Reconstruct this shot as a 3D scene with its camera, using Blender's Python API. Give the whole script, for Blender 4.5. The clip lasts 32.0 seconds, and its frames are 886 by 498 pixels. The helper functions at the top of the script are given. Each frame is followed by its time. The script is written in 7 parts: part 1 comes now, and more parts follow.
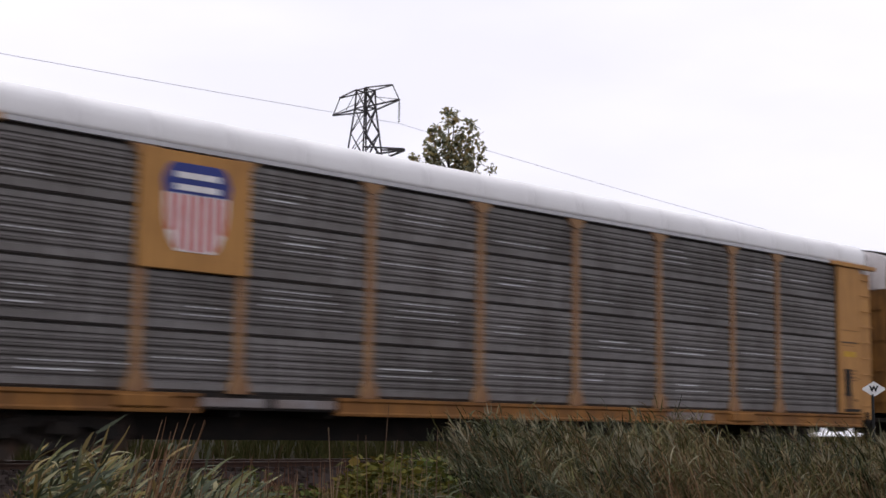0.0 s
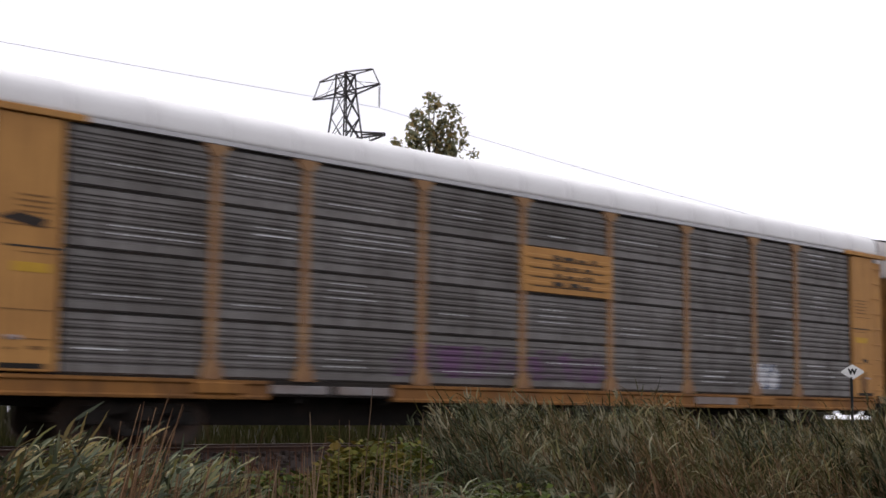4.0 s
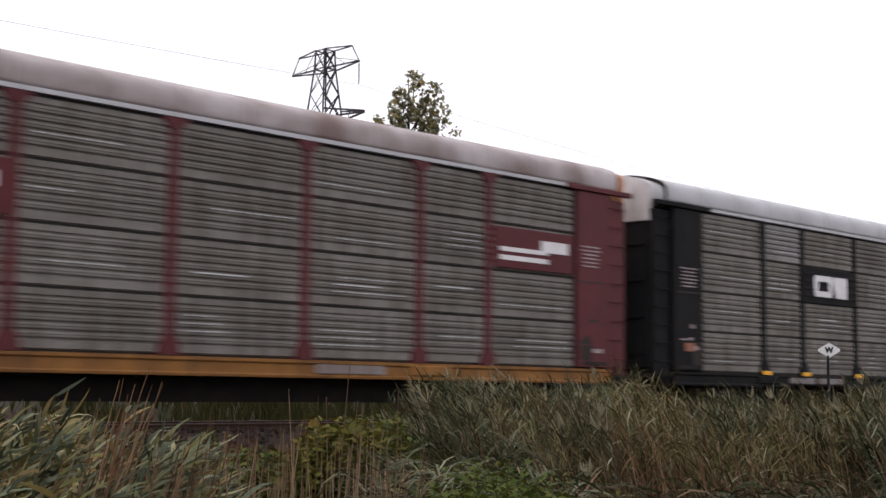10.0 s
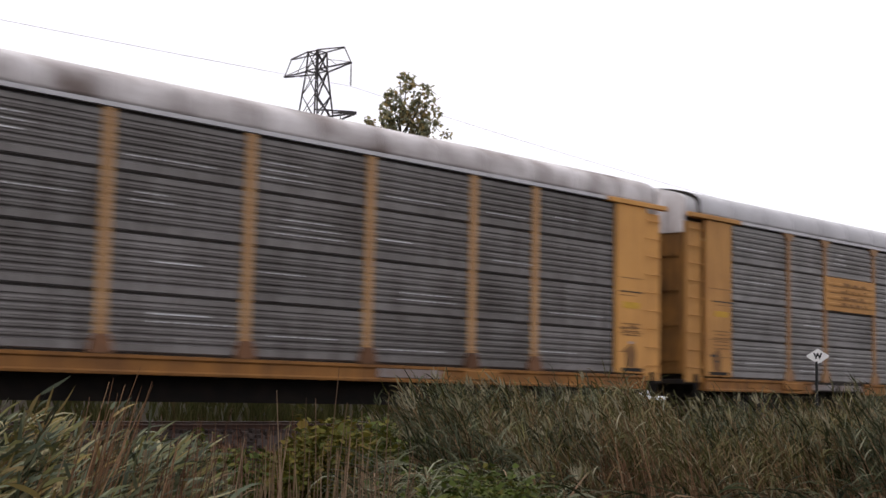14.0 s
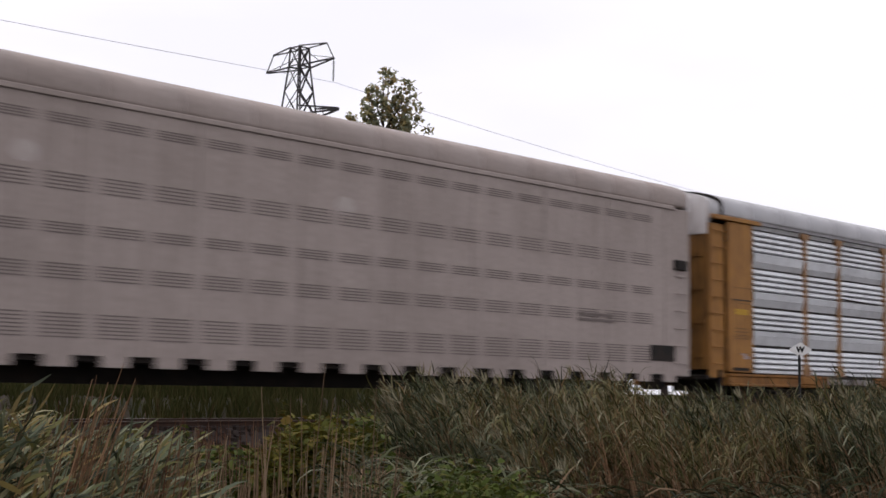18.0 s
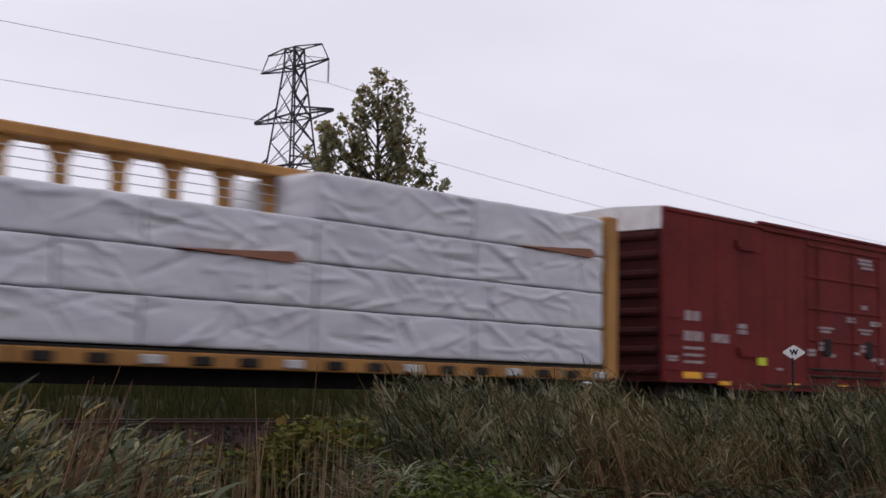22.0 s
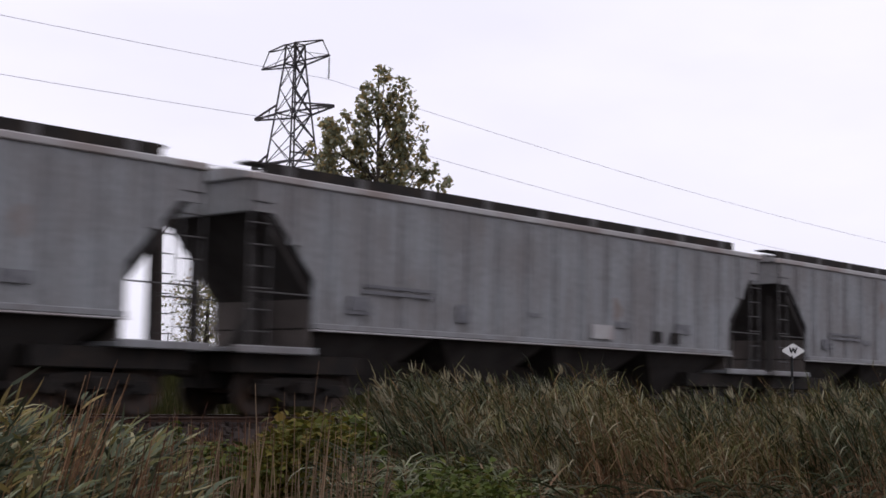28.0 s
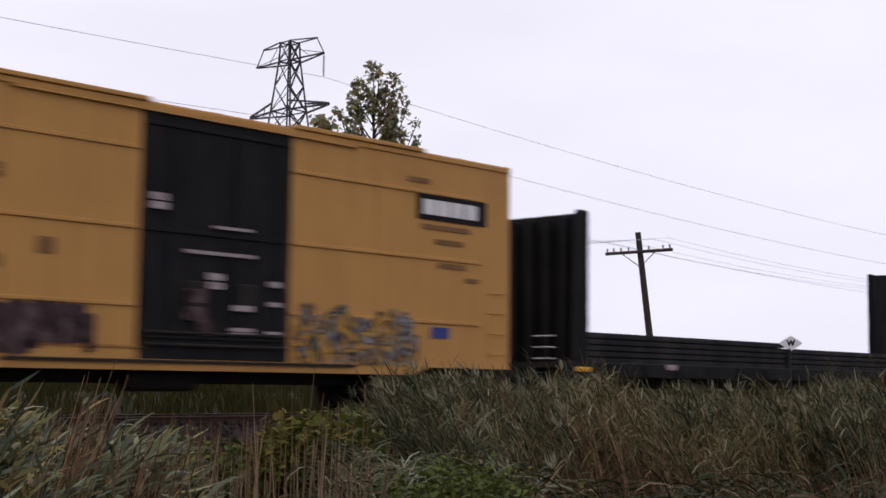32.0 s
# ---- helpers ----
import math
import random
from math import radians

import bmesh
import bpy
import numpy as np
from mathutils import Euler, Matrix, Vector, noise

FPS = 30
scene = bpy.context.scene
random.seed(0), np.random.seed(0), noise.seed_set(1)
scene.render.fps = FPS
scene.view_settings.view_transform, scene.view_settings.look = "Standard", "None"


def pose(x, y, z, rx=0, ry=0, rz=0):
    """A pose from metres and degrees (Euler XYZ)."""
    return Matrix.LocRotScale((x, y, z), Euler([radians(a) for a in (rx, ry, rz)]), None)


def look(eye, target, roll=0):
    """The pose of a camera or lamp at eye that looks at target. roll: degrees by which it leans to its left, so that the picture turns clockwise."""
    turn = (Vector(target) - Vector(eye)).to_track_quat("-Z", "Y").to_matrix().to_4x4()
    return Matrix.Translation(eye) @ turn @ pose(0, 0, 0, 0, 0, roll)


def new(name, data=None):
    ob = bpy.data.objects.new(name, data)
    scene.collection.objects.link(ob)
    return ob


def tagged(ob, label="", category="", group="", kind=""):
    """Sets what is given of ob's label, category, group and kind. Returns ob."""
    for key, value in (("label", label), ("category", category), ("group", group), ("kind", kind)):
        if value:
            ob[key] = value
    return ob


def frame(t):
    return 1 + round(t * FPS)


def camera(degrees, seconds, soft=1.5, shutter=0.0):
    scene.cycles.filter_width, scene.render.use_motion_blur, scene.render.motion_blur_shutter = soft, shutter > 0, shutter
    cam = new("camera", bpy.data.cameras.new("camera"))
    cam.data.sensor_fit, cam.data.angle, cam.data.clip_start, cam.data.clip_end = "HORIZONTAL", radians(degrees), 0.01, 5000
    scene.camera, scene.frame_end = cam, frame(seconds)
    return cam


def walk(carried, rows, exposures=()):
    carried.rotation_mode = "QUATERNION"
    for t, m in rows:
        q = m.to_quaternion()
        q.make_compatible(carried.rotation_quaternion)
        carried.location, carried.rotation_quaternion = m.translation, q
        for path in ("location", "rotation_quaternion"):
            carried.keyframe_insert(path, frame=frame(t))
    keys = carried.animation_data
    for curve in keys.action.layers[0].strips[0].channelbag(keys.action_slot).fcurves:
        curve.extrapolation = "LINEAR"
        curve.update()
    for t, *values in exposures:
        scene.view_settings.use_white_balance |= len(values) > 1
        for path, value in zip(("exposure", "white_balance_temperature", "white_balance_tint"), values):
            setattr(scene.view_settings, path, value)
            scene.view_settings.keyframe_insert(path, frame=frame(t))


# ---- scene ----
# Camera: hand-held on the bank beside the line, turning slightly.
EYE_Z = 0.569
cam = camera(35.3, 32.0, soft=1.6, shutter=0.38)
walk(cam, [(t, pose(0, 0, EYE_Z, 90 + pitch, roll, yaw)) for t, yaw, pitch, roll in [
    (0, -44.054, 7.432, -0.746),
    (0.5, -44.015, 7.435, -0.869),
    (1, -44.020, 7.426, -0.643),
    (1.5, -43.975, 7.274, -0.457),
    (2, -43.858, 7.142, -0.629),
    (2.5, -43.949, 7.228, -0.318),
    (3, -44.223, 7.089, 0.049),
    (3.5, -44.493, 6.821, -0.225),
    (4, -44.828, 6.802, -0.527),
    (4.5, -45.064, 6.891, -0.714),
    (6.5, -45.067, 6.695, -0.453),
    (7, -45.095, 6.709, -0.597),
    (7.5, -45.093, 6.604, -0.594),
    (8, -45.165, 6.387, -0.537),
    (8.5, -45.274, 6.291, -0.593),
    (9, -45.505, 6.203, -0.328),
    (9.5, -45.662, 5.934, -0.462),
    (10, -45.701, 5.887, -0.630),
    (10.5, -45.785, 5.981, -0.657),
    (11, -45.795, 5.923, -0.523),
    (11.5, -45.864, 5.906, -0.704),
    (12, -45.942, 5.973, -0.843),
    (12.5, -46.056, 6.005, -0.957),
    (13, -46.205, 5.823, -1.150),
    (13.5, -46.187, 5.855, -0.985),
    (14, -46.155, 5.997, -1.135),
    (14.5, -46.207, 6.075, -1.146),
    (16.5, -46.956, 5.848, -0.829),
    (17, -46.913, 5.782, -0.755),
    (17.5, -46.789, 5.793, -0.770),
    (18, -46.807, 5.823, -0.822),
    (18.5, -46.909, 5.828, -0.874),
    (19, -47.024, 5.809, -0.848),
    (19.5, -46.990, 5.814, -0.819),
    (20, -46.941, 5.841, -0.823),
    (20.5, -46.913, 5.838, -0.752),
    (21, -46.913, 5.818, -0.797),
    (21.5, -46.883, 5.796, -0.671),
    (22, -47.065, 5.886, -1.018),
    (22.5, -47.064, 5.944, -1.079),
    (23, -46.945, 5.934, -0.871),
    (23.5, -46.848, 5.815, -0.749),
    (24, -46.919, 5.779, -0.893),
    (24.5, -47.017, 5.776, -0.926),
    (26.5, -46.990, 5.775, -1.189),
    (27, -47.025, 5.812, -1.185),
    (27.5, -47.120, 5.816, -1.197),
    (28, -47.098, 5.754, -1.272),
    (28.5, -47.091, 5.757, -1.124),
    (29, -47.047, 5.700, -0.942),
    (29.5, -47.034, 5.693, -1.204),
    (30, -46.982, 5.618, -0.831),
    (30.5, -46.942, 5.572, -0.743),
    (31, -47.015, 5.548, -0.824),
    (31.5, -47.162, 5.554, -0.853),
    (32, -47.166, 5.609, -0.630),
]],
     exposures=[(0, -0.06, 6400, 12), (2, -0.05, 6450, 12), (4, 0.06, 6500, 10), (7, 0.1, 6525, 10), (8, 0.17, 6500, 10), (9, 0.26, 6500, 10), (10, 0.28, 6500, 10), (11, 0.26, 6500, 10), (11.6, 0.15, 6500, 10), (12, 0.05, 6500, 10), (13, 0.04, 6525, 10), (14, 0.2, 6600, 10), (16.5, 0.08, 6550, 10), (18, -0.02, 6525, 10), (19, -0.07, 6475, 12), (20, -0.07, 6500, 10), (20.8, -0.02, 6525, 10), (21.4, -0.12, 6425, 12), (22, -0.36, 6325, 14), (22.8, -0.18, 6425, 12), (23.5, -0.08, 6500, 10), (24, 0.12, 6525, 10), (24.5, 0.14, 6550, 10), (26.5, -0.12, 6375, 14), (27, -0.14, 6350, 14), (28, -0.12, 6325, 14), (29, -0.15, 6350, 14), (29.6, -0.04, 6475, 10), (30, 0.14, 6550, 10), (31, 0.12, 6525, 10), (31.5, -0.05, 6450, 12), (32, -0.18, 6300, 14)])

# ---- sky and sun ----
SUN_AZ, SUN_EL = 335.0, 62.0
world = bpy.data.worlds.new("overcast_sky")
scene.world = world
world.use_nodes = True
wn, wl = world.node_tree.nodes, world.node_tree.links
wn.clear()
w_out = wn.new("ShaderNodeOutputWorld")
w_bg = wn.new("ShaderNodeBackground")
w_sky = wn.new("ShaderNodeTexSky")
w_sky.sky_type, w_sky.sun_disc = "NISHITA", False
w_sky.sun_elevation, w_sky.sun_rotation = radians(SUN_EL), radians(SUN_AZ)
w_sky.air_density, w_sky.dust_density = 1.0, 6.0
w_hsv = wn.new("ShaderNodeHueSaturation")
w_hsv.inputs["Saturation"].default_value = 0.06
w_co = wn.new("ShaderNodeTexCoord")
w_map = wn.new("ShaderNodeMapping")
w_map.inputs["Scale"].default_value = (1.0, 1.0, 3.0)
w_noise = wn.new("ShaderNodeTexNoise")
w_noise.inputs["Scale"].default_value, w_noise.inputs["Detail"].default_value = 2.2, 5.0
w_ramp = wn.new("ShaderNodeValToRGB")
w_ramp.color_ramp.elements[0].position, w_ramp.color_ramp.elements[0].color = 0.3, (8.6, 8.45, 9.3, 1)
w_ramp.color_ramp.elements[1].position, w_ramp.color_ramp.elements[1].color = 0.7, (10.2, 10.05, 10.8, 1)
w_mix = wn.new("ShaderNodeMixRGB")
w_mix.inputs[0].default_value = 0.85
wl.new(w_sky.outputs[0], w_hsv.inputs["Color"])
wl.new(w_co.outputs["Generated"], w_map.inputs[0])
wl.new(w_map.outputs[0], w_noise.inputs["Vector"])
wl.new(w_noise.outputs["Fac"], w_ramp.inputs[0])
wl.new(w_hsv.outputs[0], w_mix.inputs[1])
wl.new(w_ramp.outputs[0], w_mix.inputs[2])
wl.new(w_mix.outputs[0], w_bg.inputs["Color"])
w_bg.inputs["Strength"].default_value = 0.124
wl.new(w_bg.outputs[0], w_out.inputs["Surface"])
sun = new("sun", bpy.data.lights.new("sun", "SUN"))
sun.data.energy, sun.data.angle, sun.data.color = 0.8, radians(25), (1.0, 0.97, 0.93)
sun.matrix_world = look((0, 0, 60), (math.sin(radians(SUN_AZ)) * -60 / math.tan(radians(SUN_EL)), math.cos(radians(SUN_AZ)) * -60 / math.tan(radians(SUN_EL)), 0))

TRACK_Y = 20.36
SPEED = 20.85


# ---- materials ----
def material(name, color, rough=0.6, metal=0.0, second=None, amount=0.5, scale=2.0, stretch=(1, 1, 1), grain=0.15, bump=0.15, bump_scale=40.0,
             streaks=None, streak_amount=0.0, islands=None, spec=0.15, pieces=0.0, thin=0.0):
    """A surface with a base colour, a second colour in patches, fine grain, run-down streaks and fine relief."""
    m = bpy.data.materials.new(name)
    m.use_nodes = True
    nt = m.node_tree
    n, l = nt.nodes, nt.links
    b = n["Principled BSDF"]
    b.inputs["Roughness"].default_value, b.inputs["Metallic"].default_value = rough, metal
    b.inputs["Specular IOR Level"].default_value = spec
    co = n.new("ShaderNodeTexCoord")
    mp = n.new("ShaderNodeMapping")
    mp.inputs["Scale"].default_value = stretch
    l.new(co.outputs["Object"], mp.inputs[0])
    if pieces:
        info = n.new("ShaderNodeObjectInfo")
        add = n.new("ShaderNodeVectorMath")
        add.operation = "SCALE"
        add.inputs[0].default_value = (31.0, 17.0, 23.0)
        l.new(info.outputs["Random"], add.inputs["Scale"])
        l.new(add.outputs[0], mp.inputs["Location"])
    big = n.new("ShaderNodeTexNoise")
    big.inputs["Scale"].default_value, big.inputs["Detail"].default_value = scale, 6.0
    l.new(mp.outputs[0], big.inputs["Vector"])
    fine = n.new("ShaderNodeTexNoise")
    fine.inputs["Scale"].default_value, fine.inputs["Detail"].default_value = bump_scale, 4.0
    l.new(mp.outputs[0], fine.inputs["Vector"])
    base = n.new("ShaderNodeMixRGB")
    base.inputs[1].default_value = (*color, 1)
    base.inputs[2].default_value = (*(second or [c * 0.7 for c in color]), 1)
    ramp = n.new("ShaderNodeMapRange")
    ramp.inputs["From Min"].default_value, ramp.inputs["From Max"].default_value = 0.4, 0.68
    ramp.inputs["To Max"].default_value = amount
    l.new(big.outputs["Fac"], ramp.inputs["Value"])
    l.new(ramp.outputs[0], base.inputs[0])
    last = base.outputs[0]
    if islands:
        geo = n.new("ShaderNodeNewGeometry")
        cr = n.new("ShaderNodeValToRGB")
        cr.color_ramp.interpolation = "LINEAR"
        els = cr.color_ramp.elements
        els[0].position, els[0].color = 0.0, (*islands[0], 1)
        els[1].position, els[1].color = 1.0, (*islands[-1], 1)
        for i, c in enumerate(islands[1:-1]):
            e = els.new((i + 1) / (len(islands) - 1))
            e.color = (*c, 1)
        l.new(geo.outputs["Random Per Island"], cr.inputs[0])
        mx = n.new("ShaderNodeMixRGB")
        mx.inputs[0].default_value = 0.8
        l.new(last, mx.inputs[1])
        l.new(cr.outputs[0], mx.inputs[2])
        last = mx.outputs[0]
    if pieces:
        hue = n.new("ShaderNodeHueSaturation")
        mr = n.new("ShaderNodeMapRange")
        mr.inputs["To Min"].default_value, mr.inputs["To Max"].default_value = 1 - pieces, 1 + pieces
        l.new(info.outputs["Random"], mr.inputs["Value"])
        l.new(mr.outputs[0], hue.inputs["Value"])
        l.new(last, hue.inputs["Color"])
        last = hue.outputs[0]
    if streaks:
        ms = n.new("ShaderNodeMapping")
        ms.inputs["Scale"].default_value = (5.0, 5.0, 0.35)
        l.new(co.outputs["Object"], ms.inputs[0])
        if pieces:
            l.new(add.outputs[0], ms.inputs["Location"])
        sn = n.new("ShaderNodeTexNoise")
        sn.inputs["Scale"].default_value, sn.inputs["Detail"].default_value = 1.6, 6.0
        l.new(ms.outputs[0], sn.inputs["Vector"])
        sr = n.new("ShaderNodeMapRange")
        sr.inputs["From Min"].default_value, sr.inputs["From Max"].default_value = 0.45, 0.75
        sr.inputs["To Max"].default_value = streak_amount
        l.new(sn.outputs["Fac"], sr.inputs["Value"])
        sm = n.new("ShaderNodeMixRGB")
        sm.inputs[2].default_value = (*streaks, 1)
        l.new(sr.outputs[0], sm.inputs[0])
        l.new(last, sm.inputs[1])
        last = sm.outputs[0]
    gm = n.new("ShaderNodeMixRGB")
    gm.blend_type = "OVERLAY"
    gm.inputs[0].default_value = grain
    l.new(last, gm.inputs[1])
    l.new(fine.outputs["Fac"], gm.inputs[2])
    l.new(gm.outputs[0], b.inputs["Base Color"])
    if bump:
        bp = n.new("ShaderNodeBump")
        bp.inputs["Strength"].default_value, bp.inputs["Distance"].default_value = bump, 0.02
        l.new(fine.outputs["Fac"], bp.inputs["Height"])
        l.new(bp.outputs[0], b.inputs["Normal"])
    if thin:
        tr = n.new("ShaderNodeBsdfTranslucent")
        ms2 = n.new("ShaderNodeMixShader")
        ms2.inputs[0].default_value = thin
        l.new(gm.outputs[0], tr.inputs["Color"])
        l.new(b.outputs[0], ms2.inputs[1])
        l.new(tr.outputs[0], ms2.inputs[2])
        l.new(ms2.outputs[0], n["Material Output"].inputs["Surface"])
    return m


def spray(name, colors, scale=1.6):
    """Sprayed paint in hard-edged patches of several colours."""
    m = bpy.data.materials.new(name)
    m.use_nodes = True
    n, l = m.node_tree.nodes, m.node_tree.links
    co = n.new("ShaderNodeTexCoord")
    no = n.new("ShaderNodeTexNoise")
    no.inputs["Scale"].default_value, no.inputs["Detail"].default_value, no.inputs["Distortion"].default_value = scale, 2.0, 1.2
    cr = n.new("ShaderNodeValToRGB")
    cr.color_ramp.interpolation = "CONSTANT"
    els = cr.color_ramp.elements
    els[0].position, els[0].color = 0.0, (*colors[0], 1)
    els[1].position, els[1].color = 0.3, (*colors[1 % len(colors)], 1)
    for i, c in enumerate(colors[2:]):
        e = els.new(0.3 + 0.4 * (i + 1) / max(1, len(colors) - 2))
        e.color = (*c, 1)
    mp = n.new("ShaderNodeMapping")
    mp.inputs["Scale"].default_value = (1.5, 1.0, 0.75)
    mp.inputs["Rotation"].default_value = (0, 0.35, 0)
    l.new(co.outputs["Object"], mp.inputs[0])
    l.new(mp.outputs[0], no.inputs["Vector"])
    l.new(no.outputs["Fac"], cr.inputs[0])
    l.new(cr.outputs[0], n["Principled BSDF"].inputs["Base Color"])
    n["Principled BSDF"].inputs["Roughness"].default_value = 0.7
    n["Principled BSDF"].inputs["Specular IOR Level"].default_value = 0.08
    return m


RUST = (0.16, 0.07, 0.03)
GRIME = (0.045, 0.038, 0.032)
YELLOW = material("yellow_paint", (0.43, 0.22, 0.068), 0.6, second=(0.31, 0.15, 0.05), amount=0.6, scale=1.3, streaks=(0.17, 0.085, 0.03), streak_amount=0.55)
OLD_YELLOW = material("weathered_yellow_paint", (0.36, 0.175, 0.05), 0.65, second=(0.24, 0.12, 0.045), amount=0.7, scale=1.6, streaks=(0.11, 0.055, 0.025), streak_amount=0.7)
BRIGHT_YELLOW = material("bright_yellow_paint", (0.54, 0.275, 0.08), 0.6, second=(0.42, 0.2, 0.06), amount=0.5, scale=1.2, streaks=(0.25, 0.13, 0.05), streak_amount=0.4)
REFLECT = material("yellow_reflector", (0.85, 0.42, 0.03), 0.35, second=(0.6, 0.3, 0.04), amount=0.3)
SILL_YELLOW = material("dirty_yellow_sill_paint", (0.26, 0.118, 0.032), 0.7, second=(0.14, 0.064, 0.025), amount=0.8, scale=1.4, streaks=(0.07, 0.038, 0.02), streak_amount=0.7)
POST_TAN = material("dull_tan_post_paint", (0.30, 0.175, 0.085), 0.65, second=(0.2, 0.1, 0.055), amount=0.8, scale=1.9, streaks=(0.13, 0.065, 0.04), streak_amount=0.7, grain=0.3)
POST_LIGHT = material("faded_yellow_post_paint", (0.42, 0.25, 0.115), 0.65, second=(0.3, 0.16, 0.07), amount=0.7, scale=1.9, streaks=(0.2, 0.1, 0.05), streak_amount=0.6, grain=0.3)
FOOT = material("rusty_post_foot", (0.15, 0.075, 0.04), 0.8, second=(0.07, 0.038, 0.024), amount=0.8, scale=2.5, pieces=0.3)
END_DIRT = material("dirty_end_door_paint", (0.27, 0.13, 0.038), 0.75, second=(0.11, 0.06, 0.028), amount=0.85, scale=1.1, streaks=(0.06, 0.035, 0.02), streak_amount=0.8, spec=0.06)
DULL_PLATE = material("dull_yellow_plate", (0.5, 0.3, 0.03), 0.6, second=(0.3, 0.16, 0.03), amount=0.6, scale=4.0)
LIME = material("lime_placard", (0.55, 0.6, 0.03), 0.5)
DARK_PANEL = material("dirty_galvanised_panel", (0.185, 0.174, 0.168), 0.6, 0.35, second=(0.075, 0.066, 0.06), amount=0.5, scale=0.9, streaks=(0.06, 0.048, 0.04), streak_amount=0.6, pieces=0.12, bump=0.25, bump_scale=11.0, grain=0.35)
GREY_PANEL = material("grey_galvanised_panel", (0.232, 0.222, 0.215), 0.55, 0.4, second=(0.128, 0.118, 0.112), amount=0.7, scale=0.9, streaks=(0.09, 0.08, 0.07), streak_amount=0.4, pieces=0.1, bump=0.25, bump_scale=11.0, grain=0.35)
BROWN_PANEL = material("brown_stained_panel", (0.205, 0.19, 0.17), 0.65, 0.25, second=(0.085, 0.07, 0.055), amount=0.5, scale=0.8, streaks=(0.06, 0.042, 0.03), streak_amount=0.7, pieces=0.12, bump=0.25, bump_scale=11.0, grain=0.35)
SILVER_PANEL = material("bright_galvanised_panel", (0.68, 0.69, 0.71), 0.42, 0.45, second=(0.5, 0.5, 0.52), amount=0.5, scale=0.8, streaks=(0.25, 0.23, 0.21), streak_amount=0.3, pieces=0.06, bump=0.25, bump_scale=11.0, grain=0.35)
WHITE_ROOF = material("white_roof_sheet", (0.78, 0.77, 0.77), 0.5, second=(0.62, 0.6, 0.6), amount=0.25, scale=0.7, streaks=(0.4, 0.36, 0.34), streak_amount=0.1)
GREY_ROOF = material("grey_roof_sheet", (0.26, 0.25, 0.26), 0.55, 0.3, second=(0.18, 0.17, 0.17), amount=0.7, scale=0.7, streaks=(0.14, 0.12, 0.11), streak_amount=0.35)
LIGHT_ROOF = material("light_grey_roof_sheet", (0.46, 0.455, 0.47), 0.5, 0.2, second=(0.36, 0.35, 0.36), amount=0.6, scale=0.6, streaks=(0.25, 0.22, 0.2), streak_amount=0.3)
STAINED_ROOF = material("stained_white_roof_sheet", (0.6, 0.57, 0.57), 0.55, second=(0.13, 0.1, 0.09), amount=0.95, scale=0.75, streaks=(0.22, 0.16, 0.13), streak_amount=0.4)
MAROON_ROOF = material("rust_stained_roof_sheet", (0.44, 0.4, 0.4), 0.6, second=(0.16, 0.11, 0.1), amount=0.9, scale=0.7, streaks=(0.2, 0.13, 0.1), streak_amount=0.5)
HOOD = material("white_end_hood", (0.66, 0.63, 0.63), 0.55, second=(0.45, 0.41, 0.4), amount=0.7, scale=1.8, streaks=(0.3, 0.24, 0.21), streak_amount=0.5)
RUSTY_HOOD = material("rusty_end_hood", (0.52, 0.33, 0.22), 0.6, second=(0.42, 0.16, 0.05), amount=1.0, scale=1.3, streaks=(0.4, 0.15, 0.05), streak_amount=0.6)
MAROON = material("maroon_paint", (0.105, 0.022, 0.026), 0.55, second=(0.07, 0.018, 0.02), amount=0.6, scale=1.2, streaks=(0.04, 0.016, 0.015), streak_amount=0.5)
BLACK = material("black_paint", (0.012, 0.012, 0.013), 0.7, spec=0.04, second=(0.02, 0.019, 0.019), amount=0.6, scale=1.2, streaks=(0.045, 0.036, 0.03), streak_amount=0.3)
TAUPE = material("taupe_painted_steel", (0.35, 0.292, 0.268), 0.55, second=(0.27, 0.222, 0.2), amount=0.7, scale=0.45, streaks=(0.2, 0.165, 0.15), streak_amount=0.5, grain=0.25, bump_scale=10.0)
RUBBED = material("rubbed_taupe_paint", (0.42, 0.37, 0.35), 0.6, second=(0.36, 0.3, 0.28), amount=0.9, scale=5.0)
SLOT = material("dark_vent_slot", (0.17, 0.14, 0.13), 0.8)
BOX_RED = material("boxcar_red_paint", (0.165, 0.024, 0.022), 0.65, spec=0.06, second=(0.11, 0.018, 0.017), amount=0.7, scale=0.8, streaks=(0.075, 0.024, 0.022), streak_amount=0.6, grain=0.3, bump_scale=9.0)
BRIGHT_RED = material("bright_boxcar_red_paint", (0.14, 0.018, 0.022), 0.6, spec=0.06, second=(0.115, 0.013, 0.016), amount=0.6, scale=0.8, streaks=(0.08, 0.024, 0.022), streak_amount=0.4)
OLD_RED = material("faded_boxcar_brown_paint", (0.125, 0.022, 0.02), 0.65, spec=0.06, second=(0.065, 0.014, 0.014), amount=0.8, scale=0.9, streaks=(0.05, 0.022, 0.02), streak_amount=0.6)
# box car ends take a much darker red than the sides
END_RED = material("dark_red_end_steel", (0.06, 0.014, 0.014), 0.75, second=(0.03, 0.012, 0.012), amount=0.8, scale=1.0, streaks=(0.02, 0.012, 0.012), streak_amount=0.6, spec=0.06)
LOWER_RED = material("repainted_red_paint", (0.145, 0.018, 0.019), 0.65, second=(0.1, 0.016, 0.016), amount=0.8, scale=0.9, streaks=(0.06, 0.02, 0.018), streak_amount=0.6, spec=0.06)
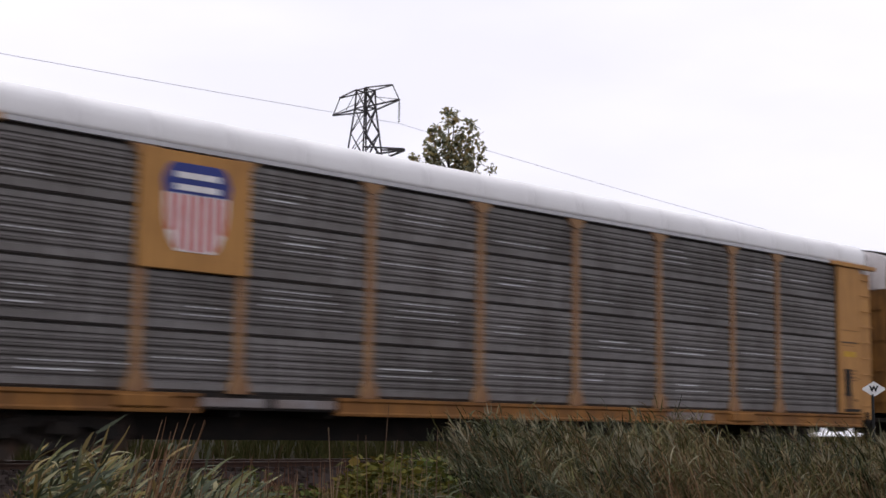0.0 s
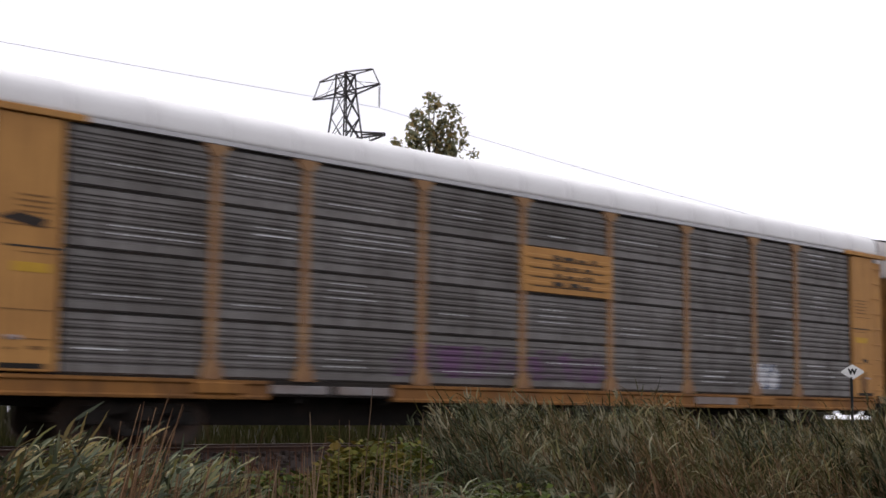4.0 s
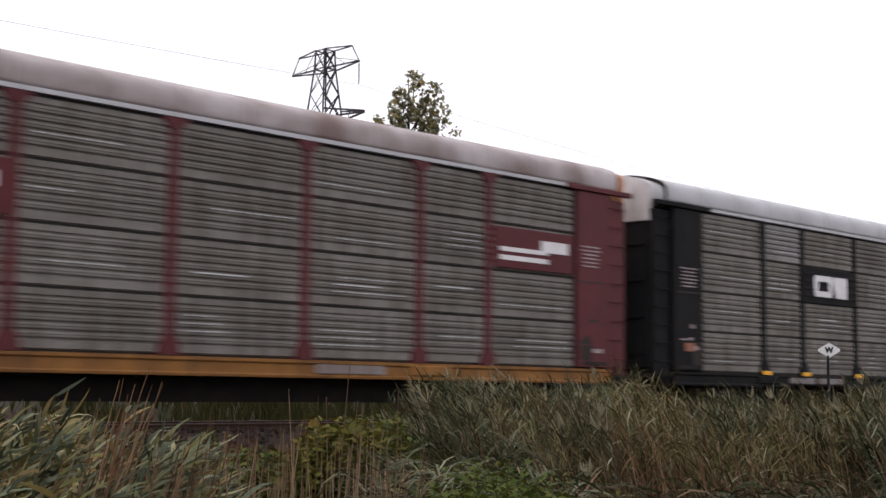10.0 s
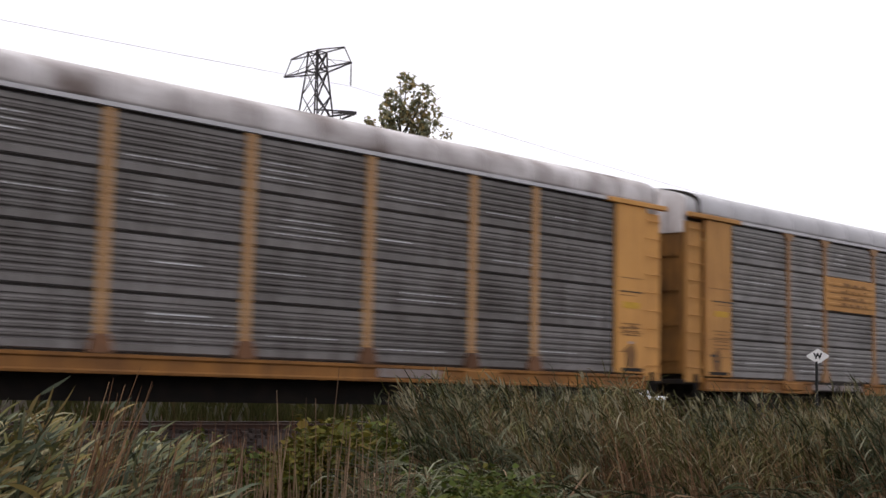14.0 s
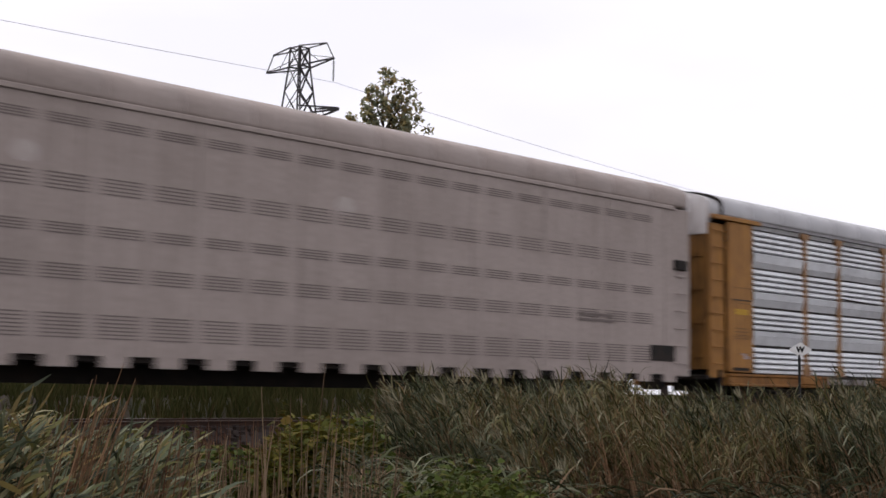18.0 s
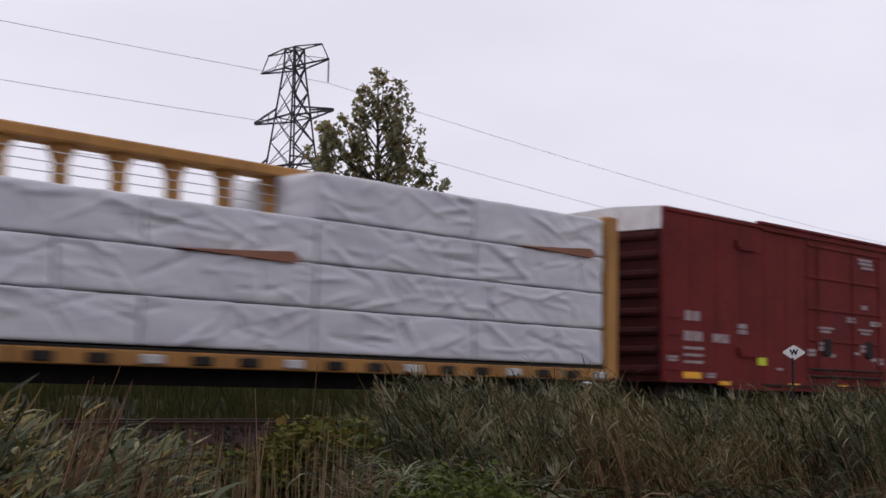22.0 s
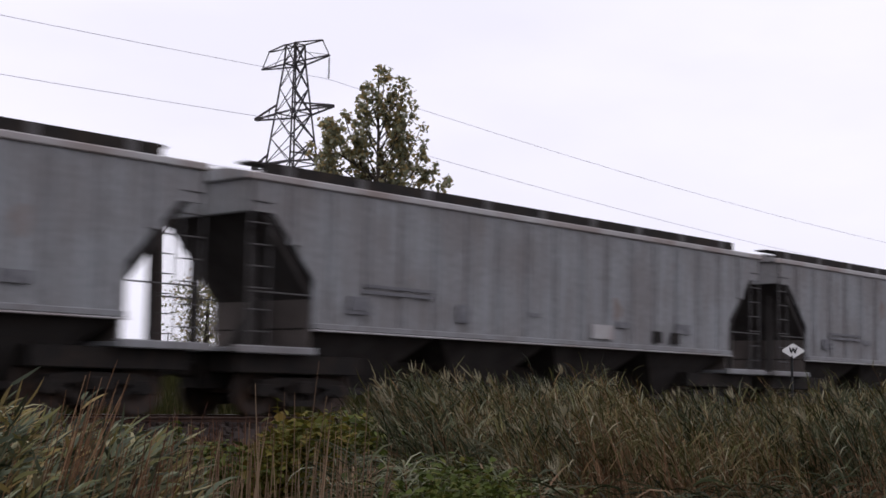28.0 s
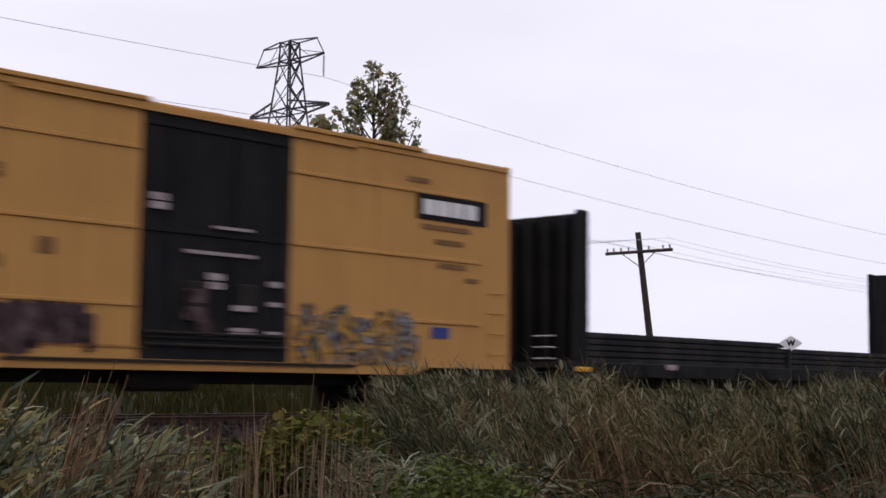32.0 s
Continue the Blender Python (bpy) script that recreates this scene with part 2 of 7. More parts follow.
BOX_YELLOW = material("boxcar_yellow_paint", (0.47, 0.245, 0.07), 0.6, second=(0.4, 0.2, 0.06), amount=0.6, scale=0.7, streaks=(0.28, 0.14, 0.05), streak_amount=0.4)
GALV = material("galvanised_roof_steel", (0.5, 0.5, 0.51), 0.45, 0.4, second=(0.38, 0.37, 0.37), amount=0.5, scale=1.0, streaks=(0.2, 0.13, 0.1), streak_amount=0.25)
WHITE_PAINT = material("white_paint", (0.72, 0.7, 0.7), 0.5, second=(0.5, 0.46, 0.45), amount=0.5, scale=3.0)
MARKS = material("faded_white_lettering", (0.36, 0.31, 0.31), 0.6, second=(0.2, 0.12, 0.115), amount=0.8, scale=6.0)
FADED = material("worn_pale_lettering", (0.25, 0.18, 0.175), 0.65, second=(0.15, 0.06, 0.06), amount=0.8, scale=7.0)
BLACK_MARKS = material("black_lettering", (0.03, 0.026, 0.024), 0.6, second=(0.07, 0.05, 0.03), amount=0.6, scale=4.0)
BROWN_MARKS = material("faded_dark_lettering", (0.16, 0.08, 0.03), 0.6, second=(0.25, 0.13, 0.04), amount=0.6, scale=5.0)
GRIMY = material("dark_grime", (0.03, 0.024, 0.022), 0.85, second=(0.05, 0.04, 0.035), amount=0.7, scale=4.0)
BLUE = material("dark_blue_paint", (0.035, 0.05, 0.2), 0.5)
RED = material("red_paint", (0.5, 0.09, 0.08), 0.5, second=(0.42, 0.12, 0.11), amount=0.5, scale=5.0)
PINK = material("faded_red_paint", (0.4, 0.18, 0.125), 0.6, second=(0.34, 0.18, 0.1), amount=0.5, scale=4.0)
HOPPER_GREY = material("hopper_grey_paint", (0.25, 0.258, 0.268), 0.6, second=(0.17, 0.155, 0.15), amount=0.75, scale=0.55, streaks=(0.125, 0.1, 0.088), streak_amount=0.6, grain=0.3, bump_scale=9.0)
CHORD = material("pale_grey_chord_paint", (0.4, 0.39, 0.39), 0.55, second=(0.24, 0.19, 0.17), amount=0.8, scale=0.8)
LADDER_GREY = material("dark_grey_ladder_paint", (0.1, 0.095, 0.095), 0.7, second=(0.05, 0.045, 0.042), amount=0.7, scale=3.0)
FAINT = material("faint_grey_lettering", (0.13, 0.13, 0.14), 0.6, second=(0.2, 0.2, 0.21), amount=0.8, scale=5.0)
HOPPER_RUST = material("rusty_sill_steel", (0.2, 0.165, 0.15), 0.75, second=(0.25, 0.25, 0.258), amount=0.9, scale=2.2, streaks=(0.15, 0.095, 0.07), streak_amount=0.4)
# shade under the hoppers and slope sheets is put into this near-black colour
BAY_DARK = material("shade_dark_grimy_hopper_steel", (0.045, 0.041, 0.039), 0.8, second=(0.02, 0.017, 0.016), amount=0.8, scale=1.5, streaks=(0.05, 0.036, 0.028), streak_amount=0.4)
END_BROWN = material("brown_grey_end_steel", (0.1, 0.085, 0.077), 0.8, second=(0.06, 0.05, 0.045), amount=0.7, scale=1.2)
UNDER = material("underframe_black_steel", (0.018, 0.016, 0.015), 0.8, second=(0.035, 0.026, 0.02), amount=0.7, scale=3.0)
WHEEL = material("wheel_steel", (0.05, 0.04, 0.035), 0.6, 0.5, second=(0.09, 0.05, 0.03), amount=0.6, scale=4.0)
STEEL = material("rail_steel", (0.13, 0.11, 0.1), 0.45, 0.7, second=(0.16, 0.09, 0.06), amount=0.6, scale=3.0)
RAIL_RUST = material("rusty_rail_steel", (0.05, 0.028, 0.02), 0.85, second=(0.03, 0.02, 0.016), amount=0.7, scale=3.0)
TIE = material("creosoted_tie_wood", (0.055, 0.042, 0.034), 0.9, second=(0.09, 0.075, 0.06), amount=0.6, scale=3.0, pieces=0.25)
WRAP = material("white_plastic_wrap", (0.56, 0.555, 0.575), 0.35, second=(0.5, 0.49, 0.54), amount=0.7, scale=1.6, stretch=(0.5, 1, 1.5), bump=0.12, bump_scale=7.0, spec=0.4, grain=0.05, pieces=0.04)
LUMBER = material("bare_lumber", (0.28, 0.13, 0.085), 0.8, second=(0.2, 0.09, 0.06), amount=0.6, scale=2.0)
LOAD = material("dark_steel_sections", (0.018, 0.017, 0.017), 0.75, 0.0, spec=0.05, second=(0.055, 0.05, 0.048), amount=0.6, scale=1.5)
TOWER_STEEL = material("weathered_tower_steel", (0.045, 0.042, 0.045), 0.7, 0.2, second=(0.07, 0.06, 0.055), amount=0.6, scale=0.5)
POLE_WOOD = material("old_pole_wood", (0.05, 0.038, 0.033), 0.9, second=(0.085, 0.065, 0.055), amount=0.6, scale=1.2, stretch=(4, 4, 0.5))
CABLE = material("conductor_wire", (0.5, 0.48, 0.55), 0.5, 0.4)
SIGN_WHITE = material("sign_white_enamel", (0.78, 0.77, 0.76), 0.45, second=(0.6, 0.58, 0.55), amount=0.4, scale=6.0)
SIGN_BLACK = material("sign_black_enamel", (0.02, 0.02, 0.02), 0.5)
EARTH = material("damp_earth_and_litter", (0.036, 0.023, 0.018), 0.95, second=(0.022, 0.026, 0.011), amount=0.8, scale=0.35, bump=0.8, bump_scale=9.0, grain=0.3)
BALLAST = material("dirty_ballast_stone", (0.042, 0.031, 0.027), 0.9, second=(0.028, 0.022, 0.017), amount=0.8, scale=0.7, bump=1.0, bump_scale=22.0, grain=0.5, islands=[(0.022, 0.016, 0.014), (0.036, 0.027, 0.023), (0.06, 0.046, 0.04)])
REED = material("reed_leaf", (0.09, 0.1, 0.06), 0.7, spec=0.12, scale=1.0, bump=0, islands=[(0.01, 0.012, 0.007), (0.034, 0.042, 0.024), (0.09, 0.105, 0.066), (0.052, 0.064, 0.03), (0.22, 0.23, 0.15), (0.08, 0.086, 0.03), (0.3, 0.26, 0.145)], thin=0.12)
REED_FAR = material("reed_leaf_dense", (0.08, 0.085, 0.05), 0.7, spec=0.12, scale=0.6, bump=0, islands=[(0.008, 0.009, 0.005), (0.03, 0.036, 0.018), (0.095, 0.104, 0.06), (0.05, 0.057, 0.02), (0.22, 0.22, 0.15), (0.03, 0.03, 0.011), (0.14, 0.14, 0.077)], thin=0.12)
REED_OLIVE = material("olive_reed_leaf", (0.09, 0.085, 0.03), 0.7, spec=0.1, scale=0.6, bump=0, islands=[(0.008, 0.008, 0.003), (0.046, 0.045, 0.014), (0.115, 0.107, 0.04), (0.075, 0.052, 0.018), (0.2, 0.176, 0.096), (0.12, 0.066, 0.024)], thin=0.12)
STALK = material("dry_reed_stalk", (0.2, 0.125, 0.075), 0.8, spec=0.06, scale=2.0, bump=0, islands=[(0.07, 0.045, 0.03), (0.15, 0.1, 0.062), (0.25, 0.18, 0.115)])
PALE_LEAF = material("pale_dry_reed_leaf", (0.25, 0.22, 0.14), 0.75, spec=0.08, scale=1.0, bump=0, islands=[(0.1, 0.09, 0.055), (0.2, 0.18, 0.11), (0.3, 0.27, 0.19), (0.17, 0.11, 0.05)], thin=0.15)
# very dark leaf tone standing in for shaded hollows among the reeds
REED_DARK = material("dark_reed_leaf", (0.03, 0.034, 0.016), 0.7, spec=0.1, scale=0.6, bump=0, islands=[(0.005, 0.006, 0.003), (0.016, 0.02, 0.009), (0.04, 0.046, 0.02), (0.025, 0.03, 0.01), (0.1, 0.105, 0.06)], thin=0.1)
GOLD_LEAF = material("yellowing_reed_leaf", (0.2, 0.17, 0.06), 0.7, spec=0.1, scale=1.0, bump=0, islands=[(0.04, 0.042, 0.016), (0.1, 0.1, 0.035), (0.16, 0.14, 0.05), (0.2, 0.13, 0.045), (0.3, 0.235, 0.115), (0.11, 0.06, 0.026)], thin=0.15)
RED_STEM = material("reddish_reed_stem", (0.1, 0.05, 0.035), 0.8, spec=0.06, scale=2.0, bump=0, islands=[(0.035, 0.016, 0.012), (0.085, 0.036, 0.024), (0.13, 0.062, 0.034), (0.19, 0.11, 0.06)])
YELLOW_FORB = material("yellowing_weed_leaf", (0.1, 0.09, 0.015), 0.7, spec=0.08, scale=1.0, bump=0, islands=[(0.02, 0.025, 0.006), (0.062, 0.07, 0.013), (0.125, 0.11, 0.02), (0.13, 0.08, 0.02)], thin=0.2)
BROWN_STEM = material("brown_reed_stem", (0.1, 0.055, 0.03), 0.8, spec=0.06, scale=2.0, bump=0, islands=[(0.05, 0.028, 0.017), (0.16, 0.088, 0.048), (0.32, 0.2, 0.115)])
FORB = material("weed_leaf", (0.08, 0.095, 0.018), 0.7, spec=0.08, scale=1.0, bump=0, islands=[(0.014, 0.022, 0.006), (0.036, 0.05, 0.011), (0.07, 0.095, 0.02), (0.1, 0.082, 0.018)], thin=0.2)
FAR_GRASS = material("far_bank_grass", (0.05, 0.054, 0.018), 0.8, spec=0.06, scale=0.6, bump=0, islands=[(0.028, 0.034, 0.011), (0.05, 0.056, 0.018), (0.08, 0.078, 0.028), (0.095, 0.076, 0.034)], thin=0.15)
LEAF = material("poplar_leaf", (0.1, 0.1, 0.04), 0.6, spec=0.1, scale=0.5, bump=0, islands=[(0.15, 0.16, 0.1), (0.25, 0.26, 0.17), (0.38, 0.38, 0.27), (0.4, 0.33, 0.15), (0.38, 0.25, 0.115)], thin=0.5)
BARK = material("grey_bark", (0.075, 0.062, 0.05), 0.9, second=(0.045, 0.037, 0.03), amount=0.7, scale=3.0, stretch=(3, 3, 0.6), bump=0.6)
PERF = material("painted_light_through_holes", (0.6, 0.6, 0.61), 0.5)


# ---- mesh helpers ----
class Build:
    """Gathers vertices and faces, then makes one mesh."""

    def __init__(self):
        self.v, self.f = [], []

    def add(self, verts, faces):
        o = len(self.v)
        self.v += [tuple(p) for p in verts]
        self.f += [tuple(o + i for i in q) for q in faces]
        return self

    def box(self, x0, x1, y0, y1, z0, z1, c=0.0):
        if x0 > x1: x0, x1 = x1, x0
        if y0 > y1: y0, y1 = y1, y0
        if z0 > z1: z0, z1 = z1, z0
        c = min(c, (x1 - x0) * 0.4, (y1 - y0) * 0.4, (z1 - z0) * 0.4)
        if c <= 0:
            return self.add([(x, y, z) for x in (x0, x1) for y in (y0, y1) for z in (z0, z1)],
                            [(0, 1, 3, 2), (4, 6, 7, 5), (0, 4, 5, 1), (2, 3, 7, 6), (0, 2, 6, 4), (1, 5, 7, 3)])
        v, ids = [], {}
        for i, (x, sx) in enumerate(((x0, 1), (x1, -1))):
            for j, (y, sy) in enumerate(((y0, 1), (y1, -1))):
                for k, (z, sz) in enumerate(((z0, 1), (z1, -1))):
                    for a, p in enumerate(((x, y + sy * c, z + sz * c), (x + sx * c, y, z + sz * c), (x + sx * c, y + sy * c, z))):
                        ids[i, j, k, a] = len(v)
                        v.append(p)
        f = []
        for i in (0, 1):
            f.append([ids[i, j, k, 0] for j, k in ((0, 0), (0, 1), (1, 1), (1, 0))])
            f.append([ids[j, i, k, 1] for j, k in ((0, 0), (0, 1), (1, 1), (1, 0))])
            f.append([ids[j, k, i, 2] for j, k in ((0, 0), (0, 1), (1, 1), (1, 0))])
            for j in (0, 1):
                f.append([ids[i, j, 0, 0], ids[i, j, 1, 0], ids[i, j, 1, 1], ids[i, j, 0, 1]])
                f.append([ids[i, 0, j, 0], ids[i, 1, j, 0], ids[i, 1, j, 2], ids[i, 0, j, 2]])
                f.append([ids[0, i, j, 1], ids[1, i, j, 1], ids[1, i, j, 2], ids[0, i, j, 2]])
                for k in (0, 1):
                    f.append([ids[i, j, k, 0], ids[i, j, k, 1], ids[i, j, k, 2]])
        return self.add(v, f)

    def prism_x(self, profile, x0, x1, closed=True, caps=True):
        """A profile of (y, z) points drawn out along x."""
        n = len(profile)
        v = [(x0, y, z) for y, z in profile] + [(x1, y, z) for y, z in profile]
        f = [(i, (i + 1) % n, n + (i + 1) % n, n + i) for i in range(n if closed else n - 1)]
        if closed and caps:
            f += [tuple(range(n)), tuple(range(2 * n - 1, n - 1, -1))]
        return self.add(v, f)

    def prism_y(self, profile, y0, y1):
        """A closed profile of (x, z) points drawn out along y."""
        n = len(profile)
        v = [(x, y0, z) for x, z in profile] + [(x, y1, z) for x, z in profile]
        f = [(i, (i + 1) % n, n + (i + 1) % n, n + i) for i in range(n)]
        return self.add(v, f + [tuple(range(n)), tuple(range(2 * n - 1, n - 1, -1))])

    def loft_x(self, sections):
        """Closed profiles at several x joined into one skin: [(x, [(y, z), ...]), ...]."""
        n = len(sections[0][1])
        v = [(x, y, z) for x, prof in sections for y, z in prof]
        f = [(k * n + i, k * n + (i + 1) % n, (k + 1) * n + (i + 1) % n, (k + 1) * n + i) for k in range(len(sections) - 1) for i in range(n)]
        e = (len(sections) - 1) * n
        return self.add(v, f + [tuple(range(n)), tuple(range(e + n - 1, e - 1, -1))])

    def rod(self, a, b, r0, r1=None, sides=6):
        a, b = Vector(a), Vector(b)
        r1 = r0 if r1 is None else r1
        d = (b - a).normalized()
        p = d.orthogonal().normalized()
        q = d.cross(p)
        v = []
        for c, r in ((a, r0), (b, r1)):
            for i in range(sides):
                w = 2 * math.pi * i / sides
                v.append(c + (p * math.cos(w) + q * math.sin(w)) * r)
        f = [(i, (i + 1) % sides, sides + (i + 1) % sides, sides + i) for i in range(sides)]
        return self.add(v, f + [tuple(range(sides)), tuple(range(2 * sides - 1, sides - 1, -1))])

    def tube(self, pts, r, sides=4):
        """A round bar through points that run mainly along x."""
        v = [(x, y + r * math.cos(2 * math.pi * i / sides), z + r * math.sin(2 * math.pi * i / sides)) for x, y, z in pts for i in range(sides)]
        f = [(k * sides + i, k * sides + (i + 1) % sides, (k + 1) * sides + (i + 1) % sides, (k + 1) * sides + i) for k in range(len(pts) - 1) for i in range(sides)]
        return self.add(v, f)

    def lathe_y(self, profile, cx, cz, sides=20):
        """A profile of (y, radius) points turned round an axis along y."""
        n, v, f = len(profile), [], []
        for i in range(sides):
            w = 2 * math.pi * i / sides
            v += [(cx + r * math.cos(w), y, cz + r * math.sin(w)) for y, r in profile]
        for i in range(sides):
            k = (i + 1) % sides
            f += [(i * n + j, i * n + j + 1, k * n + j + 1, k * n + j) for j in range(n - 1)]
        return self.add(v, f)

    def mesh(self, name, smooth=False, tidy=True):
        me = bpy.data.meshes.new(name)
        me.from_pydata(self.v, [], self.f)
        if tidy:
            bm = bmesh.new()
            bm.from_mesh(me)
            bmesh.ops.recalc_face_normals(bm, faces=bm.faces)
            bm.to_mesh(me)
            bm.free()
        if smooth:
            me.polygons.foreach_set("use_smooth", [True] * len(me.polygons))
        me.materials.append(None)
        me.update()
        return me


def placed(name, me, mat, parent=None, label="", at=None, turn=0.0):
    ob = new(name, me)
    ob.material_slots[0].link = "OBJECT"
    ob.material_slots[0].material = mat
    ob.parent = parent
    if at is not None:
        ob.location = at
    if turn:
        ob.rotation_euler[2] = turn
    if label:
        ob["label"] = label
    return ob


def part(name, b, mat, parent, label="", at=None, smooth=False):
    """Links what was gathered in b as one mesh under a thing or a part."""
    return placed(name, b.mesh(name, smooth), mat, parent, label, at)


def thing(name, label, category, group="", at=(0, 0, 0)):
    ob = new(name)
    ob.location = at
    ob.empty_display_size = 0.3
    return tagged(ob, label, category, group)


SHARED = {}


def shared(key, maker, smooth=False):
    if key not in SHARED:
        SHARED[key] = maker().mesh(key[0], smooth)
    return SHARED[key]


MOVING = []      # (thing, place along the train in metres, y, z)
WHEELSETS = [[], []]


def couple(ob, u, y=TRACK_Y, z=0.0):
    ob.location = (u, y, z)
    MOVING.append((ob, u, y, z))
    return ob


# ---- running gear ----
def wheelset_mesh():
    b = Build()
    for s in (-1, 1):
        b.lathe_y([(s * 0.70, 0.0), (s * 0.70, 0.14), (s * 0.715, 0.16), (s * 0.715, 0.38), (s * 0.69, 0.40), (s * 0.69, 0.505), (s * 0.72, 0.505), (s * 0.735, 0.485),
                   (s * 0.825, 0.478), (s * 0.825, 0.40), (s * 0.80, 0.38), (s * 0.775, 0.17), (s * 0.81, 0.13), (s * 0.81, 0.0)], 0, 0, 24)
        b.box(s * 0.81, s * 0.83, -0.06, 0.06, -0.06, 0.06)
    b.rod((0, -1.02, 0), (0, 1.02, 0), 0.085, sides=10)
    return b


def truck(parent, x):
    """A two-axle truck: bolster, two cast side frames with springs, two wheelsets."""
    b = Build().box(-0.2, 0.2, -1.2, 1.2, 0.42, 0.66, 0.03)
    tr = placed("truck", shared(("bolster",), lambda: b), UNDER, parent, at=(x, 0, 0))

    def frame_mesh():
        f = Build()
        f.prism_y([(-1.12, 0.42), (-0.98, 0.66), (-0.55, 0.72), (0.55, 0.72), (0.98, 0.66), (1.12, 0.42), (0.72, 0.42), (0.62, 0.52), (0.3, 0.58), (-0.3, 0.58), (-0.62, 0.52), (-0.72, 0.42)], -0.06, 0.06)
        f.prism_y([(-0.7, 0.45), (-0.35, 0.2), (0.35, 0.2), (0.7, 0.45), (0.6, 0.5), (0.3, 0.3), (-0.3, 0.3), (-0.6, 0.5)], -0.06, 0.06)
        for sx in (-1, 1):
            f.box(sx * 0.89 - 0.14, sx * 0.89 + 0.14, -0.08, 0.08, 0.36, 0.6, 0.02)
            f.box(sx * 0.3 - 0.05, sx * 0.3 + 0.05, -0.05, 0.05, 0.28, 0.6)
        for k in (-0.12, 0.0, 0.12):
            f.rod((k, 0, 0.29), (k, 0, 0.57), 0.055, sides=8)
        return f

    for s in (-1, 1):
        placed("side_frame", shared(("side_frame",), frame_mesh), UNDER, tr, at=(0, s * 1.0, 0))
    for i, s in enumerate((-1, 1)):
        w = placed("wheelset", shared(("wheelset",), wheelset_mesh, True), WHEEL, tr, at=(s * 0.89, 0, 0.48))
        WHEELSETS[i].append(w)
    return tr


def coupler(parent, x, s):
    b = Build().box(min(x, x + s * 0.55), max(x, x + s * 0.55), -0.09, 0.09, 0.72, 0.92, 0.02)
    b.box(min(x + s * 0.5, x + s * 0.75), max(x + s * 0.5, x + s * 0.75), -0.16, 0.16, 0.68, 0.98, 0.04)
    part("coupler", b, UNDER, parent)


def bars(parent, mat, x, z, rows, widths, y=-1.5, gap=0.06, h=0.07, name="lettering", label="", skew=0.0):
    """Rows of small painted bars: lettering too blurred to read."""
    b = Build()
    for i in range(rows):
        zz = z - i * (h + gap)
        xx = x + skew * i
        for w in widths:
            b.box(xx, xx + w, y - 0.012, y + 0.02, zz - h, zz)
            xx += w + 0.05
    return part(name, b, mat, parent, label)


# ---- vehicle-carrying cars ----
BAYS = [2.762, 1.941, 2.842, 2.842, 2.842, 2.842, 2.842, 1.941, 2.762]
EDGES = [-11.807]
for w in BAYS:
    EDGES.append(EDGES[-1] + w)
SHEET_H = 0.965
SHEET_GAP = 0.04
SIDE_Z = 1.15


def sheet_profile(kind, k=0):
    """The section of one corrugated sheet: (depth outwards, height)."""
    if kind == "soft":
        # the same section, shallower
        return [(0.012 + d * 0.5, z) for d, z in sheet_profile("bold", k)]
    if kind == "bold":
        # four deep ribs, and a broad plain band above them that leans outwards
        h, pitch = SHEET_H - 0.004, 0.142
        z = 0.09 + k * 0.055
        pts = [(0.034, 0.0), (0.036 + k * 0.01, z - 0.03)]
        for i in range(4):
            a = z + i * pitch
            pts += [(-0.014, a), (-0.014, a + pitch * 0.12), (0.04, a + pitch * 0.26), (0.05, a + pitch * 0.36), (0.036, a + pitch * 0.66), (0.004, a + pitch * 0.92)]
        a = z + 4 * pitch
        return pts + [(-0.02, a + 0.01), (-0.02, a + 0.02), (0.034, h)]
    h = SHEET_H - SHEET_GAP
    pts = [(-0.01, 0.0), (0.0, 0.008), (0.026, 0.02)]
    ribs, z, pitch = 5, 0.15, 0.128
    pts.append((0.026, z - 0.02))
    for i in range(ribs):
        a = z + i * pitch
        pts += [(-0.004, a - 0.008), (-0.004, a + pitch * 0.12), (0.031, a + pitch * 0.28), (0.036, a + pitch * 0.36), (0.037, a + pitch * 0.48), (0.027, a + pitch * 0.53), (0.029, a + pitch * 0.58), (0.038, a + pitch * 0.64), (0.037, a + pitch * 0.74), (0.03, a + pitch * 0.84)]
    a = z + ribs * pitch
    pts += [(-0.004, a - 0.008), (-0.004, a + 0.014), (0.026, a + 0.034), (0.026, h - 0.02), (0.0, h - 0.008), (-0.01, h)]
    return pts


def sheet_mesh(kind, w, k=0):
    b = Build()
    pts = [(-d, z) for d, z in sheet_profile(kind, k)]
    b.prism_x(pts, -w / 2, w / 2, closed=False)
    return b


def side_wall(car, panel, kind, near):
    s = 1 if near else -1
    for i, w in enumerate(BAYS):
        xc = (EDGES[i] + EDGES[i + 1]) / 2
        for k in range(4):
            v = 0 if kind == "fine" else k
            me = shared(("panel", kind, v, round(w, 3)), lambda: sheet_mesh(kind, w - 0.1, v))
            placed("panel", me, panel, car, at=(xc, -1.42 * s, SIDE_Z + k * SHEET_H), turn=0.0 if near else math.pi)


def post_mesh():
    b = Build()
    b.box(-0.095, 0.095, -0.05, 0.1, 0.16, 3.72, 0.012)
    b.prism_y([(-0.24, 3.86), (-0.24, 3.82), (-0.1, 3.66), (0.1, 3.66), (0.24, 3.82), (0.24, 3.86)], -0.065, 0.1)
    b.prism_y([(-0.2, 0.0), (0.2, 0.0), (0.18, 0.1), (0.1, 0.28), (-0.1, 0.28), (-0.18, 0.1)], -0.07, 0.1)
    return b


